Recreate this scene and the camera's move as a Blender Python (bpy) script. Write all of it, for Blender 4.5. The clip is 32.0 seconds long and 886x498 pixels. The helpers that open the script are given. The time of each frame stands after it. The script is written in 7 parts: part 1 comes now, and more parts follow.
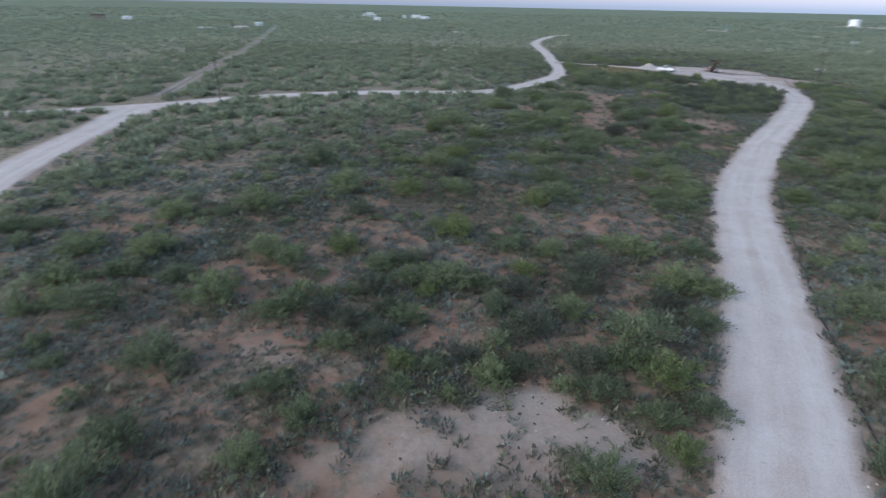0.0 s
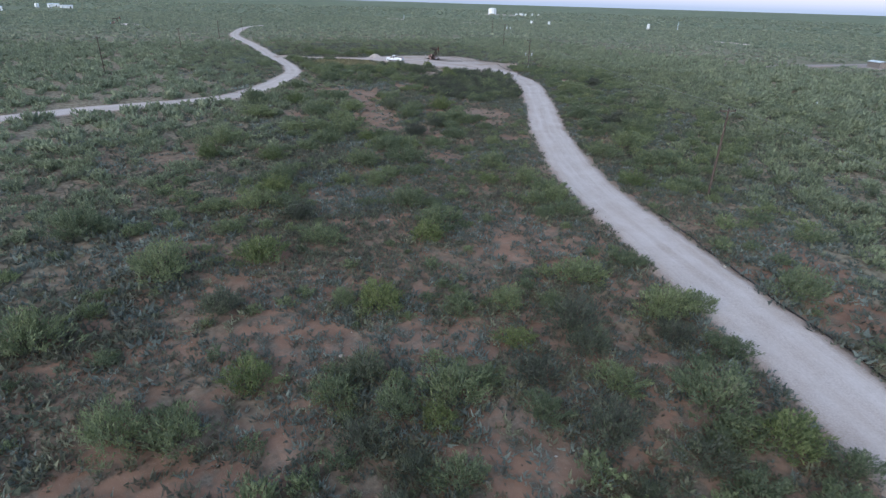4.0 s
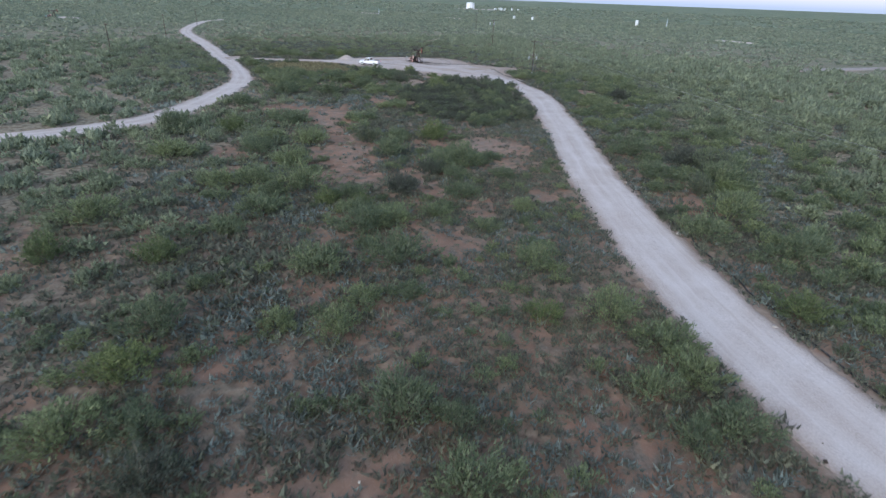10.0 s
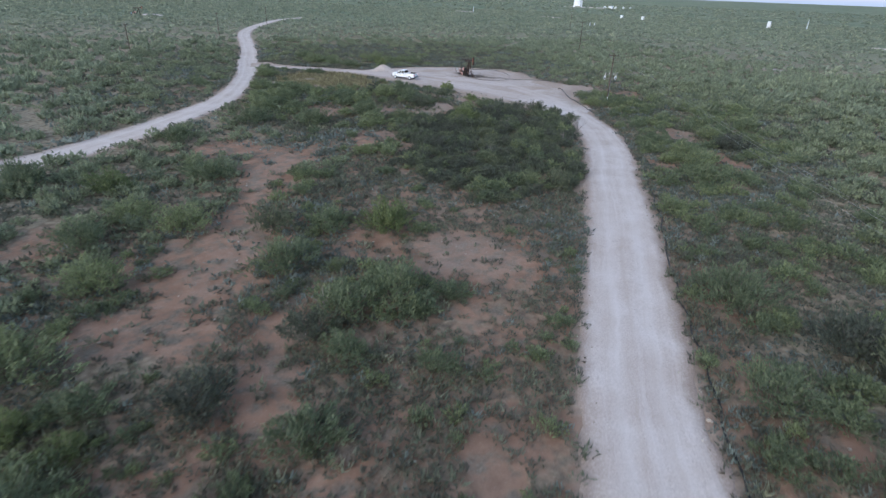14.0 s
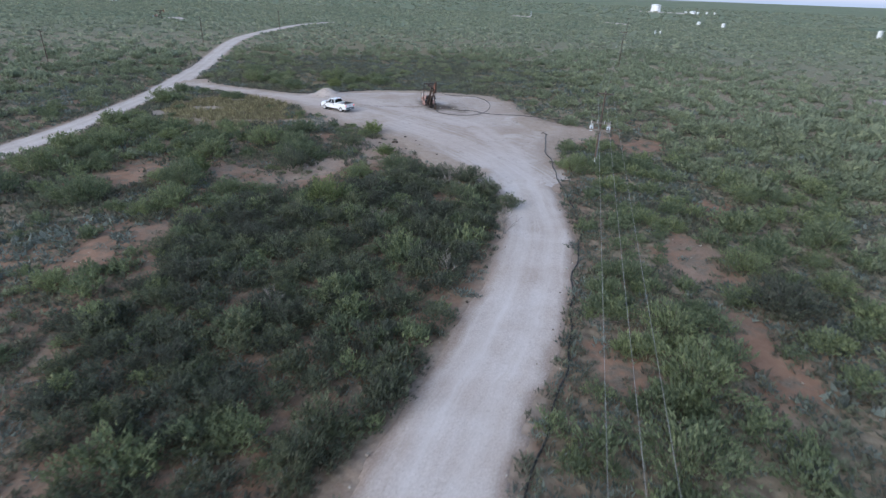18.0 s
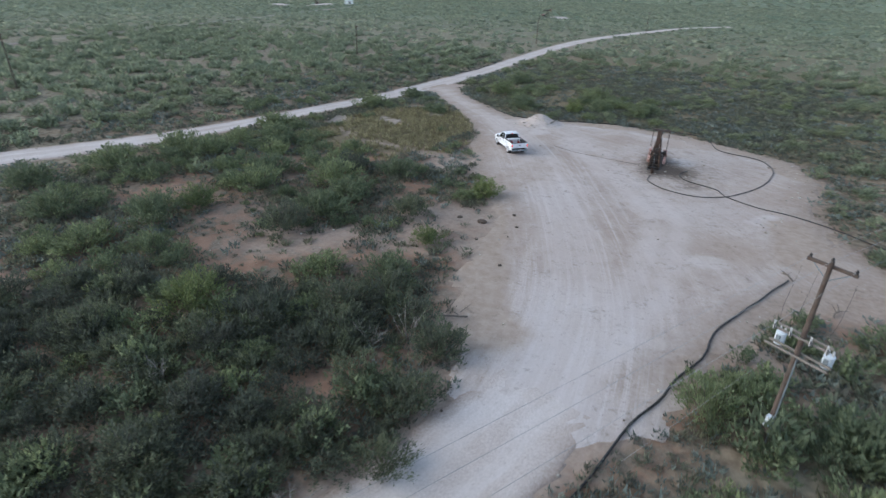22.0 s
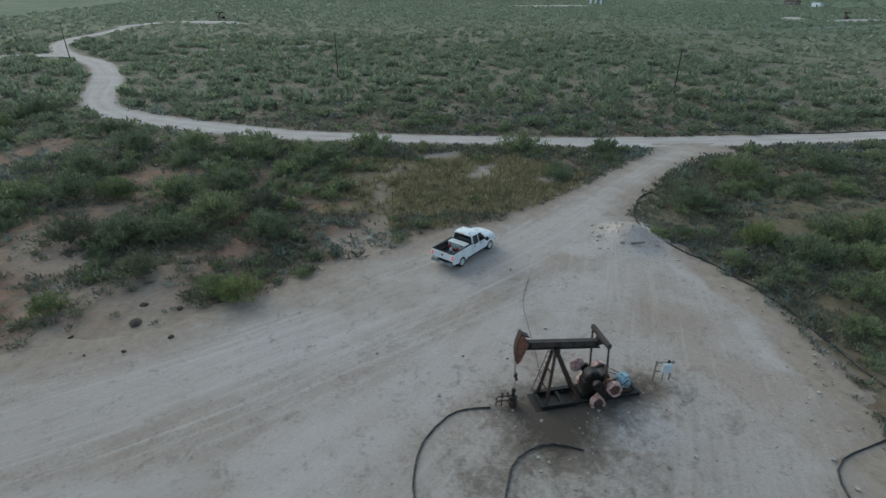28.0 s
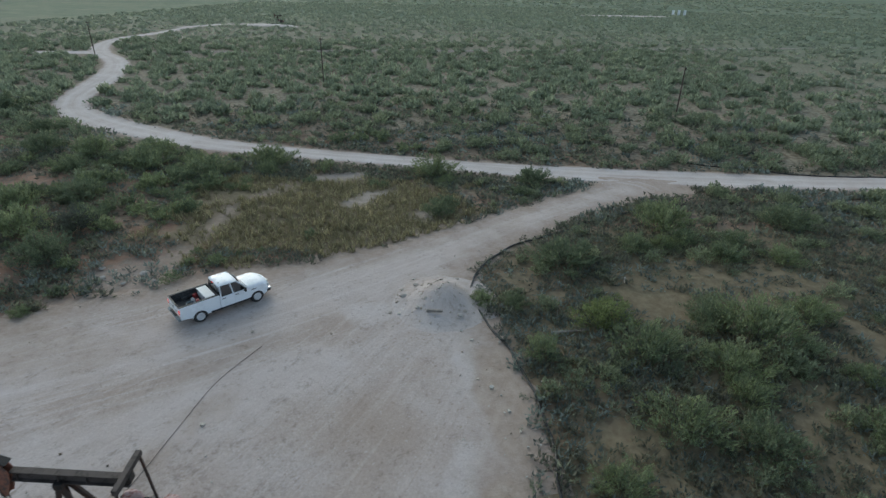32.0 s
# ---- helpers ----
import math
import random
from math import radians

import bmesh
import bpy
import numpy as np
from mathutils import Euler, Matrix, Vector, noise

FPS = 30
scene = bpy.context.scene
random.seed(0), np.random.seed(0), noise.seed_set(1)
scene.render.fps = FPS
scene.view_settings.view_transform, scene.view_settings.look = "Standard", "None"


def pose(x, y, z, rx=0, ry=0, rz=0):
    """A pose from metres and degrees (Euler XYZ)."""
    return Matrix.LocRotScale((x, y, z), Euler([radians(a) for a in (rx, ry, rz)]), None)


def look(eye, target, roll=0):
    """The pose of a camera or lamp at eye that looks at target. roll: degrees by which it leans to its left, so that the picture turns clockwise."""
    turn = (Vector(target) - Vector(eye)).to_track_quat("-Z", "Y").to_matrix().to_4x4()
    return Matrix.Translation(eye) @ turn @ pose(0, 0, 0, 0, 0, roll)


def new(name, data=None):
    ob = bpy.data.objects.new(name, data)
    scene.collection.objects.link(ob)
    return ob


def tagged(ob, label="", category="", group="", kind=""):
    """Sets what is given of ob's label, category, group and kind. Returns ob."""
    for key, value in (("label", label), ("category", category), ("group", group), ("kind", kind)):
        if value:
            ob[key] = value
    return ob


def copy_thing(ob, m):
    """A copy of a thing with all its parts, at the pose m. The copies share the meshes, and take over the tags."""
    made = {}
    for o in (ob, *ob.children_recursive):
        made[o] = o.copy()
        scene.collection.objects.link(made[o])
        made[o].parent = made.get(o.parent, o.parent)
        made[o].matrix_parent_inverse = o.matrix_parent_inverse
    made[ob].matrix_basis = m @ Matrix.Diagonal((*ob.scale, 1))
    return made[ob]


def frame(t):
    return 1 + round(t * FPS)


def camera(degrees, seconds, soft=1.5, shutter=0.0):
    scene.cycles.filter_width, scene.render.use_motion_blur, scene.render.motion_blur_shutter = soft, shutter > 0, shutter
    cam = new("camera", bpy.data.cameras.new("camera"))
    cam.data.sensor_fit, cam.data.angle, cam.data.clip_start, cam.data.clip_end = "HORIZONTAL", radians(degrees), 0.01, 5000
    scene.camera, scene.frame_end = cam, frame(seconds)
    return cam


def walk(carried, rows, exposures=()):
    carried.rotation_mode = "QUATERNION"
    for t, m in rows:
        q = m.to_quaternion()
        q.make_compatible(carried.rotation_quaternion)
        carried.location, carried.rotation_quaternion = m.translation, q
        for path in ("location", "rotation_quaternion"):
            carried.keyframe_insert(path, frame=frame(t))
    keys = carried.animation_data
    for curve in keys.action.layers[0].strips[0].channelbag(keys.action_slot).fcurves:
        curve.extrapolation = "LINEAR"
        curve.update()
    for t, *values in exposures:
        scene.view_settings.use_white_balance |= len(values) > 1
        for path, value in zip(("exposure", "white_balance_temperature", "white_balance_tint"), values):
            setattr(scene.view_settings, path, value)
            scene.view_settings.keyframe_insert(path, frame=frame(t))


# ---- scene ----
cam = camera(78.9, 32.0, soft=1.35, shutter=0.35)
METRES, EYE, TILT, LEAN, TURN = 253.4, 18.5, 0.0, 0.0, 0.0
ROWS = [
    (0.0, 0.0, 0.0, 0.0, 0.48, -24.48, -1.05),
    (0.5, -0.0097, 0.0077, -0.0002, -11.62, -24.34, -1.11),
    (1.0, -0.018, 0.0153, -0.0004, -19.38, -24.33, -1.19),
    (1.5, -0.0256, 0.0232, -0.0005, -24.49, -24.36, -1.23),
    (2.0, -0.0322, 0.031, -0.0004, -27.51, -24.39, -1.29),
    (2.5, -0.0377, 0.039, -0.0004, -28.91, -24.44, -1.36),
    (3.0, -0.042, 0.0473, -0.0005, -29.61, -24.53, -1.4),
    (3.5, -0.0452, 0.056, -0.0006, -30.29, -24.67, -1.47),
    (5.5, -0.0473, 0.0917, -0.0026, -33.23, -24.81, -1.65),
    (6.0, -0.0452, 0.1007, -0.0033, -33.72, -24.84, -1.67),
    (6.5, -0.0422, 0.1099, -0.0038, -33.79, -24.87, -1.72),
    (7.0, -0.038, 0.1191, -0.0042, -33.8, -24.93, -1.74),
    (7.5, -0.0328, 0.1285, -0.0043, -34.04, -24.98, -1.77),
    (8.0, -0.0266, 0.1379, -0.0043, -34.42, -25.01, -1.82),
    (8.5, -0.0193, 0.1472, -0.0042, -34.42, -25.07, -1.85),
    (9.0, -0.011, 0.1565, -0.0042, -34.18, -25.1, -1.86),
    (9.5, -0.0017, 0.1661, -0.0041, -33.88, -25.15, -1.89),
    (10.0, 0.0087, 0.1757, -0.0037, -33.46, -25.2, -1.92),
    (10.5, 0.0201, 0.1854, -0.0035, -33.09, -25.22, -1.93),
    (11.0, 0.0328, 0.1955, -0.0034, -32.78, -25.26, -1.91),
    (11.5, 0.0465, 0.2057, -0.0034, -32.34, -25.34, -1.89),
    (12.0, 0.0613, 0.2162, -0.0034, -30.93, -25.41, -1.87),
    (12.5, 0.0769, 0.2274, -0.0032, -28.54, -25.51, -1.87),
    (13.0, 0.0929, 0.2396, -0.0031, -25.76, -25.64, -1.86),
    (13.5, 0.1087, 0.2533, -0.003, -23.39, -25.77, -1.87),
    (14.0, 0.1241, 0.268, -0.0026, -22.64, -25.8, -1.87),
    (14.5, 0.1401, 0.2831, -0.0023, -22.29, -25.8, -1.89),
    (15.0, 0.1565, 0.2971, -0.0018, -21.96, -25.74, -1.87),
    (15.5, 0.1734, 0.3107, -0.0014, -21.76, -25.7, -1.89),
    (17.5, 0.2421, 0.3629, -0.0024, -19.59, -25.59, -1.94),
    (18.0, 0.2576, 0.3761, -0.0026, -14.89, -25.72, -1.92),
    (18.5, 0.2735, 0.3896, -0.0027, -12.26, -25.79, -1.9),
    (19.0, 0.2883, 0.4036, -0.0029, -6.18, -26.01, -1.86),
    (19.5, 0.3036, 0.4179, -0.003, -3.0, -26.1, -1.77),
    (20.0, 0.318, 0.433, -0.0034, 2.34, -26.27, -1.67),
    (20.5, 0.3315, 0.4488, -0.0036, 6.45, -26.41, -1.6),
    (21.0, 0.3441, 0.4652, -0.0039, 11.54, -26.5, -1.47),
    (21.5, 0.3558, 0.4822, -0.0042, 19.01, -26.64, -1.27),
    (22.0, 0.3668, 0.4994, -0.0041, 26.93, -26.77, -1.07),
    (22.5, 0.3774, 0.5171, -0.0037, 35.54, -26.92, -0.78),
    (23.0, 0.3871, 0.5356, -0.0033, 41.78, -26.96, -0.55),
    (23.5, 0.395, 0.5536, -0.0031, 45.51, -26.98, -0.57),
    (24.0, 0.4019, 0.5717, -0.0028, 48.36, -26.99, -0.54),
    (24.5, 0.4079, 0.5895, -0.0026, 55.0, -26.95, -0.37),
    (26.5, 0.4217, 0.6579, -0.0012, 74.08, -26.94, -0.1),
    (27.0, 0.4233, 0.6733, -0.001, 75.94, -26.9, -0.2),
    (27.5, 0.4242, 0.6882, -0.001, 78.24, -26.8, -0.3),
    (28.0, 0.4242, 0.7022, -0.0011, 80.11, -26.69, -0.35),
    (28.5, 0.4234, 0.7155, -0.0013, 81.04, -26.6, -0.45),
    (29.0, 0.422, 0.7279, -0.0015, 81.73, -26.56, -0.57),
    (29.5, 0.4198, 0.7397, -0.0016, 83.13, -26.5, -0.67),
    (30.0, 0.417, 0.7507, -0.0019, 85.16, -26.41, -0.7),
    (30.5, 0.4135, 0.7609, -0.0021, 86.87, -26.37, -0.79),
    (31.0, 0.4093, 0.7703, -0.002, 88.04, -26.28, -0.81),
    (31.5, 0.4045, 0.7787, -0.0021, 88.82, -26.17, -0.88),
    (32.0, 0.3993, 0.7863, -0.0021, 89.49, -26.12, -0.98),
]
# the clip darkens as it turns towards the bright west
EXPOSURES = [(0.0, 1.22, 6130, 6.0), (3.0, 1.2, 6110, 6.5), (8.0, 1.27, 6100, 7.0), (14.0, 1.29, 6170, 7.0), (19.0, 1.24, 6220, 7.0), (22.0, 1.28, 6340, 3.5), (23.0, 1.03, 6340, 0.0), (24.0, 0.87, 6330, -3.0), (28.0, 0.70, 6460, -7.5), (32.0, 0.78, 6490, -4.0)]
walk(cam, [(t, pose(0, 0, EYE, TILT, LEAN, TURN) @ pose(METRES * x, METRES * y, METRES * z, 90 + pitch, roll, yaw)) for t, x, y, z, yaw, pitch, roll in ROWS], EXPOSURES)

# ---- light: dusk, the sun just gone behind the western horizon ----
world = bpy.data.worlds.new("dusk_sky")
scene.world = world
world.use_nodes = True
wn, wl = world.node_tree.nodes, world.node_tree.links
wn.clear()
sky = wn.new("ShaderNodeTexSky")
sky.sky_type, sky.sun_disc = "NISHITA", False
sky.sun_elevation, sky.sun_rotation = radians(24.0), radians(-118.0)
sky.altitude, sky.air_density, sky.dust_density, sky.ozone_density = 900.0, 1.0, 1.6, 1.0
sky_bg = wn.new("ShaderNodeBackground")
sky_bg.inputs["Strength"].default_value = 0.122
sky_hsv = wn.new("ShaderNodeHueSaturation")
sky_hsv.inputs["Saturation"].default_value = 0.8
sky_out = wn.new("ShaderNodeOutputWorld")
# the earth's shadow: towards the horizon the dusk sky dims to blue-grey and lavender
sky_co = wn.new("ShaderNodeTexCoord")
sky_sep = wn.new("ShaderNodeSeparateXYZ")
sky_ramp = wn.new("ShaderNodeValToRGB")
for e, (p, c) in zip([*sky_ramp.color_ramp.elements, sky_ramp.color_ramp.elements.new(0.5), sky_ramp.color_ramp.elements.new(0.6)], ((0.0, (0.40, 0.47, 0.78)), (1.0, (1.0, 1.0, 1.0)), (0.03, (0.58, 0.49, 0.68)), (0.3, (1.0, 1.0, 1.0)))):
    e.position, e.color = p, (*c, 1)
sky_mul = wn.new("ShaderNodeMix")
sky_mul.data_type, sky_mul.blend_type = "RGBA", "MULTIPLY"
sky_mul.inputs[0].default_value = 1.0
wl.new(sky_co.outputs["Generated"], sky_sep.inputs[0])
wl.new(sky_sep.outputs["Z"], sky_ramp.inputs["Fac"])
wl.new(sky.outputs[0], sky_hsv.inputs["Color"])
wl.new(sky_hsv.outputs[0], sky_mul.inputs[6])
wl.new(sky_ramp.outputs[0], sky_mul.inputs[7])
wl.new(sky_mul.outputs[2], sky_bg.inputs["Color"])
wl.new(sky_bg.outputs[0], sky_out.inputs["Surface"])

sun = new("sun", bpy.data.lights.new("sun", "SUN"))
sun.data.energy, sun.data.angle, sun.data.color = 0.62, radians(60.0), (1.0, 0.97, 0.95)
sun.matrix_world = look((-60, -32, 45), (0, 0, 0))


# ---- materials ----
class Nodes:
    """A short way to write a node material."""

    def __init__(self, name):
        self.mat = bpy.data.materials.new(name)
        self.mat.use_nodes = True
        self.nt = self.mat.node_tree
        self.nt.nodes.clear()
        self.out = self.nt.nodes.new("ShaderNodeOutputMaterial")
        self.bsdf = self.nt.nodes.new("ShaderNodeBsdfPrincipled")
        self.nt.links.new(self.bsdf.outputs[0], self.out.inputs["Surface"])
        self.geo = self.nt.nodes.new("ShaderNodeNewGeometry")
        self.texco = self.nt.nodes.new("ShaderNodeTexCoord")

    def node(self, kind, **values):
        n = self.nt.nodes.new(kind)
        for key, value in values.items():
            n.inputs[key].default_value = value
        return n

    def link(self, a, b):
        self.nt.links.new(a, b)

    def noise(self, scale, detail=4.0, rough=0.55, where=None, distort=0.0, stretch=None):
        n = self.node("ShaderNodeTexNoise", Scale=scale, Detail=detail, Roughness=rough, Distortion=distort)
        source = where or self.geo.outputs["Position"]
        if stretch:
            m = self.nt.nodes.new("ShaderNodeMapping")
            m.inputs["Scale"].default_value = stretch
            self.link(source, m.inputs["Vector"])
            source = m.outputs[0]
        self.link(source, n.inputs["Vector"])
        return n.outputs["Fac"]

    def bend(self):
        """Positions turned a little more the farther north they lie, so that streaks curve."""
        r = self.nt.nodes.new("ShaderNodeVectorRotate")
        r.rotation_type = "Z_AXIS"
        r.inputs["Center"].default_value = (110, 150, 0)
        sep = self.nt.nodes.new("ShaderNodeSeparateXYZ")
        self.link(self.geo.outputs["Position"], sep.inputs[0])
        self.link(self.geo.outputs["Position"], r.inputs["Vector"])
        self.link(self.math("MULTIPLY", self.math("SUBTRACT", sep.outputs["Y"], 150.0), -0.016), r.inputs["Angle"])
        return r.outputs[0]

    def ramp(self, fac, stops, smooth=False):
        r = self.nt.nodes.new("ShaderNodeValToRGB")
        r.color_ramp.interpolation = "EASE" if smooth else "LINEAR"
        while len(r.color_ramp.elements) < len(stops):
            r.color_ramp.elements.new(0.5)
        for e, (p, c) in zip(r.color_ramp.elements, stops):
            e.position = p
            e.color = (*c, 1) if len(c) == 3 else c
        self.link(fac, r.inputs["Fac"])
        return r.outputs["Color"]

    def level(self, fac, lo, hi, a=0.0, b=1.0):
        m = self.nt.nodes.new("ShaderNodeMapRange")
        for key, value in (("From Min", lo), ("From Max", hi), ("To Min", a), ("To Max", b)):
            m.inputs[key].default_value = value
        self.link(fac, m.inputs["Value"])
        return m.outputs["Result"]

    def mix(self, fac, a, b, kind="MIX"):
        m = self.nt.nodes.new("ShaderNodeMix")
        m.data_type, m.blend_type = "RGBA", kind
        for value, socket in ((fac, m.inputs[0]), (a, m.inputs[6]), (b, m.inputs[7])):
            if isinstance(value, bpy.types.NodeSocket):
                self.link(value, socket)
            elif isinstance(value, (int, float)):
                socket.default_value = value
            else:
                socket.default_value = (*value, 1)
        return m.outputs[2]

    def math(self, op, a, b=0.0):
        m = self.nt.nodes.new("ShaderNodeMath")
        m.operation = op
        for value, socket in ((a, m.inputs[0]), (b, m.inputs[1])):
            if isinstance(value, bpy.types.NodeSocket):
                self.link(value, socket)
            else:
                socket.default_value = value
        return m.outputs[0]

    def attr(self, name):
        a = self.nt.nodes.new("ShaderNodeAttribute")
        a.attribute_name = name
        return a.outputs["Fac"]

    def finish(self, color, rough=0.8, metal=0.0, bump=None, strength=0.3, distance=0.02, spec=0.3):
        for value, key in ((color, "Base Color"), (rough, "Roughness"), (metal, "Metallic"), (spec, "Specular IOR Level")):
            socket = self.bsdf.inputs[key]
            if isinstance(value, bpy.types.NodeSocket):
                self.link(value, socket)
            elif isinstance(value, (int, float)):
                socket.default_value = value
            else:
                socket.default_value = (*value, 1)
        if bump is not None:
            b = self.node("ShaderNodeBump", Strength=strength, Distance=distance)
            self.link(bump, b.inputs["Height"])
            self.link(b.outputs[0], self.bsdf.inputs["Normal"])
        return self.mat


def soil_material():
    n = Nodes("red_soil")
    broad = n.noise(0.045, 4, 0.6)
    mid = n.noise(0.5, 5, 0.62)
    fine = n.noise(6.0, 5, 0.65)
    soil = n.ramp(mid, [(0.3, (0.196, 0.116, 0.080)), (0.55, (0.278, 0.172, 0.122)), (0.75, (0.342, 0.230, 0.172))])
    litter = n.ramp(fine, [(0.3, (0.10, 0.085, 0.065)), (0.7, (0.23, 0.19, 0.15))])
    near = n.mix(n.level(n.noise(0.9, 5, 0.6), 0.47, 0.62), soil, litter)
    grey = n.ramp(fine, [(0.3, (0.18, 0.138, 0.108)), (0.7, (0.31, 0.245, 0.20))])
    near = n.mix(n.level(broad, 0.52, 0.66, 0.0, 0.75), near, grey)
    specks = n.noise(28.0, 2, 0.5)
    near = n.mix(n.level(specks, 0.66, 0.72, 0.0, 0.6), near, (0.46, 0.42, 0.37))
    # the brush of the plain, too far off to tell one plant from the next
    far_a = n.noise(0.11, 5, 0.7, stretch=(1.0, 1.0, 0.0))
    far_b = n.noise(0.012, 4, 0.6, stretch=(1.0, 1.0, 0.0))
    brush = n.ramp(far_a, [(0.36, (0.150, 0.176, 0.124)), (0.5, (0.186, 0.208, 0.146)), (0.64, (0.224, 0.236, 0.168))])
    tone = n.ramp(far_b, [(0.35, (0.75, 0.85, 0.78)), (0.65, (1.12, 1.08, 1.0))])
    brush = n.mix(1.0, brush, tone, "MULTIPLY")
    bare = n.attr("bare")
    # low grass and litter hide the soil between the bushes, more so away from the roads
    sward = n.ramp(n.noise(3.2, 5, 0.7), [(0.3, (0.120, 0.094, 0.070)), (0.5, (0.19, 0.15, 0.112)), (0.7, (0.265, 0.212, 0.160))])
    # bunch grass grows in clumps: small mounds, their light and shade coloured in
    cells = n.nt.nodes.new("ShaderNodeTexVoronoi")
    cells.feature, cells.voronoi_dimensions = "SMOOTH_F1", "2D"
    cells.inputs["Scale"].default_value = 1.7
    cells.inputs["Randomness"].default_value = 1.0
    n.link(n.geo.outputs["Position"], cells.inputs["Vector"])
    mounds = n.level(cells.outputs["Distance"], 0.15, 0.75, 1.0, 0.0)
    sward = n.mix(n.level(n.attr("wild"), 0.15, 0.7, 0.0, 0.9), sward, n.ramp(n.noise(1.4, 5, 0.7), [(0.3, (0.176, 0.166, 0.120)), (0.7, (0.300, 0.270, 0.206))]))
    hide = n.level(n.math("SUBTRACT", n.math("ADD", n.noise(0.35, 5, 0.65), n.math("MULTIPLY", n.attr("wild"), 0.35)), n.math("MULTIPLY", bare, 0.5)), 0.40, 0.60, 0.0, 0.75)
    # shade between the mounds and light on their tops, painted into the sward
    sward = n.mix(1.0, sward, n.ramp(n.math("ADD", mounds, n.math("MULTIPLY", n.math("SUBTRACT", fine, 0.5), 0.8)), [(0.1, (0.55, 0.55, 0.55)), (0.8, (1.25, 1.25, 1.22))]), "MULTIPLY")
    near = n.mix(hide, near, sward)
    straw = n.ramp(n.noise(2.0, 5, 0.7), [(0.3, (0.13, 0.105, 0.066)), (0.7, (0.24, 0.20, 0.13))])
    near = n.mix(n.level(n.math("ADD", n.attr("straw"), n.math("MULTIPLY", n.math("SUBTRACT", mid, 0.5), 0.8)), 0.1, 0.6, 0.0, 0.9), near, straw)
    chalk = n.ramp(fine, [(0.3, (0.32, 0.262, 0.222)), (0.7, (0.44, 0.38, 0.335))])
    near = n.mix(n.level(n.math("ADD", n.attr("chalk"), n.math("MULTIPLY", n.math("SUBTRACT", mid, 0.5), 1.3)), 0.2, 0.85, 0.0, 0.8), near, chalk)
    # crushed lime spread thin over the earth beside the driven ground
    verge = n.math("ADD", n.attr("verge"), n.math("MULTIPLY", n.math("SUBTRACT", n.noise(0.7, 6, 0.7), 0.5), 1.0))
    near = n.mix(n.level(verge, 0.25, 0.95, 0.0, 0.9), near, n.ramp(n.noise(2.6, 6, 0.7), [(0.3, (0.275, 0.207, 0.165)), (0.7, (0.415, 0.335, 0.28))]))
    d = n.nt.nodes.new("ShaderNodeVectorMath")
    d.operation = "DISTANCE"
    d.inputs[1].default_value = (45, 135, 0)
    n.link(n.geo.outputs["Position"], d.inputs[0])
    far = n.level(d.outputs["Value"], 120, 300)
    both = n.mix(far, near, brush)
    bump = n.math("ADD", n.math("ADD", n.math("MULTIPLY", fine, 0.5), mid), n.math("MULTIPLY", n.math("MULTIPLY", mounds, hide), 1.2))
    return n.finish(both, 0.95, bump=bump, strength=0.6, distance=0.12, spec=0.1)


def caliche_material(name, tone=1.0):
    """Crushed white limestone, driven on; 'across' runs from -1 to 1 over the road."""
    n = Nodes(name)
    mid = n.noise(0.28, 5, 0.62)
    fine = n.noise(9.0, 5, 0.7)
    base = n.ramp(mid, [(0.3, (0.47 * tone, 0.41 * tone, 0.365 * tone)), (0.5, (0.53 * tone, 0.48 * tone, 0.44 * tone)), (0.72, (0.60 * tone, 0.56 * tone, 0.53 * tone))])
    grit = n.ramp(fine, [(0.3, (0.78, 0.76, 0.74)), (0.7, (1.1, 1.1, 1.1))])
    base = n.mix(1.0, base, grit, "MULTIPLY")
    across = n.math("ABSOLUTE", n.attr("across"))
    wobble = n.math("MULTIPLY", n.math("SUBTRACT", n.noise(0.35, 3), 0.5), 0.35)
    rut = n.math("ABSOLUTE", n.math("SUBTRACT", n.math("ADD", across, wobble), 0.36))
    base = n.mix(n.level(rut, 0.24, 0.04, 0.0, 0.28), base, (0.66 * tone, 0.63 * tone, 0.60 * tone))
    # long streaks drawn by tyres
    lane = n.nt.nodes.new("ShaderNodeCombineXYZ")
    n.link(n.math("MULTIPLY", n.attr("across"), 5.0), lane.inputs[0])
    n.link(n.math("MULTIPLY", n.attr("along"), 0.05), lane.inputs[1])
    streak = n.noise(1.0, 4, 0.6, where=lane.outputs[0])
    base = n.mix(n.level(streak, 0.52, 0.68, 0.0, 0.4), base, (0.64 * tone, 0.61 * tone, 0.585 * tone))
    base = n.mix(n.level(streak, 0.46, 0.32, 0.0, 0.35), base, (0.42 * tone, 0.355 * tone, 0.30 * tone))
    edge = n.level(n.math("ADD", across, wobble), 0.74, 1.0, 0.0, 0.85)
    base = n.mix(edge, base, n.ramp(fine, [(0.3, (0.22, 0.165, 0.128)), (0.7, (0.42, 0.345, 0.285))]))
    base = n.mix(1.0, base, (1.015, 0.975, 0.985), "MULTIPLY")
    base = n.mix(n.level(n.noise(2.6, 5, 0.75), 0.42, 0.30, 0.0, 0.4), base, (0.30, 0.25, 0.21))
    bump = n.math("ADD", n.math("MULTIPLY", fine, 0.6), mid)
    return n.finish(base, 0.95, bump=bump, strength=0.6, distance=0.05, spec=0.15)


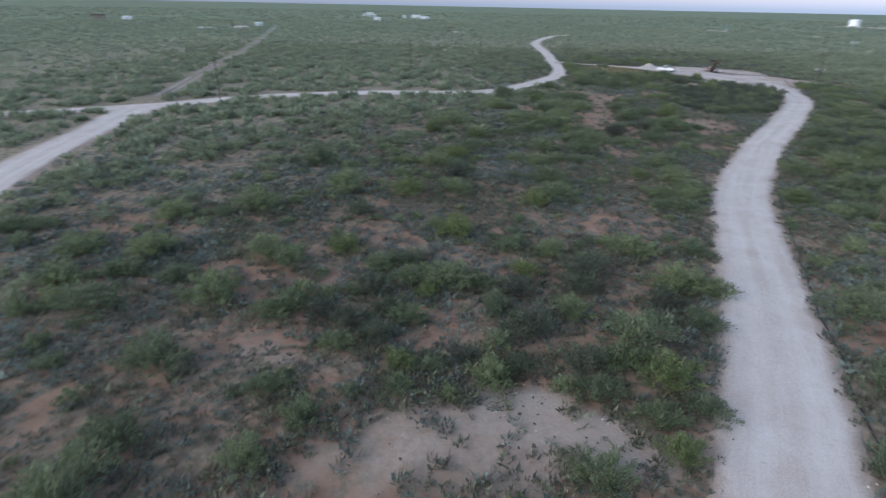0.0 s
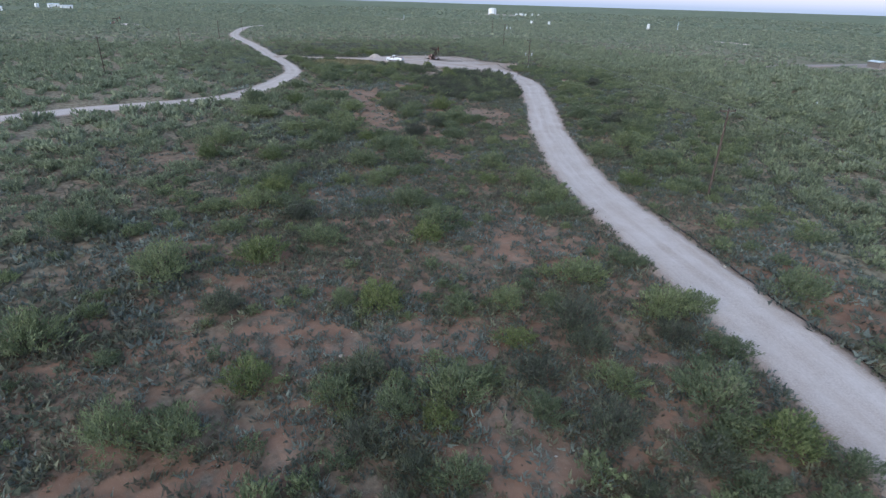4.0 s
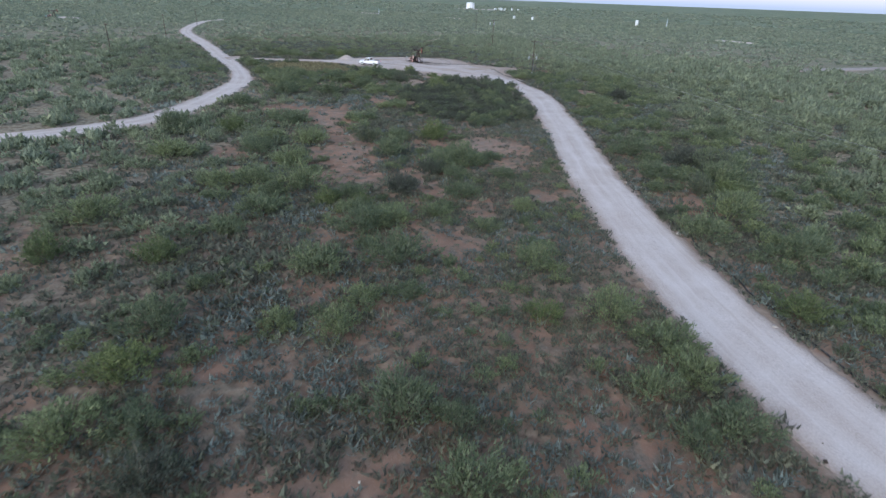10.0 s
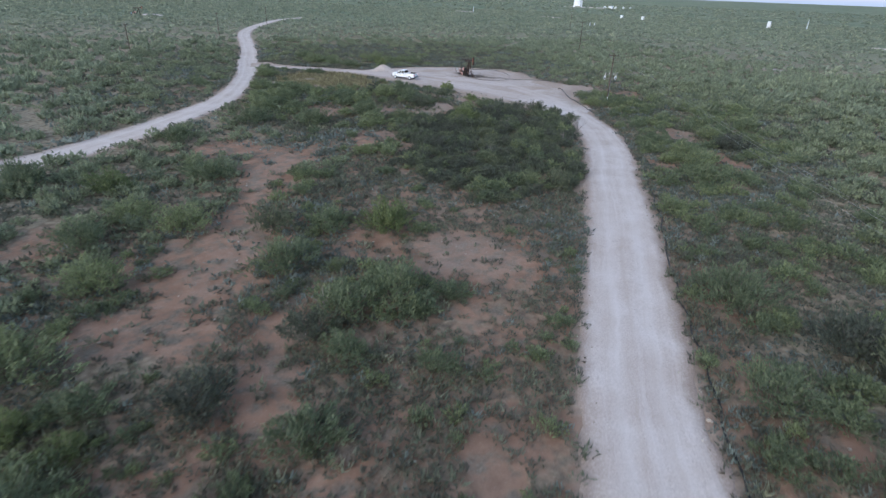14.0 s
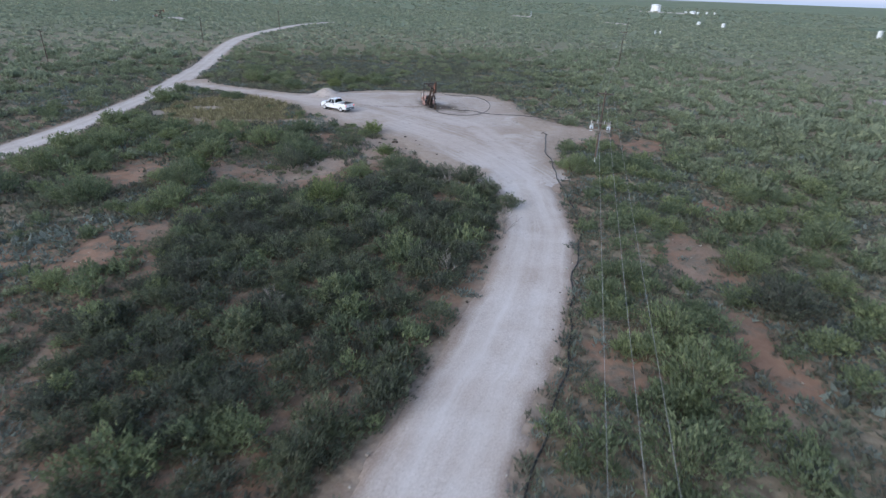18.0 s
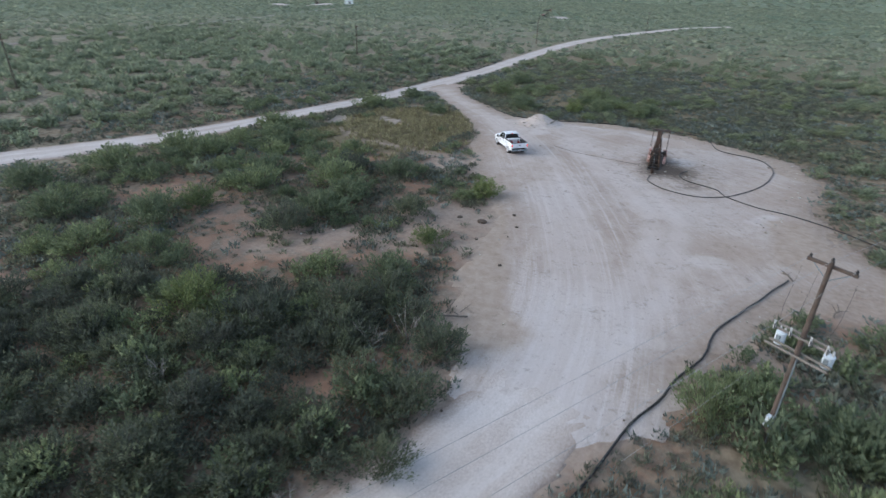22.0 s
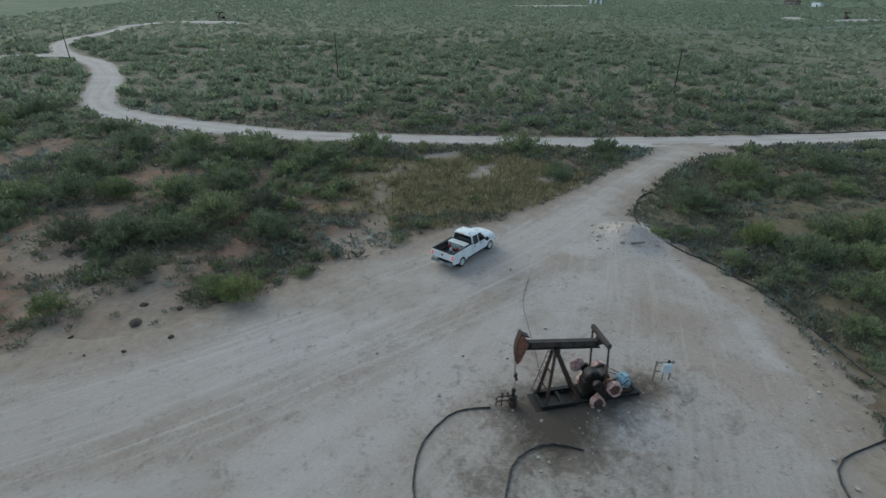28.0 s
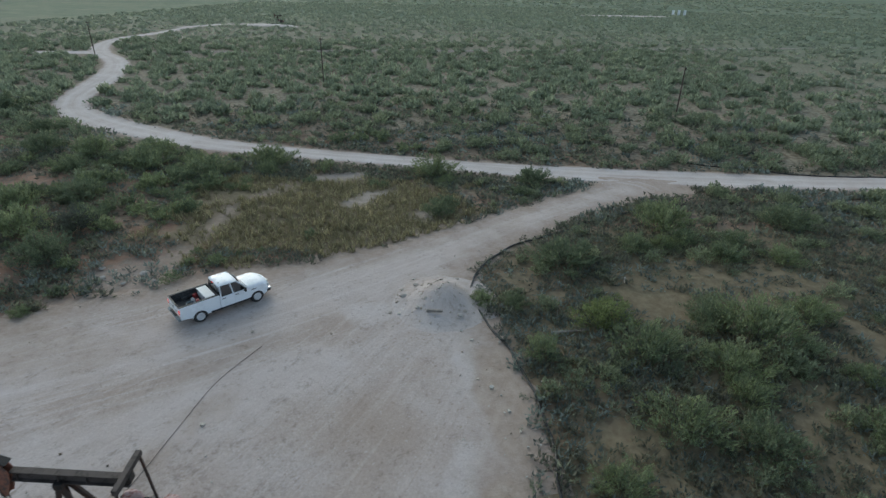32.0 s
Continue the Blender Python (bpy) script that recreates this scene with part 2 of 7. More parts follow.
def pad_material():
    n = Nodes("caliche_pad")
    mid = n.noise(0.22, 6, 0.68, distort=0.8)
    big = n.noise(0.075, 4, 0.6)
    fine = n.noise(7.0, 6, 0.75)
    base = n.ramp(mid, [(0.3, (0.455, 0.405, 0.365)), (0.48, (0.49, 0.446, 0.41)), (0.68, (0.53, 0.50, 0.475))])
    tan = n.ramp(mid, [(0.3, (0.385, 0.325, 0.27)), (0.7, (0.46, 0.405, 0.355))])
    base = n.mix(n.level(big, 0.49, 0.60, 0.0, 0.75), base, tan)
    # sweeps left by wheels that turn in from the road and towards the far gate
    for size, lo, hi, amount, tint in ((0.9, 0.52, 0.68, 0.32, (0.61, 0.575, 0.545)), (1.5, 0.54, 0.70, 0.26, (0.38, 0.325, 0.275)), (2.6, 0.54, 0.68, 0.2, (0.41, 0.36, 0.315))):
        streak = n.noise(size, 3, 0.55, stretch=(1.7, 0.16, 1.0), where=n.bend())
        base = n.mix(n.level(streak, lo, hi, 0.0, amount), base, tint)
    # long tracks side by side where wheels swing in from the road
    swing = n.nt.nodes.new("ShaderNodeCombineXYZ")
    n.link(n.math("MULTIPLY", n.attr("swerve"), 1.9), swing.inputs[0])
    n.link(n.math("MULTIPLY", n.attr("along"), 0.045), swing.inputs[1])
    tread = n.noise(1.0, 5, 0.65, where=swing.outputs[0])
    travelled = n.level(n.math("ABSOLUTE", n.attr("swerve")), 8.0, 2.5)
    base = n.mix(n.math("MULTIPLY", n.level(tread, 0.50, 0.66, 0.0, 0.75), travelled), base, (0.60, 0.575, 0.56))
    base = n.mix(n.math("MULTIPLY", n.level(tread, 0.48, 0.34, 0.0, 0.55), travelled), base, (0.40, 0.345, 0.30))
    smudge = n.noise(0.55, 5, 0.75, distort=1.2)
    base = n.mix(n.level(smudge, 0.46, 0.32, 0.0, 0.2), base, (0.37, 0.325, 0.28))
    grit = n.ramp(fine, [(0.3, (0.83, 0.82, 0.81)), (0.7, (1.06, 1.06, 1.06))])
    base = n.mix(1.0, base, grit, "MULTIPLY")
    base = n.mix(n.level(n.noise(4.5, 2, 0.5), 0.66, 0.72, 0.0, 0.35), base, (0.62, 0.61, 0.60))
    base = n.mix(n.level(n.noise(3.6, 3, 0.6), 0.38, 0.30, 0.0, 0.5), base, (0.25, 0.205, 0.17))
    white = n.math("ADD", n.attr("lime"), n.math("MULTIPLY", n.math("SUBTRACT", n.noise(0.8, 5, 0.7), 0.5), 1.6))
    base = n.mix(n.level(white, 0.35, 1.3, 0.0, 0.5), base, (0.66, 0.66, 0.66))
    lane = n.math("ADD", n.attr("lane"), n.math("MULTIPLY", n.math("SUBTRACT", n.noise(0.5, 5, 0.65), 0.5), 1.2))
    base = n.mix(n.level(lane, 0.3, 1.0, 0.0, 0.5), base, (0.585, 0.555, 0.535))
    base = n.mix(1.0, base, (0.985, 0.912, 0.892), "MULTIPLY")
    base = n.mix(n.math("MULTIPLY", n.attr("mouth"), 0.9), base, n.mix(1.0, base, (1.05, 1.075, 1.10), "MULTIPLY"))
    rim = n.math("ADD", n.attr("across"), n.math("MULTIPLY", n.math("SUBTRACT", n.noise(0.5, 5, 0.7), 0.5), 0.5))
    base = n.mix(n.level(rim, 0.4, 0.95, 0.0, 0.95), base, n.ramp(n.noise(2.6, 6, 0.7), [(0.3, (0.28, 0.211, 0.168)), (0.7, (0.42, 0.34, 0.285))]))
    earth = n.math("ADD", n.attr("earth"), n.math("MULTIPLY", n.math("SUBTRACT", n.noise(0.45, 6, 0.72), 0.5), 1.1))
    base = n.mix(n.level(earth, 0.25, 0.8, 0.0, 0.85), base, n.ramp(n.noise(1.6, 6, 0.7), [(0.3, (0.315, 0.24, 0.19)), (0.7, (0.45, 0.365, 0.30))]))
    oil = n.math("ADD", n.attr("oil"), n.math("ADD", n.math("MULTIPLY", n.math("SUBTRACT", n.noise(0.9, 7, 0.8, distort=0.6), 0.5), 2.6), n.math("MULTIPLY", n.math("SUBTRACT", n.noise(3.4, 4, 0.7), 0.5), 1.3)))
    base = n.mix(n.level(oil, 0.15, 0.6, 0.0, 0.6), base, n.ramp(n.noise(2.4, 5, 0.7), [(0.3, (0.14, 0.105, 0.078)), (0.7, (0.26, 0.215, 0.175))]))
    base = n.mix(n.level(oil, 0.55, 1.4, 0.0, 0.8), base, (0.068, 0.050, 0.039))
    bump = n.math("ADD", n.math("MULTIPLY", fine, 0.6), mid)
    return n.finish(base, 0.95, bump=bump, strength=0.8, distance=0.10, spec=0.12)


def leaf_material(name, dark, mid, light, thin=True, fine=16.0):
    n = Nodes(name)
    rnd = n.nt.nodes.new("ShaderNodeObjectInfo").outputs["Random"]
    tint = n.math("FRACT", n.math("ADD", n.attr("tint"), rnd))
    tint = n.math("ADD", tint, n.math("MULTIPLY", n.math("SUBTRACT", n.attr("plume"), 0.5), 0.6))
    plant = n.ramp(tint, [(0.0, dark), (0.55, mid), (1.0, light)])
    leaf = n.ramp(n.geo.outputs["Random Per Island"], [(0.0, (0.74, 0.75, 0.75)), (0.6, (1.0, 1.0, 1.0)), (1.0, (1.22, 1.2, 1.12))])
    col = n.mix(1.0, plant, leaf, "MULTIPLY")
    # each spray stands for many small leaflets: noise paints lit tips and dark gaps
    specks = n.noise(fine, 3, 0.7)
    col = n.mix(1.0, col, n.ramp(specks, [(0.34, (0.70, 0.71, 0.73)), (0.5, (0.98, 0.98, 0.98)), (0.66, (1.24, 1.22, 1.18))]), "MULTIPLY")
    n.finish(col, 0.85, spec=0.1)
    if thin:
        glow = n.node("ShaderNodeBsdfTranslucent")
        n.link(col, glow.inputs["Color"])
        both = n.node("ShaderNodeMixShader", Fac=0.46)
        n.link(n.bsdf.outputs[0], both.inputs[1])
        n.link(glow.outputs[0], both.inputs[2])
        n.link(both.outputs[0], n.out.inputs["Surface"])
    return n.mat


def plain_material(name, color, rough=0.6, metal=0.0, vary=0.25, scale=3.0, spec=0.4, bump=0.1, stain=None):
    """Paint, steel, rubber or wood: grain and blotches of two sizes over one colour."""
    n = Nodes(name)
    where = n.texco.outputs["Object"]
    a, b = n.noise(scale, 5, 0.65, where=where), n.noise(scale * 9, 4, 0.6, where=where)
    dark, light = [c * (1 - vary) for c in color], [min(1.0, c * (1 + vary)) for c in color]
    col = n.mix(n.level(b, 0.3, 0.7, 0.0, 0.4), n.ramp(a, [(0.3, dark), (0.7, light)]), tuple(color))
    if stain:
        col = n.mix(n.level(n.noise(scale * 1.7, 5, 0.7, where=where), 0.5, 0.62), col, stain)
    return n.finish(col, n.level(a, 0.3, 0.7, rough * 0.85, min(1.0, rough * 1.15)), metal, bump=b, strength=bump, distance=0.01, spec=spec)


SOIL = soil_material()
CALICHE = caliche_material("caliche_road")
DIRT = caliche_material("pale_dirt", 0.62)
PAD = pad_material()
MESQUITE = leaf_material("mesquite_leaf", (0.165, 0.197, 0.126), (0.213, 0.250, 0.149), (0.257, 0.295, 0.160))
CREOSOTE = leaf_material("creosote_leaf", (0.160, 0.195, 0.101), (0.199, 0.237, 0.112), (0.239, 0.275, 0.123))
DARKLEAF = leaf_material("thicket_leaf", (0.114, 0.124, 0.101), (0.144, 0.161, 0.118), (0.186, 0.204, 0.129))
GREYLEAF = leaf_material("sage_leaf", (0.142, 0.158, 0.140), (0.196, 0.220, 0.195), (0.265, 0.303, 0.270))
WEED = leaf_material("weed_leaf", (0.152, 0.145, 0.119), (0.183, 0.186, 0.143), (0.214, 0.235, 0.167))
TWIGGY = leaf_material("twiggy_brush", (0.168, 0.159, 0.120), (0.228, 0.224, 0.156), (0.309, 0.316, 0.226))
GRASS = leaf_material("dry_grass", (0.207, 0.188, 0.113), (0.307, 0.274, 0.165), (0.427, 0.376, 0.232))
# the same scrub in paler tones with distance, haze put into the colour
HAZED_PLAIN = leaf_material("hazed_plain_brush", (0.268, 0.301, 0.225), (0.300, 0.331, 0.243), (0.334, 0.358, 0.259), fine=2.5)
HAZED_MID = leaf_material("hazed_scrub_leaf", (0.242, 0.277, 0.197), (0.274, 0.311, 0.216), (0.310, 0.346, 0.232), fine=7)
HAZED_NEXT = leaf_material("hazed_low_scrub_leaf", (0.215, 0.247, 0.171), (0.255, 0.287, 0.191), (0.297, 0.328, 0.207), fine=10)
# mesquite recoloured olive and lighter, a lit copy that offsets shade
OLIVE_LIT = leaf_material("olive_lit_scrub_leaf", (0.215, 0.246, 0.162), (0.270, 0.300, 0.191), (0.328, 0.351, 0.215), fine=15)
TWIG = plain_material("grey_twig", (0.15, 0.125, 0.105), 0.9)
PEBBLE = leaf_material("limestone_chips", (0.36, 0.30, 0.25), (0.47, 0.42, 0.365), (0.56, 0.52, 0.47), False)
CLOD = leaf_material("dark_clods", (0.07, 0.055, 0.045), (0.12, 0.095, 0.075), (0.17, 0.14, 0.11), False)


# ---- the lie of the land ----
rng = np.random.default_rng(7)


def waves(x, y, size, seed, n=7):
    """A smooth random field of about -1..1 with features about size metres across."""
    r = np.random.default_rng(seed)
    total = np.zeros_like(np.asarray(x, float))
    for _ in range(n):
        a, k, p = r.uniform(0, 2 * np.pi), r.uniform(0.6, 1.7) * 2 * np.pi / (2.2 * size), r.uniform(0, 2 * np.pi)
        total += np.sin(k * (np.cos(a) * x + np.sin(a) * y) + p)
    return total / (0.55 * n)


def to_line(x, y, line):
    """Distance to a polyline, and how far along it the nearest point lies."""
    x, y = np.asarray(x, float), np.asarray(y, float)
    best, along, run = np.full(x.shape, 1e9), np.zeros(x.shape), 0.0
    for (ax, ay), (bx, by) in zip(line, line[1:]):
        dx, dy = bx - ax, by - ay
        length = math.hypot(dx, dy)
        u = np.clip(((x - ax) * dx + (y - ay) * dy) / length**2, 0, 1)
        d = np.hypot(x - ax - u * dx, y - ay - u * dy)
        near = d < best
        best, along = np.where(near, d, best), np.where(near, run + u * length, along)
        run += length
    return best, along


def inside(x, y, poly):
    """Distance to the edge of a polygon, positive inside."""
    x, y = np.asarray(x, float), np.asarray(y, float)
    ring = list(poly) + [poly[0]]
    odd = np.zeros(x.shape, bool)
    for (ax, ay), (bx, by) in zip(ring, ring[1:]):
        if ay != by:
            odd ^= ((ay > y) != (by > y)) & (x < (bx - ax) * (y - ay) / (by - ay) + ax)
    d, _ = to_line(x, y, ring)
    return np.where(odd, d, -d)


def smooth_line(points, step):
    """A Catmull-Rom line through the points, in even steps."""
    p = np.array([2 * np.array(points[0]) - points[1], *points, 2 * np.array(points[-1]) - points[-2]], float)
    out = []
    for i in range(1, len(p) - 2):
        n = max(2, int(np.linalg.norm(p[i + 1] - p[i]) / step))
        for u in np.arange(n) / n:
            out.append(0.5 * (2 * p[i] + (p[i + 1] - p[i - 1]) * u + (2 * p[i - 1] - 5 * p[i] + 4 * p[i + 1] - p[i + 2]) * u**2 + (3 * p[i] - p[i - 1] - 3 * p[i + 1] + p[i + 2]) * u**3))
    return np.array(out + [p[-2]])


ROAD_MAIN = [(-22, -62), (-8, -34), (2, -12), (9, 3), (15.5, 17), (17.1, 20.2), (20.3, 27), (23.4, 34), (27.0, 42.8), (30.3, 50.8), (33.2, 57.2), (38.3, 66.2), (45, 76.5), (50.2, 84.4), (53.4, 88.6), (57.6, 94.2), (63, 101.2), (68.3, 108.8), (72.2, 114.5), (76.1, 119.4), (80.5, 126.2), (84.4, 133.6), (86.5, 140), (88.5, 147)]
ROAD_WEST = [(-160, 90), (-135, 92), (-118, 91.2), (-99.5, 90.2), (-79, 95), (-59, 105), (-45.3, 116), (-36, 121.9), (-19, 129.2), (-6, 132.6), (4, 135.5), (12.8, 140.9), (21.1, 150.6), (25.8, 157.6), (30.4, 165), (33.9, 173), (36.5, 183), (38.8, 197), (40.2, 207), (41.3, 219), (42.4, 231), (44.3, 250), (45.4, 272), (47, 303), (50.5, 328), (59, 360), (73, 400), (90, 425)]
ROAD_SOUTH = [(-30, -12), (-38, 18), (-46.2, 44), (-51.2, 60), (-53.6, 72), (-55.4, 85), (-57.3, 96), (-58.6, 106)]
PAD_RIM = [(83.0, 136), (84.8, 142), (84.6, 146.5), (82.3, 151.5), (80.2, 156), (79.6, 164.4), (76.8, 170.4), (72.2, 176.4), (69.8, 181.6), (67.6, 186), (66.0, 190), (63.6, 194.2), (60.9, 198.4), (57.4, 202.5), (52.1, 208.4), (45.0, 217), (40.5, 217), (42.5, 228), (47.6, 226.5), (49.8, 219.6), (54.4, 213.6), (58.5, 209.2), (62.4, 205.1), (66.3, 201.8), (71.5, 202), (77, 203.5), (82, 204), (89, 202.8), (96, 199.7), (101, 195.6), (103.6, 190), (101.5, 180), (103.2, 173.4), (106.7, 168.6), (102.4, 164), (98.2, 160.5), (95, 154), (93.0, 147), (90.0, 140.5), (87.6, 135)]
TRACK = [(-60.5, 110), (-62, 122), (-65.4, 140), (-74, 180), (-86.5, 249), (-144, 491)]


def hollow(x, y):
    """The plain with two shallow dips in it, one west of the road and one along the winding road."""
    return -0.5 - 1.1 * np.exp(-((x - 24) / 32) ** 2 - ((y - 118) / 45) ** 2) - 1.15 * np.exp(-((x - 42) / 17) ** 2 - ((y - 226) / 38) ** 2)


def roadness(x, y):
    """How far (metres) a point lies outside the nearest driven surface; negative on it."""
    a = to_line(x, y, ROAD_MAIN)[0] - 3.05
    b = to_line(x, y, ROAD_WEST)[0] - 2.5
    c = to_line(x, y, ROAD_SOUTH)[0] - 3.1
    return np.minimum(np.minimum(a, b), np.minimum(c, -inside(x, y, PAD_RIM)))


def land(x, y, free=None):
    """Height of the ground: flat ground that heaves a little between the roads."""
    x, y = np.asarray(x, float), np.asarray(y, float)
    free = roadness(x, y) if free is None else free
    lift = np.clip((free - 0.5) / 4.0, 0, 1)
    return hollow(x, y) + lift * (0.10 * waves(x, y, 2.4, 1) + 0.14 * waves(x, y, 9.0, 2))


def mesh_object(name, verts, faces, material, attrs=None, smooth=False):
    me = bpy.data.meshes.new(name)
    verts, faces = np.asarray(verts, np.float32), np.asarray(faces, np.int32)
    n, k = faces.shape
    me.vertices.add(len(verts))
    me.vertices.foreach_set("co", verts.ravel())
    me.loops.add(n * k)
    me.loops.foreach_set("vertex_index", faces.ravel())
    me.polygons.add(n)
    me.polygons.foreach_set("loop_start", np.arange(n, dtype=np.int32) * k)
    me.polygons.foreach_set("use_smooth", np.full(n, smooth))
    for key, values in (attrs or {}).items():
        me.attributes.new(key, "FLOAT", "POINT").data.foreach_set("value", np.asarray(values, np.float32))
    me.materials.append(material)
    me.update(calc_edges=True)
    return new(name, me)


def grid_faces(nx, ny):
    i = (np.arange(ny - 1)[:, None] * nx + np.arange(nx - 1)[None, :]).ravel()
    return np.stack([i, i + 1, i + nx + 1, i + nx], 1)


def spread(lo, hi, step, reach):
    """Even steps between lo and hi, then steps that grow out to the reach."""
    core = np.arange(lo, hi + step, step)
    out, s, p = [], step, core[-1]
    while p < reach:
        s *= 1.14
        p += s
        out.append(p)
    tail, s, p = [], step, core[0]
    while p > -reach:
        s *= 1.14
        p -= s
        tail.append(p)
    return np.array(tail[::-1] + list(core) + out)


FAR_TRACK = [(186, 188), (180, 165), (176, 143), (205, 132), (248, 123), (300, 112)]
FAR_PADS = [(-174, 120, 15, 7, 1.2), (-330, 338, 9, 34, 0.1), (-160, 448, 6, 18, 0.2), (318, 224, 4, 13, 0.1), (-178, 425, 5, 12, 0.9), (8, 430, 5, 8, 0.3), (578, 806, 20, 45, 0.7), (300, 480, 4, 12, 0.2), (262, 560, 5, 14, 0.4), (246, 112, 12, 17, 0.3)]
CORRIDOR = [(-6, 22), (18, 58), (55, 98), (80, 140), (66, 190), (78, 222)]
# bare soil between the bushes: x, y, half length, half width, turn in degrees
BARE = [(1.5, 19.7, 9.5, 3.6, 3), (6.5, 21.2, 6.0, 3.6, -25), (35.5, 35.0, 7.0, 3.0, 60), (-16.1, 36.6, 4.2, 3.0, 3), (1.5, 31.3, 2.3, 3.6, 2), (-20.5, 21.2, 1.9, 3.0, 2), (-11.4, 28.5, 3.9, 1.7, 2), (-29.8, 45.6, 3.0, 3.1, 3), (5.3, 39.0, 2.7, 2.6, 3), (-3.0, 16.4, 4.8, 1.4, 1)]
BARE += [(16.4, 49.3, 3.7, 6.4, -31), (7.4, 38.6, 3.1, 3.0, -32), (-5.3, 44.4, 4.4, 3.3, -32), (-9.5, 51.9, 1.7, 1.5, -32), (11.9, 31.0, 2.8, 2.3, -32), (-0.6, 30.0, 2.2, 3.5, -28), (5.2, 23.0, 2.0, 1.6, -28), (29.0, 27.9, 5.0, 3.8, -27)]
BARE += [(31.4, 108.1, 4.7, 9.5, -31), (36.9, 132.1, 3.9, 12.3, -27), (25.5, 77.4, 2.6, 3.0, -32), (18.7, 49.8, 3.3, 3.9, -32), (5.5, 60.2, 3.4, 1.8, -32), (31.0, 112.3, 4.1, 16.2, -24), (25.1, 100.0, 4.6, 3.9, -24), (31.8, 91.7, 2.3, 4.5, -25)]
BARE += [(48.5, 101.6, 6.9, 5.7, -24), (26.1, 78.2, 3.1, 1.9, -25), (33.0, 82.8, 1.9, 2.0, -25), (52.4, 72.4, 3.1, 2.8, -24), (41.0, 83.0, 1.7, 3.7, -25), (16.8, 115.5, 2.9, 3.8, -20), (48.4, 155.7, 3.2, 4.5, -2), (49.5, 136.3, 2.5, 4.4, -4)]
BARE += [(53.2, 140.4, 2.4, 2.1, -3), (64.7, 121.1, 1.5, 1.1, -5), (104.2, 135.2, 3.1, 3.3, -3), (93.9, 125.3, 3.0, 3.6, -4), (91.5, 117.3, 1.8, 2.2, -5), (66.8, 152.3, 7.1, 3.4, 43), (73.6, 155.3, 5.2, 3.0, 43), (60.7, 151.7, 3.4, 4.1, 42)]
BARE += [(76.1, 162.6, 6.6, 5.0, 81), (61.9, 168.3, 2.9, 2.6, 81), (63.6, 179.5, 1.5, 3.1, 81), (65.7, 154.2, 3.5, 2.9, 81), (70.4, 213.7, 3.0, 3.9, 91), (52.1, 179.1, 2.7, 2.9, 92), (71.1, 214.2, 2.0, 2.0, 81), (104.5, 164.0, 8, 6.5, -20), (110, 158, 6, 4, 20), (66.8, 177.2, 4.2, 2.2, 75), (60.5, 177.5, 3.0, 1.5, 10), (65.5, 179.5, 4.0, 1.8, 160), (58.0, 180.5, 5.5, 1.2, 175), (50.5, 183.0, 5.0, 1.2, 150)]
BARE += [(-12.7, 36.5, 3, 1.6, -26), (-13.1, 33.8, 3, 1.4, -26), (0.2, 29.7, 1.5, 3.8, -26), (-10.4, 28.2, 3.6, 0.8, -26), (28.9, 26.1, 2.9, 2.1, -25), (24.8, 20, 2.1, 1.9, -26), (-0.5, 48.7, 1.9, 1.7, -31), (-3.7, 42.9, 2.3, 1.8, -32), (1.9, 40.8, 4.1, 2.4, -32), (18.2, 47.1, 5, 5.6, -31), (18.1, 38.7, 2.1, 1.4, -31), (-9.3, 52.9, 1.5, 1.4, -31), (28.1, 35.7, 2.3, 1.8, -31), (13, 75.2, 2.3, 1.8, -30), (25.7, 58.1, 1.9, 2.7, -31), (20.1, 55.1, 2.6, 2.2, -32), (-2.4, 66.4, 1.3, 1, -32), (9.6, 59, 2.3, 1.2, -32)]
BARE += [(5.5, 70.8, 1.2, 2.7, -31), (37.2, 69.6, 1.9, 2.4, -31), (26.6, 77.3, 2.4, 2.4, -31), (33.8, 97.1, 2.6, 5, -24), (27.2, 98, 4.9, 2.4, -24), (38.6, 133.6, 4.5, 8, -22), (33.6, 114.3, 3.5, 7, -24), (41.5, 107.2, 3.3, 4.7, -25), (33.7, 83.6, 1.6, 2.1, -25), (32.1, 88.9, 1.4, 2.7, -24), (25.5, 83.6, 1.1, 2.7, -24), (31.4, 81.4, 2.3, 1.3, -25), (52.2, 71.4, 2.7, 2.7, -24), (56.1, 76.5, 1.8, 3, -24), (81.3, 115.4, 1.9, 2.5, -13), (89.9, 113.4, 2.3, 2.9, -13), (94.9, 127.3, 2.8, 4.6, -11), (58.9, 155.2, 2.3, 3.6, 48)]
BARE += [(65.9, 153.3, 4.7, 2.6, 48), (68.5, 169.4, 2.8, 2.4, 49), (77.8, 159.8, 3.5, 1.9, 49), (48.3, 159.2, 2.2, 3.5, 48), (68.9, 155.2, 4.4, 3.4, 76), (77.8, 159.8, 4, 1.6, 76), (33.2, 140.2, 4.4, 4.6, 73), (69.5, 213.2, 2.7, 2.9, 91), (72.7, 213.9, 1.4, 1.4, 91), (75, 225.3, 1, 3.6, 91)]
# dense dark thicket
THICK = [(68.5, 134.8, 13.0, 13.4, -4), (74.1, 142.7, 9.8, 9.7, -3), (63.4, 136.6, 15, 17, -19), (38.7, 97.6, 5.0, 6.4, -25), (37.9, 124.3, 3.9, 13.5, -22), (21.7, 86.6, 3.1, 5.4, -24), (52.1, 171.0, 11, 12, 30), (48.9, 163.4, 14, 11, 81)]
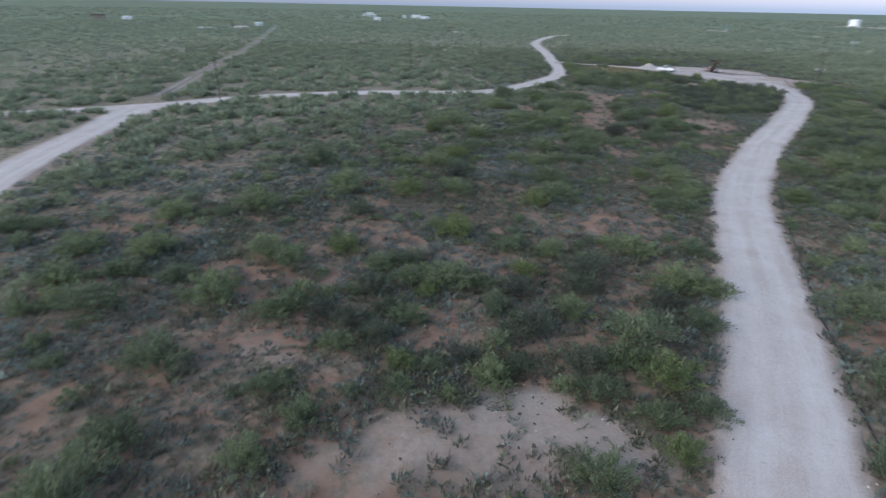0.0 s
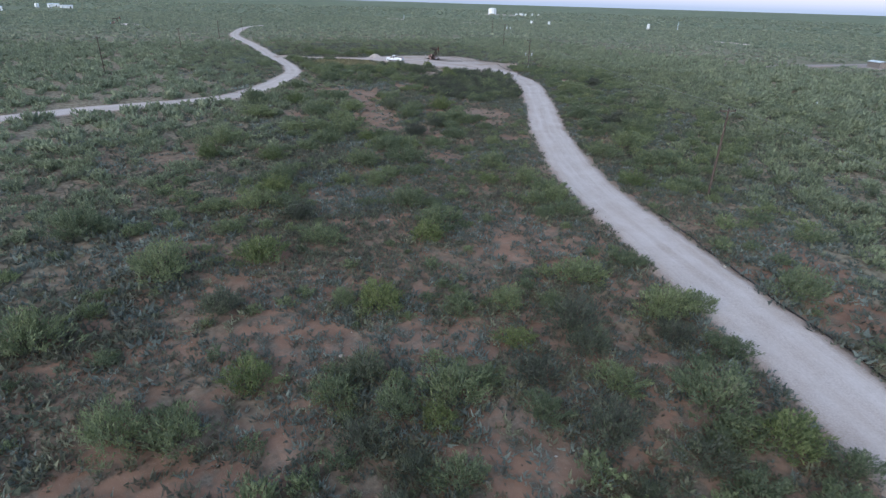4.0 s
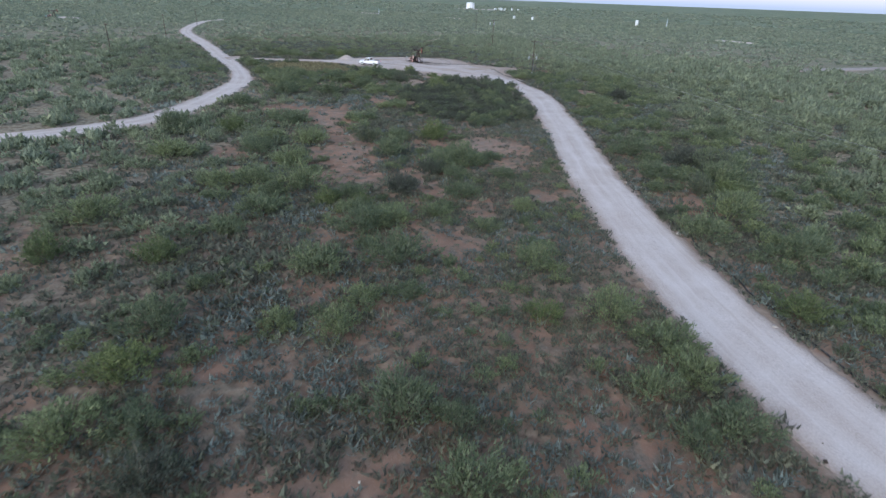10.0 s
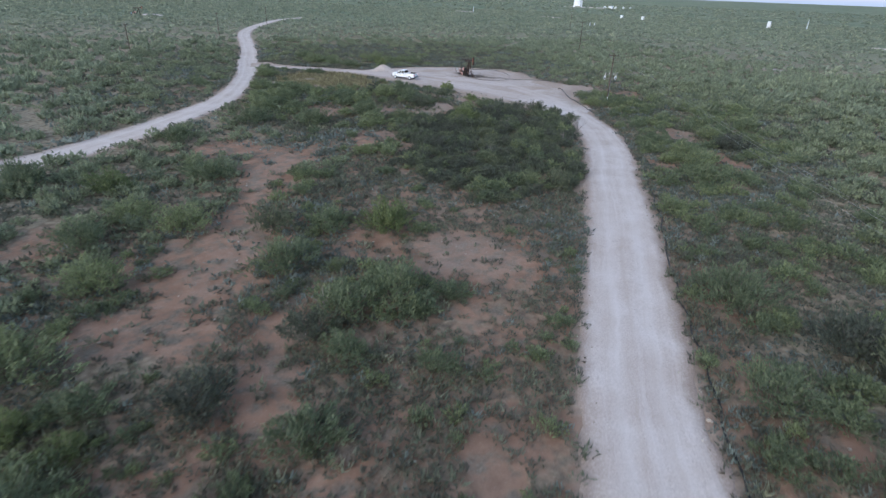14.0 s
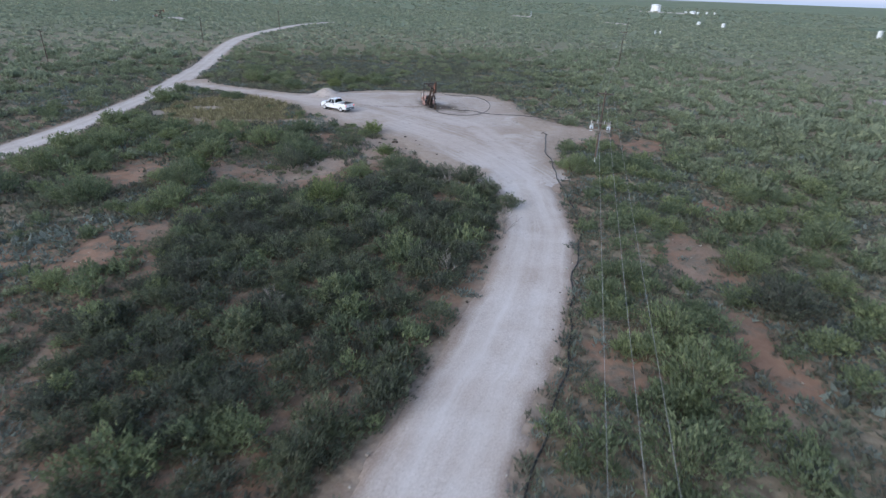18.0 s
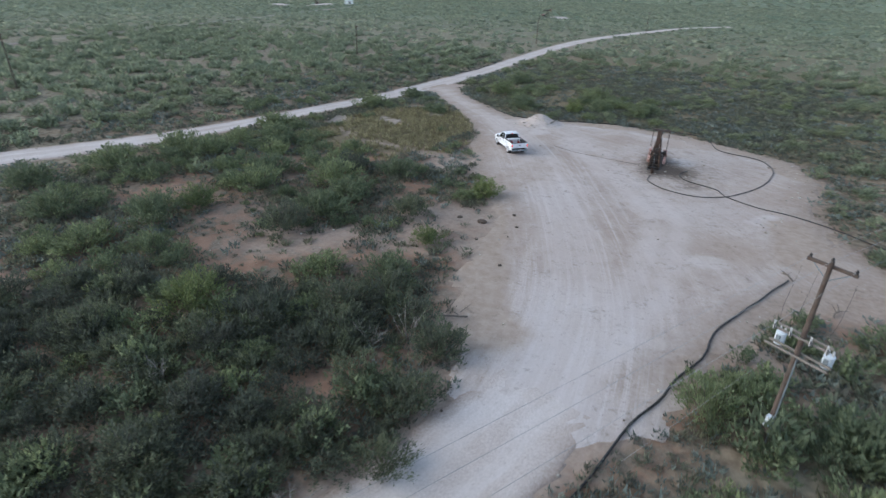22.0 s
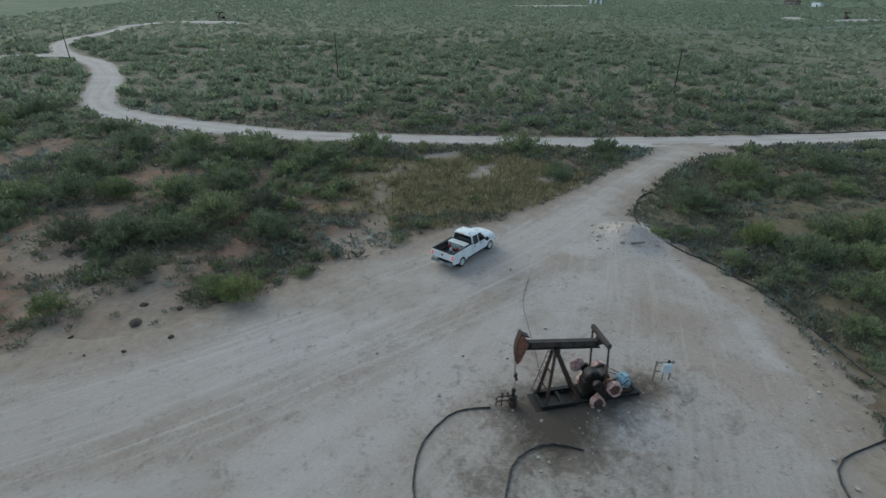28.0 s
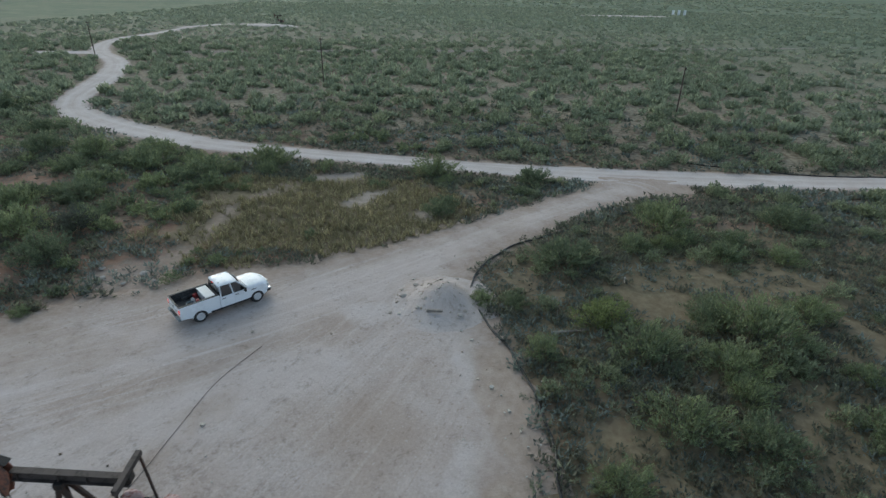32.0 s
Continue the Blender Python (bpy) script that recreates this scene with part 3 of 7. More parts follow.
THICK += [(71.6, 165.9, 4.5, 3.5, 81), (9.1, 26.6, 6.7, 4.1, 2), (-8.7, 32.6, 7.7, 4.7, 2), (-25.1, 33.5, 6.2, 5.6, 2), (71.6, 218.0, 8.5, 14.8, 91), (62.5, 221.9, 9.6, 11.4, 81), (84.0, 208.0, 2.8, 3.1, 81), (98, 150, 5, 8, 20), (104, 128, 4.5, 8, -20), (112, 140, 6, 9, 10)]
# the thicket in the bend of the road
THICKET = [(72.4, 116.5), (76.2, 123.0), (80.2, 131.0), (83.2, 139.0), (81.0, 147), (76.5, 150.5), (71.5, 145.5), (60.0, 145.0), (55.0, 138.6), (56.0, 130.6), (50.5, 130.6), (54.5, 112.0), (64, 112)]
# tall yellow grass, and chalky ground
GRASSY = [(54.5, 191.0, 13.5, 11.0, 81), (54.9, 182.7, 8.4, 11.2, 92)]
DUSTY = [(1.5, 19.6, 10.0, 3.8, 3), (-10.5, 26.3, 3.5, 1.6, -10), (73.5, 161.5, 9.0, 4.5, 60), (66.5, 155.5, 7.0, 4.5, 48), (67.5, 178.5, 4.5, 3.0, 75), (104.0, 166.0, 8.0, 6.0, -20), (99.5, 156.0, 4.0, 4.5, 0), (82.0, 147.5, 4.5, 2.0, 115), (73.5, 158.2, 8.0, 2.6, 17), (65.5, 179.5, 4.5, 2.2, 160), (58.0, 180.5, 5.5, 1.4, 175), (50.5, 183.0, 5.0, 1.4, 150)]
WORN = [(48.5, 101.6, 5.5, 4.5, -24), (37.0, 131.0, 3.5, 10, -24), (31.5, 110.0, 3.5, 11, -27)]
MEADOW = [(84, 222, 34, 17, 0), (104, 205, 12, 10, -30)]
CHALK = [(44.3, 189.0, 6.0, 1.7, 113), (51.4, 192.4, 5.2, 1.5, 150), (38.5, 156.9, 2.6, 5.0, -1), (83.4, 121.0, 2.2, 2.0, -4), (6.0, 21.0, 7.5, 3.4, -25), (55.5, 198.5, 1.6, 2.6, 40), (68.3, 177.5, 1.6, 3.2, 15)]


def east(x, y):
    """1 on the greener side, east of the road, 0 west of it."""
    return np.clip((x - 5 - 0.6 * y) / 6, 0, 1) * (y < 165)


def ovals(x, y, rows):
    """The greatest of several soft ovals, 1 in the middle and 0 at the rim."""
    best = np.zeros_like(np.asarray(x, float))
    for cx, cy, a, b, turn in rows:
        c, s = math.cos(radians(turn)), math.sin(radians(turn))
        m = np.hypot(x - cx, y - cy) < 2.0 * max(a, b)
        xm, ym = x[m], y[m]
        u, v = ((xm - cx) * c + (ym - cy) * s) / a, (-(xm - cx) * s + (ym - cy) * c) / b
        best[m] = np.maximum(best[m], 1 - np.hypot(u, v) * (1 + 0.25 * waves(xm, ym, 2.2, 31)))
    return np.clip(best * 2.2, 0, 1)


def thicket(x, y):
    return np.maximum(ovals(x, y, THICK), np.clip(0.5 + inside(x, y, THICKET) / 3.0 + 0.3 * waves(x, y, 5, 33), 0, 1))


gx, gy = spread(-75, 165, 1.5, 6000), spread(5, 262, 1.5, 6000)
X, Y = [a.ravel() for a in np.meshgrid(gx, gy)]
free = roadness(X, Y)
Z = np.where(np.hypot(X - 45, Y - 130) < 420, land(X, Y, free), -0.5)
wild = np.clip((to_line(X, Y, CORRIDOR)[0] - 18) / 60 + 0.5 * east(X, Y) + 0.25 * waves(X, Y, 14, 57), 0, 1)
north = np.clip((Y - 201 + 0.35 * np.abs(X - 84) + 2 * waves(X, Y, 3, 58)) / 4, 0, 1) * ((X > 58) & (X < 135))
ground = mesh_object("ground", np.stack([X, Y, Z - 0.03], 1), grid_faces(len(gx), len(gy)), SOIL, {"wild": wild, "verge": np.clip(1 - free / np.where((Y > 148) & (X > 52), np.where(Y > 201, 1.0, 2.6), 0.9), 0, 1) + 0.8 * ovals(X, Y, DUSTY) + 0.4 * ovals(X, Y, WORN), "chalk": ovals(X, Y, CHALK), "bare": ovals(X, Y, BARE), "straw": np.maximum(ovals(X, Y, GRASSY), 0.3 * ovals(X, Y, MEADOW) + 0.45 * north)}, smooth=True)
tagged(ground, "reddish sandy soil of a flat scrub plain", "ground", kind="structure")


def road(name, line, half, label, material, lift=0.05, step=0.6, cross=11):
    """A caliche road with a low crown; its ragged edges sink into the soil."""
    c = smooth_line(line, step)
    t = np.gradient(c, axis=0)
    t /= np.linalg.norm(t, axis=1)[:, None]
    side = np.stack([t[:, 1], -t[:, 0]], 1)
    u = np.concatenate([np.linspace(-1.3, -0.72, cross), np.linspace(-0.6, 0.6, cross - 1), np.linspace(0.72, 1.3, cross)])
    wide = half if np.isscalar(half) else np.interp(c[:, 1], *half)[:, None]
    P = c[:, None, :] + side[:, None, :] * (u[None, :] * wide)[..., None]
    x, y = P[..., 0].ravel(), P[..., 1].ravel()
    au = np.tile(u, len(c))
    rag = 0.05 * waves(x, y, 0.45, 10) + 0.05 * waves(x, y, 1.1, 11) + 0.06 * waves(x, y, 3.2, 12)
    edge = np.clip((1.0 + rag - np.abs(au)) / 0.16, -1.6, 1.0)
    rut = 0.02 * np.exp(-((np.abs(au) - 0.38) / 0.12) ** 2)
    z = hollow(x, y) + lift * edge - rut + 0.006 * waves(x, y, 0.7, 13) - np.where(edge < -0.7, 0.25, 0.0)
    faces = grid_faces(len(u), len(c))
    ob = mesh_object(name, np.stack([x, y, z], 1), faces, material, {"across": np.clip(au * 0.98 - rag * 0.5 * np.sign(au), -1.1, 1.1), "along": np.repeat(np.arange(len(c)) * step, len(u))}, smooth=True)
    return tagged(ob, label, "road", kind="structure")


road("road_main", ROAD_MAIN, ((0, 30, 45, 100, 115, 140), (3.25, 3.1, 3.0, 2.95, 2.8, 2.85)), "pale caliche road with faint wheel tracks through the scrub", CALICHE)
road("road_west", ROAD_WEST, ((90, 105, 122, 130, 138, 152, 164, 180, 200, 214, 232, 250), (2.6, 2.7, 2.8, 3.2, 2.9, 2.9, 2.6, 2.1, 2.0, 2.6, 2.8, 2.4)), "winding pale caliche road across the scrub plain", CALICHE)
road("road_south", ROAD_SOUTH, ((40, 85, 97, 106), (2.9, 2.9, 3.7, 4.2)), "pale caliche road joining the winding road", CALICHE, 0.045)

px_, py_ = np.arange(38, 112, 0.5), np.arange(138, 229, 0.5)
X, Y = [a.ravel() for a in np.meshgrid(px_, py_)]
deep = inside(X, Y, PAD_RIM) + 0.35 * waves(X, Y, 0.7, 20) + 0.5 * waves(X, Y, 1.2, 21) + 0.45 * waves(X, Y, 4.0, 22)
z = hollow(X, Y) + 0.045 * np.clip(deep / 1.1, -2, 1) + 0.008 * waves(X, Y, 0.8, 23) + 0.012 * waves(X, Y, 3.5, 24) - np.where(deep < -1.2, 0.3, 0) - 0.06 * np.clip((147.0 - Y + 1.6 * waves(X, Y, 1.1, 25) + 1.5 * waves(X, Y, 3, 26)) / 3, 0, 1.5)
oil = 0.3 * np.exp(-((X - 89.5) / 5.5) ** 2 - ((Y - 187) / 6.0) ** 2) + 0.12 * np.exp(-((X - 95.5) / 3.5) ** 2 - ((Y - 183) / 4.5) ** 2) + 1.2 * np.exp(-((X - 88.2) / 1.1) ** 2 - ((Y - 188.8) / 3.0) ** 2) + 1.0 * np.exp(-((X - 89.0) / 1.6) ** 2 - ((Y - 187.3) / 2.7) ** 2) + 1.05 * np.exp(-((X - 90.9) / 1.7) ** 2 - ((Y - 186.4) / 2.3) ** 2) + 0.7 * np.exp(-((X - 88) / 1.3) ** 2 - ((Y - 192.2) / 1.6) ** 2) + 0.55 * np.exp(-((X - 92.6) / 1.0) ** 2 - ((Y - 182.5) / 1.2) ** 2) + 0.6 * np.exp(-((X - 88.3) / 0.8) ** 2 - ((Y - 184.6) / 1.1) ** 2)
# bare brown earth: the west margin, the worn patch behind the truck, the south-east corner
earth = 1.0 * ovals(X, Y, [(83.2, 151.5, 4.5, 3.2, 130), (80.4, 157.5, 5.5, 2.8, 105), (77.9, 165.0, 4.5, 2.4, 110), (100.8, 172.5, 3.0, 6.0, 10), (101.5, 192.5, 2.2, 5.0, 25), (80, 202.7, 6.0, 1.7, 2), (88.5, 202.0, 5.5, 1.8, -5), (96, 199.2, 4.5, 2.0, -25)]) + 0.5 * ovals(X, Y, [(76.8, 178, 7.5, 3.2, 85), (82.3, 188.2, 4.5, 1.6, -30), (97.0, 169, 3.5, 3.5, 0)])
# the lanes that wheels keep to: through to the winding road, and round towards the well
lane = np.zeros(len(X))
for line, wide in (([(88.8, 146), (87.8, 156), (84.5, 166), (79.5, 177), (73.5, 188), (66, 197.5), (57, 207), (47, 219)], 2.2), ([(89.5, 150), (91.5, 162), (90.5, 174), (84, 184), (78, 193)], 1.3)):
    off = to_line(X, Y, [tuple(q) for q in smooth_line(line, 3.0)])[0]
    lane = np.maximum(lane, np.exp(-((off - 0.9) / wide) ** 2))
SWEEP = [tuple(q) for q in smooth_line([(88.8, 140), (88.8, 147), (87.8, 156), (84.5, 166), (79.5, 177), (73.5, 188), (66, 197.5), (57, 207), (47, 219)], 2.0)]
off, run = to_line(X, Y, SWEEP)
side = np.sign(inside(X, Y, SWEEP + [(20, 219), (20, 140)]))
lime = ovals(X, Y, [(72.6, 194.8, 2.6, 1.6, 85), (77.5, 201.6, 5.5, 1.6, 8), (86.0, 200.6, 4.0, 1.3, -8), (97.5, 196.5, 3.5, 2.0, 120), (98.9, 176.4, 2.6, 1.6, 60), (94.6, 165.6, 2.2, 1.6, 20), (90.5, 190.0, 3.0, 2.0, 70)])
faces = grid_faces(len(px_), len(py_))
keep = (deep > -2.2)[faces].any(1)
pad = mesh_object("well_pad", np.stack([X, Y, z], 1), faces[keep], PAD, {"across": np.clip(1 - deep / 5.0, 0, 1) * np.clip((Y - 147) / 6, 0, 1), "earth": earth, "lane": lane, "mouth": np.clip((162 - Y) / 12, 0, 1), "swerve": off * side, "along": run, "oil": oil, "lime": lime}, smooth=True)
tagged(pad, "pale caliche well pad with tyre sweeps and oil stains", "well pad", kind="structure")


# ---- brush ----
def sprays(c, axis, out, size, r, narrow=0.4, rough=0.5):
    """Small pointed sprays of leaves, one at each point c, drawn out along the axis and facing outwards."""
    n = len(c)
    d = axis + r.normal(size=(n, 3)) * 0.45
    d /= np.maximum(np.linalg.norm(d, axis=1)[:, None], 1e-6)
    face = out / np.maximum(np.linalg.norm(out, axis=1)[:, None], 1e-6) + r.normal(size=(n, 3)) * rough
    face -= d * np.sum(d * face, axis=1)[:, None]
    face /= np.maximum(np.linalg.norm(face, axis=1)[:, None], 1e-6)
    w = np.cross(d, face)
    s = np.asarray(size)[:, None]
    v = np.stack([c - d * s * 0.4 + w * s * narrow * 0.5, c - d * s * 0.4 - w * s * narrow * 0.5, c + d * s * 0.6 + face * s * 0.1], 1)
    return v.reshape(-1, 3)


def bush_shape(seed, plumes, per, leaf, tall=0.9, low=0.3, loose=0.1, narrow=0.4, rough=0.5, crown=0.55):
    """A unit bush, 1 m in radius: plumes that fan out and upwards from the root, each set with sprays.
    Rows of three corners, a value for each plume, and the plumes' tips."""
    r = np.random.default_rng(seed)
    i = np.arange(plumes)
    f = np.sqrt((i + 0.5) / plumes)
    az = i * 2.4 + r.uniform(0, 0.9, plumes)
    lobe = 1 + 0.22 * np.sin(2 * az + r.uniform(0, 6.28)) + 0.14 * np.sin(3 * az + r.uniform(0, 6.28))
    ring = np.stack([np.cos(az), np.sin(az)], 1) * (f * lobe)[:, None]
    foot = np.concatenate([ring * 0.3, np.zeros((plumes, 1))], 1)
    tip = np.concatenate([ring * r.uniform(0.8, 1.12, plumes)[:, None], (tall * (1 - crown * f**2.2) * r.uniform(0.68, 1.15, plumes))[:, None]], 1)
    which = np.repeat(i, per)
    u = low + (1 - low) * r.uniform(0, 1, len(which)) ** 0.62
    c = foot[which] + (tip - foot)[which] * u[:, None] + r.normal(size=(len(which), 3)) * (np.array([loose, loose, loose * 0.7]) * (1.35 - 0.7 * u)[:, None])
    c[:, 2] = np.abs(c[:, 2]) + 0.02
    way = (tip - foot)[which]
    way /= np.linalg.norm(way, axis=1)[:, None]
    q = sprays(c, way + np.array([0, 0, 0.5]), c - np.array([0, 0, 0.2 * tall]), r.uniform(0.6, 1.35, len(c)) * leaf, r, narrow, rough)
    return q, np.repeat(r.uniform(0, 1, plumes)[which], 3), tip


def stem_shape(tips, width):
    """Three-sided tapering stems from the root to the tips, as quads."""
    out = []
    for t in tips:
        d = t / np.linalg.norm(t)
        a = np.cross(d, (0.3, 0.5, 0.8))
        a /= np.linalg.norm(a)
        b = np.cross(d, a)
        ring = [np.cos(k) * a + np.sin(k) * b for k in (0, 2.1, 4.2)]
        knee = t * 0.5 + np.array([0, 0, -0.05])
        for lo, hi, w0, w1 in ((np.zeros(3), knee, width, width * 0.7), (knee, t, width * 0.7, width * 0.25)):
            for i in range(3):
                j = (i + 1) % 3
                out += [lo + ring[i] * w0, lo + ring[j] * w0, hi + ring[j] * w1, hi + ring[i] * w1]
    return np.array(out)


def tuft_shape(seed, blades, wide=0.16):
    """A bunch of blades that lean outwards, about 1 m high."""
    r = np.random.default_rng(seed)
    az = r.uniform(0, 2 * np.pi, blades)
    lean = r.uniform(0.1, 1.15, blades)
    d = np.stack([np.cos(az) * np.sin(lean), np.sin(az) * np.sin(lean), np.cos(lean)], 1)
    root = r.normal(size=(blades, 3)) * np.array([0.22, 0.22, 0])
    length = r.uniform(0.6, 1.1, blades)[:, None]
    turn = az + r.normal(size=blades) * 0.5
    w = np.stack([-np.sin(turn), np.cos(turn), np.zeros(blades)], 1) * (r.uniform(0.7, 1.4, blades) * wide)[:, None]
    q = np.stack([root - w * 0.7, root + w * 0.7, root + d * length + w * 0.3, root + d * length - w * 0.3], 1).reshape(-1, 3)
    return q, np.repeat(r.uniform(0, 1, blades), 4)


def plant(name, shapes, x, y, radius, tall, material, label, category, sink=0.04, corners=3):
    """Many plants in one mesh."""
    z = land(x, y) if len(x) < 60000 else hollow(x, y)
    spin, pick, tint = rng.uniform(0, 2 * np.pi, len(x)), rng.integers(0, len(shapes), len(x)), rng.uniform(0, 1, len(x))
    vs, ts, ps = [], [], []
    for k, (shape, plume, *_) in enumerate(shapes):
        m = pick == k
        c, s = np.cos(spin[m])[:, None], np.sin(spin[m])[:, None]
        R, H = radius[m][:, None], tall[m][:, None]
        vx = (shape[None, :, 0] * c - shape[None, :, 1] * s) * R + x[m][:, None]
        vy = (shape[None, :, 0] * s + shape[None, :, 1] * c) * R + y[m][:, None]
        vz = shape[None, :, 2] * H + z[m][:, None] - sink
        vs.append(np.stack([vx, vy, vz], 2).reshape(-1, 3))
        ts.append(np.repeat(tint[m], len(shape)))
        ps.append(np.tile(plume, int(m.sum())))
    v = np.concatenate(vs)
    ob = mesh_object(name, v, np.arange(len(v)).reshape(-1, corners), material, {"tint": np.concatenate(ts), "plume": np.concatenate(ps)})
    return tagged(ob, label, category, kind="stuff")


def jitter(x0, x1, y0, y1, step):
    nx, ny = int((x1 - x0) / step), int((y1 - y0) / step)
    X, Y = np.meshgrid(np.arange(nx), np.arange(ny))
    x = x0 + (X.ravel() + rng.uniform(0, 1, nx * ny)) * step
    y = y0 + (Y.ravel() + rng.uniform(0, 1, nx * ny)) * step
    return x, y


def chance(p):
    return rng.uniform(0, 1, len(p)) < p


# bushes that stand out: x, y, radius
BIG = [(-18.5, 50.3, 2.5), (-14.6, 39.9, 1.9), (-12.1, 38.5, 1.7), (-10.5, 36.3, 1.2), (-8.1, 48.5, 1.4), (0.4, 34.9, 2.1), (2.7, 35, 1.4), (-2.6, 35.4, 1.6), (4.5, 34.7, 1.6), (3.7, 31.4, 1.5), (-2.2, 30.1, 1.4), (-9.5, 29.5, 1.8), (-11.3, 30.5, 1.5), (-6.3, 27, 1.2), (-15.6, 32.2, 2.3), (-0.6, 25.1, 1.1), (-2.2, 23.2, 1.1), (10.1, 34.8, 2.3), (14.2, 34.6, 2.5), (19.7, 34.7, 1.8), (17.2, 30.3, 1.6), (11.8, 27.6, 2.8), (7.6, 27.3, 2.6), (8.5, 23.3, 1.7), (11, 21.2, 1.5), (13.8, 21.8, 1.3), (9.9, 19.1, 1.2), (11.3, 17.8, 0.9), (7.2, 18.3, 1.9), (2.8, 24.3, 1.7)]
BIG += [(0.5, 22.8, 0.8), (28.4, 32.1, 2.5), (30.7, 29.4, 2.8), (33.3, 25.1, 2.8), (25.3, 23.4, 2.6), (30.6, 21.8, 2.4), (20.6, 17.9, 1.5), (-10.8, 56.6, 2.8), (1.5, 57.2, 2), (-8.8, 42.6, 1.9), (-0.8, 46.8, 1.2), (12.2, 62.1, 2.2), (-16, 67.5, 2.8), (-5.3, 69.4, 2), (-15.3, 53.1, 1.2), (9, 41.3, 1.5), (5.6, 42.2, 1.5), (11.9, 40.2, 1.3), (16.1, 41.9, 2.3), (21.4, 47.5, 2.8), (21.4, 41.8, 1.7), (17.2, 35.2, 2.2), (-1.5, 38, 1.3), (8.8, 31.3, 1.7), (12.2, 56.4, 2.2), (14.4, 78.6, 2.6), (20.5, 83.7, 2.5), (20, 77, 2.6), (15, 72.4, 1.8), (18.1, 71.8, 1.5)]
BIG += [(12.2, 70.3, 1.7), (3.3, 75.7, 2.3), (-1.4, 68, 2.2), (1.4, 66.8, 1.8), (4.6, 61.4, 1.5), (9.6, 72.8, 1.4), (1.3, 96.4, 2.8), (28.9, 71, 2.2), (27.7, 62.8, 2.3), (28.1, 58.9, 2.2), (26.7, 56.2, 1.9), (23.8, 56.5, 1.6), (25, 52.7, 1.9), (22.6, 53.2, 1.5), (13.9, 59.9, 1.3), (51.5, 68.7, 2.8), (48.3, 60.7, 2.8), (34.7, 104.9, 2.8), (39.5, 111.6, 2.8), (30.2, 129.2, 2.8), (27.8, 115.1, 2.7), (20.3, 114.1, 2.8), (23.8, 118.7, 2.6), (13.2, 130.4, 2.8), (10.7, 116.3, 2.8), (22.3, 106.6, 2.6), (25.7, 105.5, 2.3), (19.7, 96.9, 2.8), (16, 101.4, 2.4), (12.9, 103, 2.5)]
BIG += [(29.5, 96.8, 1.3), (23.4, 92.8, 1.9), (14.5, 92.6, 2.8), (16.7, 96.6, 1.7), (33.2, 86.9, 2.1), (28, 84, 1.7), (30.1, 85, 1.3), (23.6, 84, 2.5), (22.2, 87, 2), (30.1, 78.6, 1.5), (41, 98.1, 2.8), (37.6, 97.3, 2.7), (61.9, 88.9, 2.8), (56, 80.8, 2.7), (70.7, 103.3, 2.1), (60.6, 75.4, 2.8), (81.2, 88.1, 2.8), (80.6, 108.8, 2.8), (52.4, 77.8, 1.6), (84.5, 113.5, 2.8), (86.1, 117.8, 2.2), (95.4, 121.5, 2.8), (87.2, 124.7, 2.1), (84.6, 122.8, 1.6), (106.7, 126.2, 2.8), (37, 152, 2.8), (38.9, 159.1, 2.8), (43.3, 167.3, 2.8), (46, 175, 2.8), (53.5, 165.8, 2.8)]
BIG += [(55.7, 161.5, 2.8), (61.4, 166.2, 2.8), (65.2, 159.7, 2.8), (65.1, 163.5, 2.6), (66, 170.8, 2.3), (65.9, 175.3, 2.1), (75.2, 169.2, 1.7), (72.8, 160, 1.9), (68.1, 154.5, 1.6), (71.6, 151.6, 1.7), (54, 151.8, 2.8), (45.3, 149.3, 2.8), (53.7, 146.5, 2.8), (75.8, 153.2, 2.2), (77.1, 150.9, 2.1), (72.2, 145, 2.5), (76.6, 146.5, 1.9), (75.2, 159.4, 2), (43.6, 199.1, 2.7), (44.9, 209.8, 2.4), (40.9, 180.4, 2.8), (26.8, 145.4, 2.8), (39.2, 166.7, 2.8), (65.5, 208.9, 2.8), (76.9, 211.2, 2), (71.3, 202.2, 1.1), (76.8, 205.3, 1.3), (82.6, 211, 2.1), (83.8, 214.2, 1.8), (75, 218.5, 2.7)]
BIG += [(78.4, 215.5, 2.1), (85.8, 207.1, 1.5), (58.1, 219.3, 2.8), (57.5, 230.5, 2.8)]
BIG += [(-16.1, 24.9, 2.2), (-10.0, 28.9, 1.7), (-23.3, 30.8, 2.6), (-5.4, 31.1, 1.7), (2.2, 25.1, 1.6), (-2.2, 24.5, 1.5), (8.6, 22.3, 1.7), (11.3, 22.5, 1.5), (-9.3, 23.1, 1.4), (-3.2, 20.3, 1.2), (7.2, 17.4, 1.7), (-8.7, 17.9, 1.4), (-15.3, 19.2, 1.7), (-25.5, 47.8, 2.3), (0.8, 45.5, 1.4), (-2.8, 55.4, 2.1), (-23.7, 39.5, 2.0), (-29.4, 39.3, 2.0), (-15.4, 15.5, 2.3), (-6.9, 20.8, 1.4)]
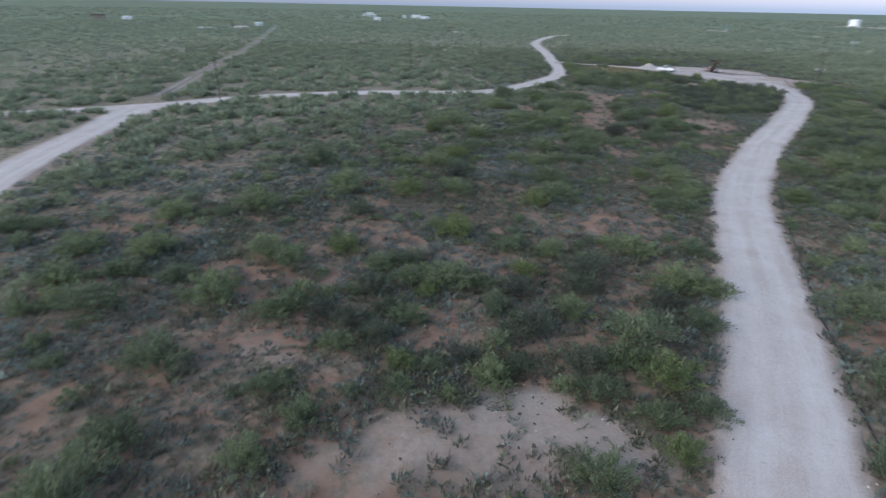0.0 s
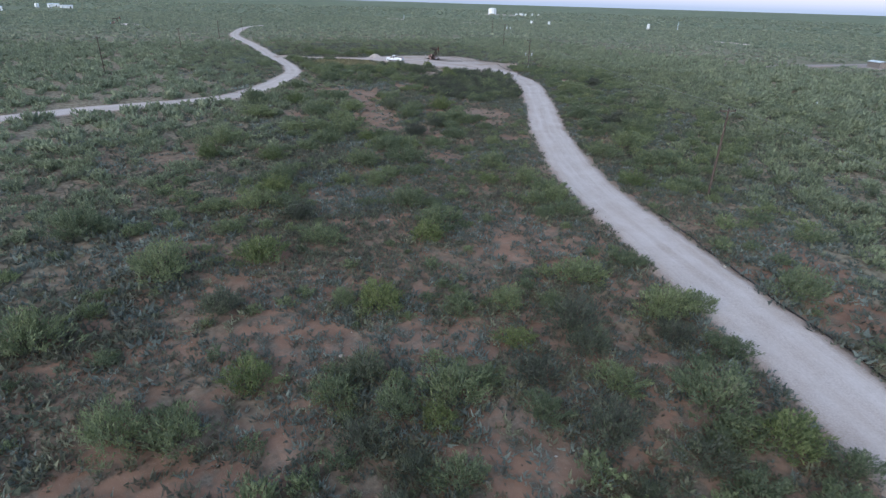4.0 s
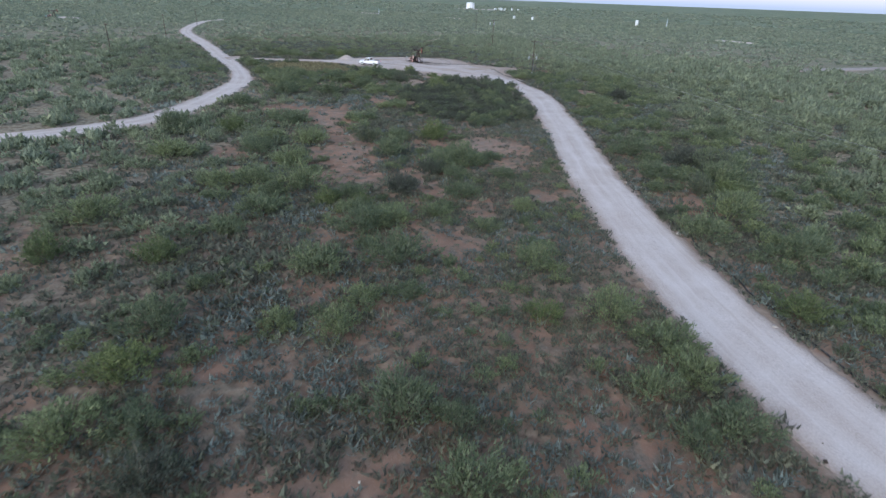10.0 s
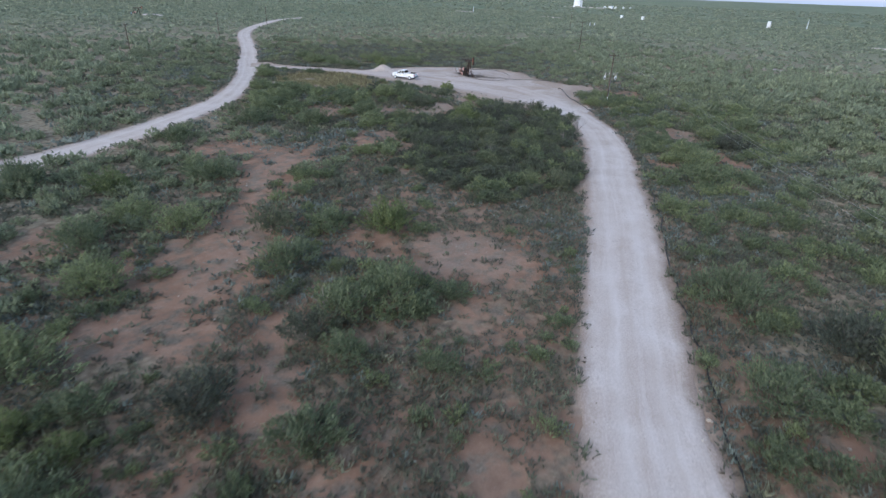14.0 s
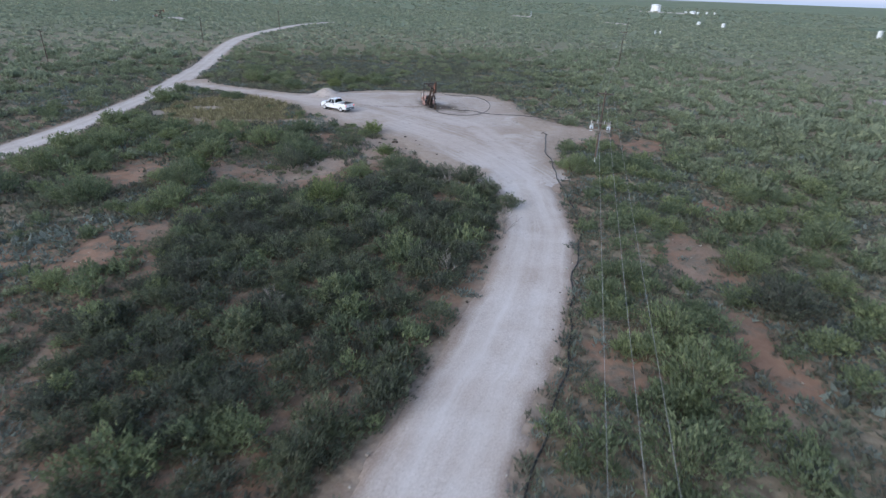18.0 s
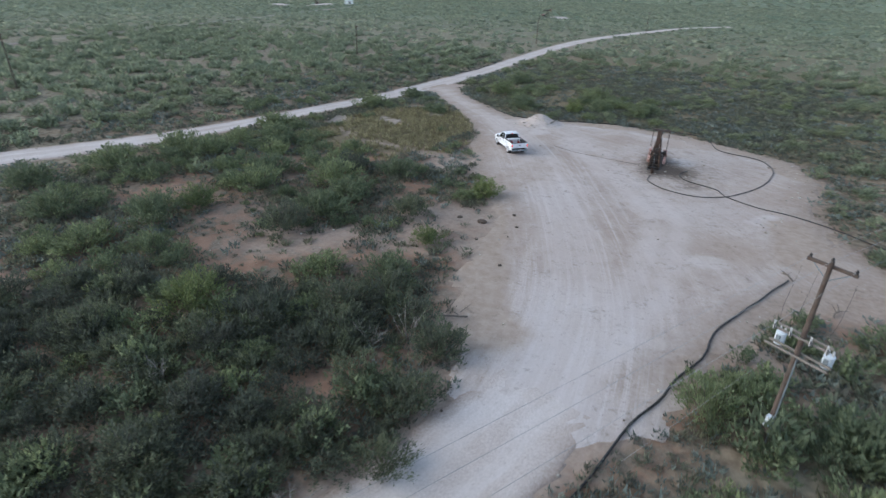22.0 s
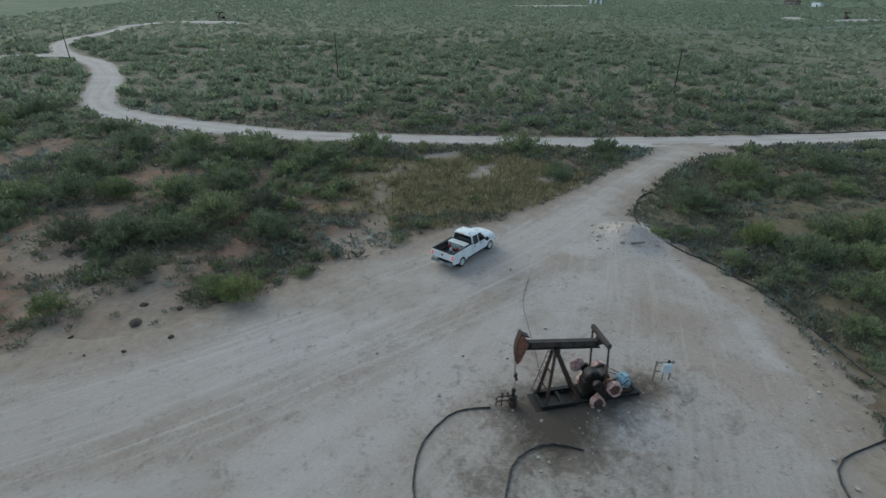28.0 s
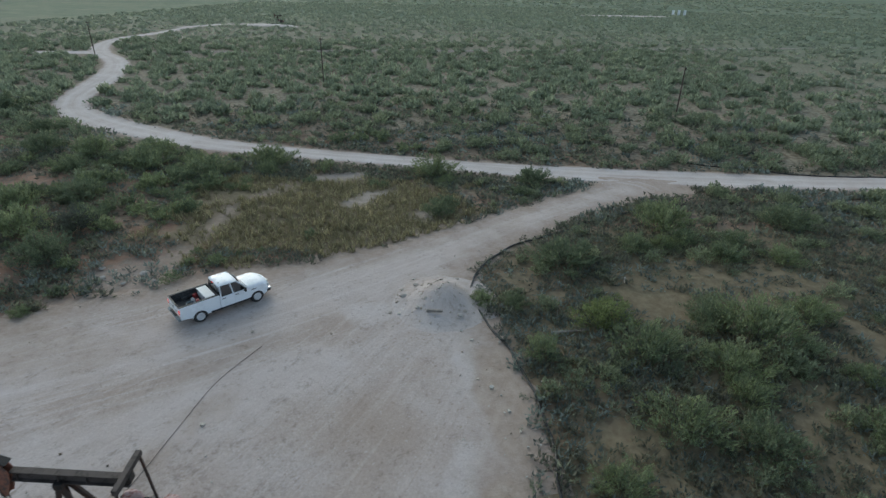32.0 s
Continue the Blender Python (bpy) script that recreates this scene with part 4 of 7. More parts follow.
BIG += [(2.0, 71.9, 1.8), (-5.5, 70.8, 1.6), (11.6, 60.6, 2.1), (9.7, 52.0, 1.6), (13.3, 73.3, 1.6), (12.6, 78.0, 1.9), (10.4, 88.8, 2.1), (0.1, 56.6, 1.8), (-5.1, 63.1, 1.5), (13.6, 56.1, 1.5), (24.5, 53.9, 1.6), (-3.3, 57.4, 1.0), (-11.0, 56.4, 2.1), (1.2, 45.3, 1.7), (-9.0, 42.3, 1.8), (7.7, 41.0, 1.3), (45.3, 67.5, 2.4), (60.1, 74.6, 2.7), (56.1, 79.4, 2.3), (61.7, 88.4, 2.3)]
BIG += [(14.6, 91.6, 2.1), (21.8, 84.0, 2.6), (20.7, 78.3, 2.2), (29.2, 88.8, 1.6), (35.9, 80.4, 1.6), (34.2, 86.5, 1.8), (36.7, 94.8, 2.1), (15.6, 97.3, 2.0), (19.4, 95.7, 1.9), (41.5, 83.9, 1.1), (34.2, 103.1, 2.2), (29.6, 77.4, 1.6), (20.3, 112.8, 2.4), (28.6, 132.8, 1.8), (41.0, 89.5, 1.5), (85.7, 116.5, 2.3), (88.6, 119.1, 1.5), (96.9, 123.9, 2.1), (95.6, 149.2, 1.8), (72.1, 163.0, 1.7)]
BIG += [(78.2, 148.6, 2.4), (74.7, 138.2, 1.8), (74.3, 168.3, 1.4), (71.2, 150.1, 1.8), (97.0, 151.0, 1.7), (99.4, 157.0, 1.6), (104.8, 157.1, 1.8), (73.6, 170.0, 1.6), (77.6, 165.1, 0.7), (42.5, 166.9, 2.1), (46.1, 200.4, 1.3), (48.9, 208.0, 1.4), (55.6, 199.5, 1.6)]
BIG += [(82.4, 147.4, 1.9), (80.3, 149.3, 2.2), (83.2, 143.2, 1.7), (78.6, 151.0, 2.2), (84.0, 139.5, 1.6)]
BIG += [(74.4, 209.6, 1.9), (65.6, 209.4, 2.3), (78.7, 211.5, 1.9), (84.4, 214.0, 2.0), (82.9, 211.2, 1.7), (77.5, 206.2, 1.1), (71.6, 204.4, 1.1), (80.6, 215.0, 1.3), (72.9, 222.7, 1.9), (41.6, 163.8, 2.2), (42.3, 172.9, 2.0), (44.4, 180.9, 1.7), (53.8, 200.2, 1.5), (65.6, 172.0, 1.8), (73.2, 174.0, 0.8)]
# bright yellow-green ones, and dull dark ones
BRIGHT = [(-8.2, 41, 1.8), (1.2, 45.2, 2), (-1.1, 33.6, 1.2), (-2.4, 25.4, 1.3), (12.5, 24.2, 2), (11.2, 18.7, 1.3), (1.3, 71.6, 2.1), (-4, 55.7, 2.2), (6.4, 37.2, 1.4), (9.6, 53.5, 2), (-2.1, 89.8, 2), (5, 85.9, 2.1), (24.2, 64.8, 1.4), (38.8, 56.2, 2.2), (44.2, 109.4, 2.8), (20.9, 128.1, 2.8), (20.8, 92.1, 1.5), (23.5, 90, 1.4), (57.8, 73.3, 1.7), (54.5, 155.9, 2.2), (75.6, 158.8, 1.4), (67.5, 144.3, 2.4), (75.6, 170, 1.9), (73.6, 209.6, 2.2)]
DUSKY = [(-4.9, 34, 1.5), (-3.6, 31.5, 1.1), (-8, 30.5, 1.5), (-5.8, 29.4, 1.5), (-4, 27.8, 1.4), (1.4, 26.1, 1.1), (15.6, 33, 1.4), (5.5, 28.7, 1.9), (8.1, 25.5, 1.6), (4.5, 25.4, 1.3), (25.3, 19.7, 2.1), (-8.3, 49.1, 1.5), (-2.7, 38.7, 1.5), (10.8, 37, 2.1), (9.8, 34.5, 1.7), (5.3, 33.9, 1.6), (1.4, 63.5, 1.7), (35, 112.5, 2.4), (28.7, 91, 2.2), (35.1, 95.6, 2.1), (64.4, 82.5, 2.8), (63.9, 78.8, 2.8), (55.1, 74.3, 2), (46.3, 72.1, 1.3), (95.3, 118.7, 2.7), (64.6, 155.6, 2.2), (61.1, 169.8, 2.1), (75, 158.3, 1.8), (71.9, 162.8, 2), (74.9, 148.5, 2)]
DUSKY += [(79.7, 149.4, 1.9)]


def shrub_kind(seed, leaf_mat, tall, plumes=38, per=60, leaf=0.116):
    """A shrub with its own stems and foliage, 1 m in radius."""
    quads, plume, tips = bush_shape(seed, plumes, per, leaf, tall, low=0.2, loose=0.1, narrow=0.36)
    root = new("shrub")
    for key, q, mat, hue, k in (("foliage", quads, leaf_mat, plume, 3), ("branching", stem_shape(tips[:12], 0.013), TWIG, None, 4)):
        ob = mesh_object(key, q, np.arange(len(q)).reshape(-1, k), mat, {"tint": np.full(len(q), 0.0), "plume": np.full(len(q), 0.5) if hue is None else hue})
        ob.parent = root
    return root


KINDS = [(shrub_kind(100 + i, mat, tall), label) for i, (mat, tall, label) in enumerate([
    (MESQUITE, 0.95, "bushy green mesquite shrub on red soil"), (MESQUITE, 1.1, "upright green mesquite shrub with thin stems"), (MESQUITE, 0.8, "wide low mesquite shrub on red soil"),
    (CREOSOTE, 1.0, "yellow-green creosote shrub on red soil"), (DARKLEAF, 1.0, "dense dark green thicket shrub"), (DARKLEAF, 1.2, "tall dark green thicket shrub with grey stems")])]

x, y = jitter(-40, 118, 8, 232, 2.0)
thick = thicket(x, y)
bare = ovals(x, y, BARE)
grassy = ovals(x, y, GRASSY)
pick = (grassy < 0.1) & (roadness(x, y) > 1.6) & (to_line(x, y, CORRIDOR)[0] < 30) & chance(0.20 * thick * (1 - bare) + 0.012) & (bare < 0.3)
extra = [(a, b, rng.uniform(1.1, 1.9)) for a, b in zip(x[pick], y[pick])]
rng.shuffle(extra)
taken = []
for a, b, r, kinds in [(*q, (3,)) for q in BRIGHT] + [(*q, (4, 5)) for q in DUSKY] + [(*q, ()) for q in BIG] + [(*e, ()) for e in extra]:
    if len(taken) >= 290 or any(math.hypot(a - p, b - q) < (0.45 if kinds else 0.6) * (r + s) for p, q, s in taken):
        continue
    if (not kinds or b < 24) and ovals(np.array([a]), np.array([b]), BARE)[0] > 0.5:
        continue
    taken.append((a, b, r))
    dense = float(inside(np.array([a]), np.array([b]), THICKET)[0]) > -2
    k = rng.choice(kinds or ([4, 5, 4, 5, 4, 0] if dense else [0, 1, 2, 0, 1, 2]))
    ob, label = KINDS[k]
    m = Matrix.Translation((a, b, float(land(np.array([a]), np.array([b]))[0]) - 0.04)) @ Matrix.Rotation(rng.uniform(0, 6.28), 4, "Z") @ Matrix.Diagonal((r, r * rng.uniform(0.85, 1.1), r * rng.uniform(0.75, 1.0), 1))
    shrub = copy_thing(ob, m)
    tagged(shrub, label, "shrub", "shrubs beside the road")
for ob, _ in KINDS:
    for piece in (*ob.children, ob):
        bpy.data.objects.remove(piece)

NEAR = [bush_shape(s, 18, 25, 0.18, 0.95, low=0.2, loose=0.12, narrow=0.5) for s in range(10)]
DENSE = [bush_shape(s + 60, 22, 34, 0.135, 0.95, low=0.2, loose=0.12, narrow=0.45) for s in range(8)]
NEXT = [bush_shape(s + 10, 14, 10, 0.27, 0.92, low=0.25, loose=0.13, narrow=0.55, rough=0.4) for s in range(10)]
MID = [bush_shape(s + 20, 11, 4, 0.48, 0.9, low=0.3, loose=0.16, narrow=0.65, rough=0.35) for s in range(10)]
FAR = [bush_shape(s + 40, 9, 1, 0.9, 0.7, low=0.5, loose=0.14, narrow=0.95, rough=0.25) for s in range(10)]


def near_box(x, y):
    """1 inside the stretch that is planted finely, fading to 0 round it."""
    return np.clip(np.minimum(np.minimum(x + 112, 205 - x), 295 - y) / 40, 0, 1)


def far_bare(x, y):
    """Roads, tracks and pads of the far plain, kept free of brush."""
    free = (to_line(x, y, TRACK)[0] > 2.6) & (to_line(x, y, FAR_TRACK)[0] > 7.0)
    for cx, cy, a, b, turn in FAR_PADS:
        u, v = (x - cx) * math.cos(turn) + (y - cy) * math.sin(turn), -(x - cx) * math.sin(turn) + (y - cy) * math.cos(turn)
        free &= np.hypot(u / (a + 1), v / (b + 1)) > 1.0
    return free


# scrub grows in clumps of a few bushes
cx, cy = jitter(-112, 205, 4, 295, 3.3)
many = rng.integers(1, 5, len(cx))
which = np.repeat(np.arange(len(cx)), many)
x, y = cx[which] + rng.normal(size=len(which)) * 1.0, cy[which] + rng.normal(size=len(which)) * 0.8
lot = rng.uniform(0, 1, len(cx))[which]
thick, bare, grassy = thicket(x, y), ovals(x, y, BARE), ovals(x, y, GRASSY)
lod = to_line(x, y, CORRIDOR)[0]
edge = roadness(x, y)
p = 0.67 + 0.24 * east(x, y) + 0.32 * waves(x, y, 9, 41) + 0.32 * waves(x, y, 3.2, 42) + 0.16 * np.clip((lod - 26) / 30, 0, 1)
p = np.clip(p, 0.06, 0.95) * (1 - 0.97 * grassy)
thick = thick * np.where(y > 195, 0.4, 1.0)
p = np.where(thick > 0.1, 0.25 + 0.75 * thick, p) * (1 - 0.25 * ovals(x, y, MEADOW)) * (1 - bare) * np.clip((edge - 0.4 + 0.5 * thick) / (1.2 - 0.7 * thick), 0, 1)
p *= 1 - 0.12 * np.clip((30 - lod) / 10, 0, 1) * (thick < 0.3) * (1 - east(x, y))
p *= 1 - (0.2 * np.clip((66 - y - 0.3 * x) / 20, 0, 1) + 0.35 * np.clip((42 - y) / 10, 0, 1)) * (thick < 0.3)
ok = (lot < p) & chance(near_box(x, y)) & (to_line(x, y, TRACK)[0] > 2.6)
ok &= np.array([True if not o else all((a - q) ** 2 + (b - w) ** 2 > (0.7 * s) ** 2 for q, w, s in taken) for o, a, b in zip(ok & (lod < 60), x, y)])
x, y, thick, lod = x[ok], y[ok], thick[ok], lod[ok]
more_x, more_y = jitter(48, 86, 108, 154, 1.4)
fill = (inside(more_x, more_y, THICKET) > -0.6) & (roadness(more_x, more_y) > 0.5) & chance(np.clip(0.82 + 0.3 * waves(more_x, more_y, 6, 48), 0, 0.97)) & (ovals(more_x, more_y, BARE) < 0.3)
x, y, thick, lod = np.append(x, more_x[fill]), np.append(y, more_y[fill]), np.append(thick, np.ones(fill.sum())), np.append(lod, np.full(fill.sum(), 10.0))
size = rng.uniform(0.5, 1.25, len(x)) * (1 + 0.32 * east(x, y)) * (1 + 0.3 * thick + 0.4 * np.clip((lod - 28) / 25, 0, 1)) * (1 - 0.25 * np.clip((30 - lod) / 10, 0, 1) * (thick < 0.3) * (1 - east(x, y)))
high = size * rng.uniform(0.75, 1.1, len(x))
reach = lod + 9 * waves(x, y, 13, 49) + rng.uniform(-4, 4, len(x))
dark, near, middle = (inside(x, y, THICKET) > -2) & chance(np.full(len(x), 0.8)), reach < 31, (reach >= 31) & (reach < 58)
# north of the pad near scrub takes the lightened leaf colour
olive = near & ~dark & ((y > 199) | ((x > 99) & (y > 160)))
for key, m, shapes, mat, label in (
        ("thicket", dark & near, DENSE, DARKLEAF, "dense dark green thicket beside the road"), ("brush_olive", olive, NEAR, OLIVE_LIT, "lightened olive-green scrub in dry grass north of the pad"), ("brush_near", ~dark & near & ~olive, NEAR, MESQUITE, "low green mesquite scrub on red soil"),
        ("brush_next", middle, NEXT, HAZED_NEXT, "low green scrub with pale soil between"), ("brush_mid", ~near & ~middle, MID, HAZED_MID, "low green scrub spreading over the plain")):
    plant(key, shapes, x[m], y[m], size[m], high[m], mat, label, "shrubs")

x, y = jitter(-520, 660, 10, 720, 3.7)
d = np.hypot(x - 45, y - 130)
ok = (d < 560) & (roadness(x, y) > 1.0) & far_bare(x, y) & chance((1 - near_box(x, y)) * np.clip(0.62 + 0.22 * waves(x, y, 22, 45) + 0.35 * waves(x, y, 6, 46), 0.1, 1))
x, y = x[ok], y[ok]
size = rng.uniform(0.8, 1.8, len(x))
plant("brush_far", FAR, x, y, size, size * rng.uniform(0.6, 0.9, len(x)), HAZED_PLAIN, "far low green scrub of the plain", "shrubs")
x, y = jitter(-1150, 1250, 60, 1500, 17.0)
d = np.hypot(x - 45, y - 130)
ok = (d > 545) & (d < 1350) & chance(np.clip(0.7 + 0.4 * waves(x, y, 60, 47), 0.1, 1))
x, y = x[ok], y[ok]
size = rng.uniform(2.0, 5.0, len(x))
plant("brush_horizon", FAR[:6], x, y, size, rng.uniform(1.0, 2.2, len(x)), HAZED_PLAIN, "low scrub towards the horizon", "shrubs")

TUFT = [bush_shape(s + 70, 9, 1, 0.75, 0.9, low=0.3, loose=0.2, narrow=0.6, rough=0.4) for s in range(10)]
FINE = [bush_shape(s + 90, 11, 2, 0.62, 0.85, low=0.35, loose=0.12, narrow=0.36, rough=0.6, crown=0.55) for s in range(14)]
GRASSTUFT = [tuft_shape(s, 11, 0.09) for s in range(8)]
x, y = jitter(-76, 150, 5, 262, 0.52)
bare, thick, grassy, edge, lod = ovals(x, y, BARE), thicket(x, y), ovals(x, y, GRASSY), roadness(x, y), to_line(x, y, CORRIDOR)[0]
p = np.clip(0.84 + 0.3 * ovals(x, y, MEADOW) + 0.36 * waves(x, y, 7, 51) + 0.38 * waves(x, y, 2.2, 52), 0.08, 1) * (1 - np.where((y < 75) & (y > 26), 0.5, 0.85) * bare) * (1 - 0.6 * thick) * (1 - 0.62 * np.clip((lod - 22) / 20, 0, 1)) * np.clip((edge + 0.25) / 0.6, 0, 1)
p *= np.where((y > 148) & (y < 199) & (x > 66), np.clip((edge - 0.6) / 2.0, 0.06, 1), 1)
ok = chance(p * np.clip((66 - lod) / 32, 0, 1)) & (grassy < 0.25)
size = rng.uniform(0.22, 0.55, len(x)) * (1 + 0.5 * np.clip((lod - 30) / 35, 0, 1)) * (1 + 0.25 * waves(x, y, 12, 55))
grey = chance(np.clip(0.30 + 0.55 * waves(x, y, 14, 53) + 0.4 * np.clip((62 - y - 0.5 * x) / 20, 0, 1), 0.04, 0.92))
close = lod < 21 + rng.uniform(-4, 4, len(x))
for key, shapes, mat, m, label in (
        ("sage_tufts", FINE, GREYLEAF, grey & close, "grey-green low sage and bunch grass on red soil"), ("far_sage_tufts", TUFT, GREYLEAF, grey & ~close, "grey-green low sage thinning out over the plain"),
        ("grass_tufts", FINE, WEED, ~grey & close, "low green weeds and bunch grass on red soil"), ("far_grass_tufts", TUFT, WEED, ~grey & ~close, "low green weeds thinning out over the plain")):
    m = ok & m
    plant(key, shapes, x[m], y[m], size[m] * np.where(close[m], 1.15, 1.35), size[m] * np.where(close[m], 0.95, 1.0), mat, label, "grass")
foot = np.array([(a + r * u * math.cos(w), b + r * u * math.sin(w)) for a, b, r in taken for u, w in zip(rng.uniform(0.75, 1.55, 14), rng.uniform(0, 6.28, 14))])
foot = foot[(roadness(foot[:, 0], foot[:, 1]) > 0.7) & (ovals(foot[:, 0], foot[:, 1], GRASSY) < 0.2)]
size = rng.uniform(0.3, 0.6, len(foot))
plant("grey_brush", FINE, foot[:, 0], foot[:, 1], size * 1.15, size * 0.95, TWIGGY, "grey twiggy undergrowth about the feet of shrubs", "shrubs")
x, y = jitter(38, 72, 168, 216, 0.42)
ok = (ovals(x, y, GRASSY) > 0.15) & (roadness(x, y) > 0.3) & chance(0.85 * (1 - ovals(x, y, CHALK)) * (1 - 0.8 * ovals(x, y, BARE)))
size = rng.uniform(0.3, 0.68, ok.sum())
plant("tall_grass", GRASSTUFT, x[ok], y[ok], size, size, GRASS, "tall yellow-green dry grass between the roads", "grass", corners=4)


# ---- stones and clods ----
def stone_shape(seed):
    r = np.random.default_rng(seed)
    v = np.array([(a, b, c) for c in (0, 1) for a, b in ((-1, -1), (1, -1), (1, 1), (-1, 1))], float) * np.array([0.5, 0.5, 0.6]) * r.uniform(0.6, 1.15, (8, 3))
    return v[np.array([(4, 5, 6, 7), (0, 1, 5, 4), (1, 2, 6, 5), (2, 3, 7, 6), (3, 0, 4, 7)]).ravel()], np.full(20, 0.5)


STONES = [stone_shape(s) for s in range(6)]
x, y = jitter(-10, 112, 8, 225, 0.42)
edge = roadness(x, y)
rim = np.exp(-((edge + 0.1) / 0.55) ** 2)
mound_d = np.hypot(x - 71.3, y - 199.6)
well_d = np.hypot(x - 90.5, y - 187.0)
ne = np.clip((y - 150) / 10, 0, 1) * np.clip(0.2 + (x - 84 + (y - 196) * 1.2) / 12, 0, 1)
p = 0.10 * rim + 0.007 * (edge < -0.5) * (y > 150) + 0.42 * ne * np.exp(-((edge + 1.5) / 1.5) ** 2) + 0.035 * ovals(x, y, BARE) + 0.05 * np.exp(-(mound_d / 2.6) ** 2) + 0.4 * np.exp(-((x - 99.0) / 1.3) ** 2 - ((y - 176.3) / 1.8) ** 2) + 0.05 * ovals(x, y, [(104.5, 164.0, 8, 6.5, -20)]) + 0.45 * np.exp(-(well_d / 4.6) ** 2) + 0.10 * np.exp(-(np.hypot(x - 90.5, y - 191.5) / 2.5) ** 2) + 0.5 * np.exp(-((x - 89.9) / 0.8) ** 2 - ((y - 190.2) / 1.6) ** 2) + 0.4 * np.exp(-((x - 88.6) / 0.6) ** 2 - ((y - 193.2) / 0.8) ** 2) + 0.3 * ovals(x, y, CHALK) + 0.08 * np.exp(-((x - 69) / 3) ** 2 - ((y - 179) / 3.5) ** 2)
ok = chance(p)
x, y = x[ok], y[ok]
size = rng.uniform(0.03, 0.11, len(x)) * rng.choice([0.7, 1, 1, 1, 1.9], len(x))
size *= 1 - 0.35 * np.exp(-(np.hypot(x - 91.5, y - 188.0) / 5.5) ** 2)
white = chance(np.where(y > 150, 0.86, 0.6))
size = np.where(white | (y < 150), size, size * 0.6)
plant("limestone_chips", STONES, x[white], y[white], size[white], size[white], PEBBLE, "white limestone chips along the road edge", "stones", sink=-0.055, corners=4)
plant("soil_clods", STONES, x[~white], y[~white], size[~white], size[~white], CLOD, "dark soil clods along the road edge", "stones", sink=-0.055, corners=4)


# ---- building tools ----
def part(name, bm, material, parent, label=""):
    """Links a bmesh as one mesh object under a thing or a part."""
    me = bpy.data.meshes.new(name)
    bmesh.ops.recalc_face_normals(bm, faces=bm.faces)
    bm.to_mesh(me)
    bm.free()
    me.materials.append(material)
    ob = new(name, me)
    ob.parent = parent
    return tagged(ob, label) if label else ob


def box(size, centre=(0, 0, 0), bevel=0.0, turn=None, bm=None, taper=(1, 1)):
    """A box, bevelled; taper narrows its top in x and y."""
    one = bmesh.new()
    bmesh.ops.create_cube(one, size=1.0)
    for v in one.verts:
        up = v.co.z + 0.5
        v.co = Vector((v.co.x * size[0] * (1 + (taper[0] - 1) * up), v.co.y * size[1] * (1 + (taper[1] - 1) * up), v.co.z * size[2]))
    if bevel:
        bmesh.ops.bevel(one, geom=one.edges[:], offset=bevel, segments=2, affect="EDGES", profile=0.6)
    m = Matrix.Translation(centre) @ (turn or Matrix.Identity(4))
    bmesh.ops.transform(one, matrix=m, verts=one.verts)
    return join(one, bm)


def join(one, bm):
    """Adds the bmesh one to bm."""
    if bm is None:
        return one
    back = {v: bm.verts.new(v.co) for v in one.verts}
    for f in one.faces:
        bm.faces.new([back[v] for v in f.verts])
    one.free()
    return bm


def rod(a, b, r0, r1=None, seg=8, bm=None, caps=True):
    """A round bar from a to b."""
    a, b = Vector(a), Vector(b)
    one = bmesh.new()
    bmesh.ops.create_cone(one, cap_ends=caps, segments=seg, radius1=r0, radius2=r0 if r1 is None else r1, depth=(b - a).length)
    m = Matrix.Translation((a + b) / 2) @ (b - a).to_track_quat("Z", "Y").to_matrix().to_4x4()
    bmesh.ops.transform(one, matrix=m, verts=one.verts)
    return join(one, bm)


def beam_between(a, b, wide, deep, bm=None, bevel=0.0):
    """A square bar from a to b."""
    a, b = Vector(a), Vector(b)
    turn = (b - a).to_track_quat("Z", "X").to_matrix().to_4x4()
    return box((wide, deep, (b - a).length), (a + b) / 2, bevel, turn, bm)


def lathe(rings, seg=16, bm=None, at=(0, 0, 0), turn=None):
    """A turned body; rings of (radius, height)."""
    one = bmesh.new()
    rows = [[one.verts.new((r * math.cos(2 * math.pi * i / seg), r * math.sin(2 * math.pi * i / seg), h)) for i in range(seg)] for r, h in rings]
    for lo, hi in zip(rows, rows[1:]):
        for i in range(seg):
            one.faces.new((lo[i], lo[(i + 1) % seg], hi[(i + 1) % seg], hi[i]))
    one.faces.new(rows[0][::-1])
    one.faces.new(rows[-1])
    bmesh.ops.transform(one, matrix=Matrix.Translation(at) @ (turn or Matrix.Identity(4)), verts=one.verts)
    return join(one, bm)


def plate(outline, lo, hi, axis="y", bevel=0.0, bm=None):
    """A flat outline in two coordinates, drawn out along the third from lo to hi."""
    one = bmesh.new()
    order = {"y": lambda p, d: (p[0], d, p[1]), "x": lambda p, d: (d, p[0], p[1]), "z": lambda p, d: (p[0], p[1], d)}[axis]
    a = [one.verts.new(order(p, lo)) for p in outline]
    b = [one.verts.new(order(p, hi)) for p in outline]
    one.faces.new(a)
    one.faces.new(b[::-1])
    for i in range(len(a)):
        j = (i + 1) % len(a)
        one.faces.new((a[i], b[i], b[j], a[j]))
    if bevel:
        bmesh.ops.bevel(one, geom=one.edges[:], offset=bevel, segments=1, affect="EDGES")
    return join(one, bm)


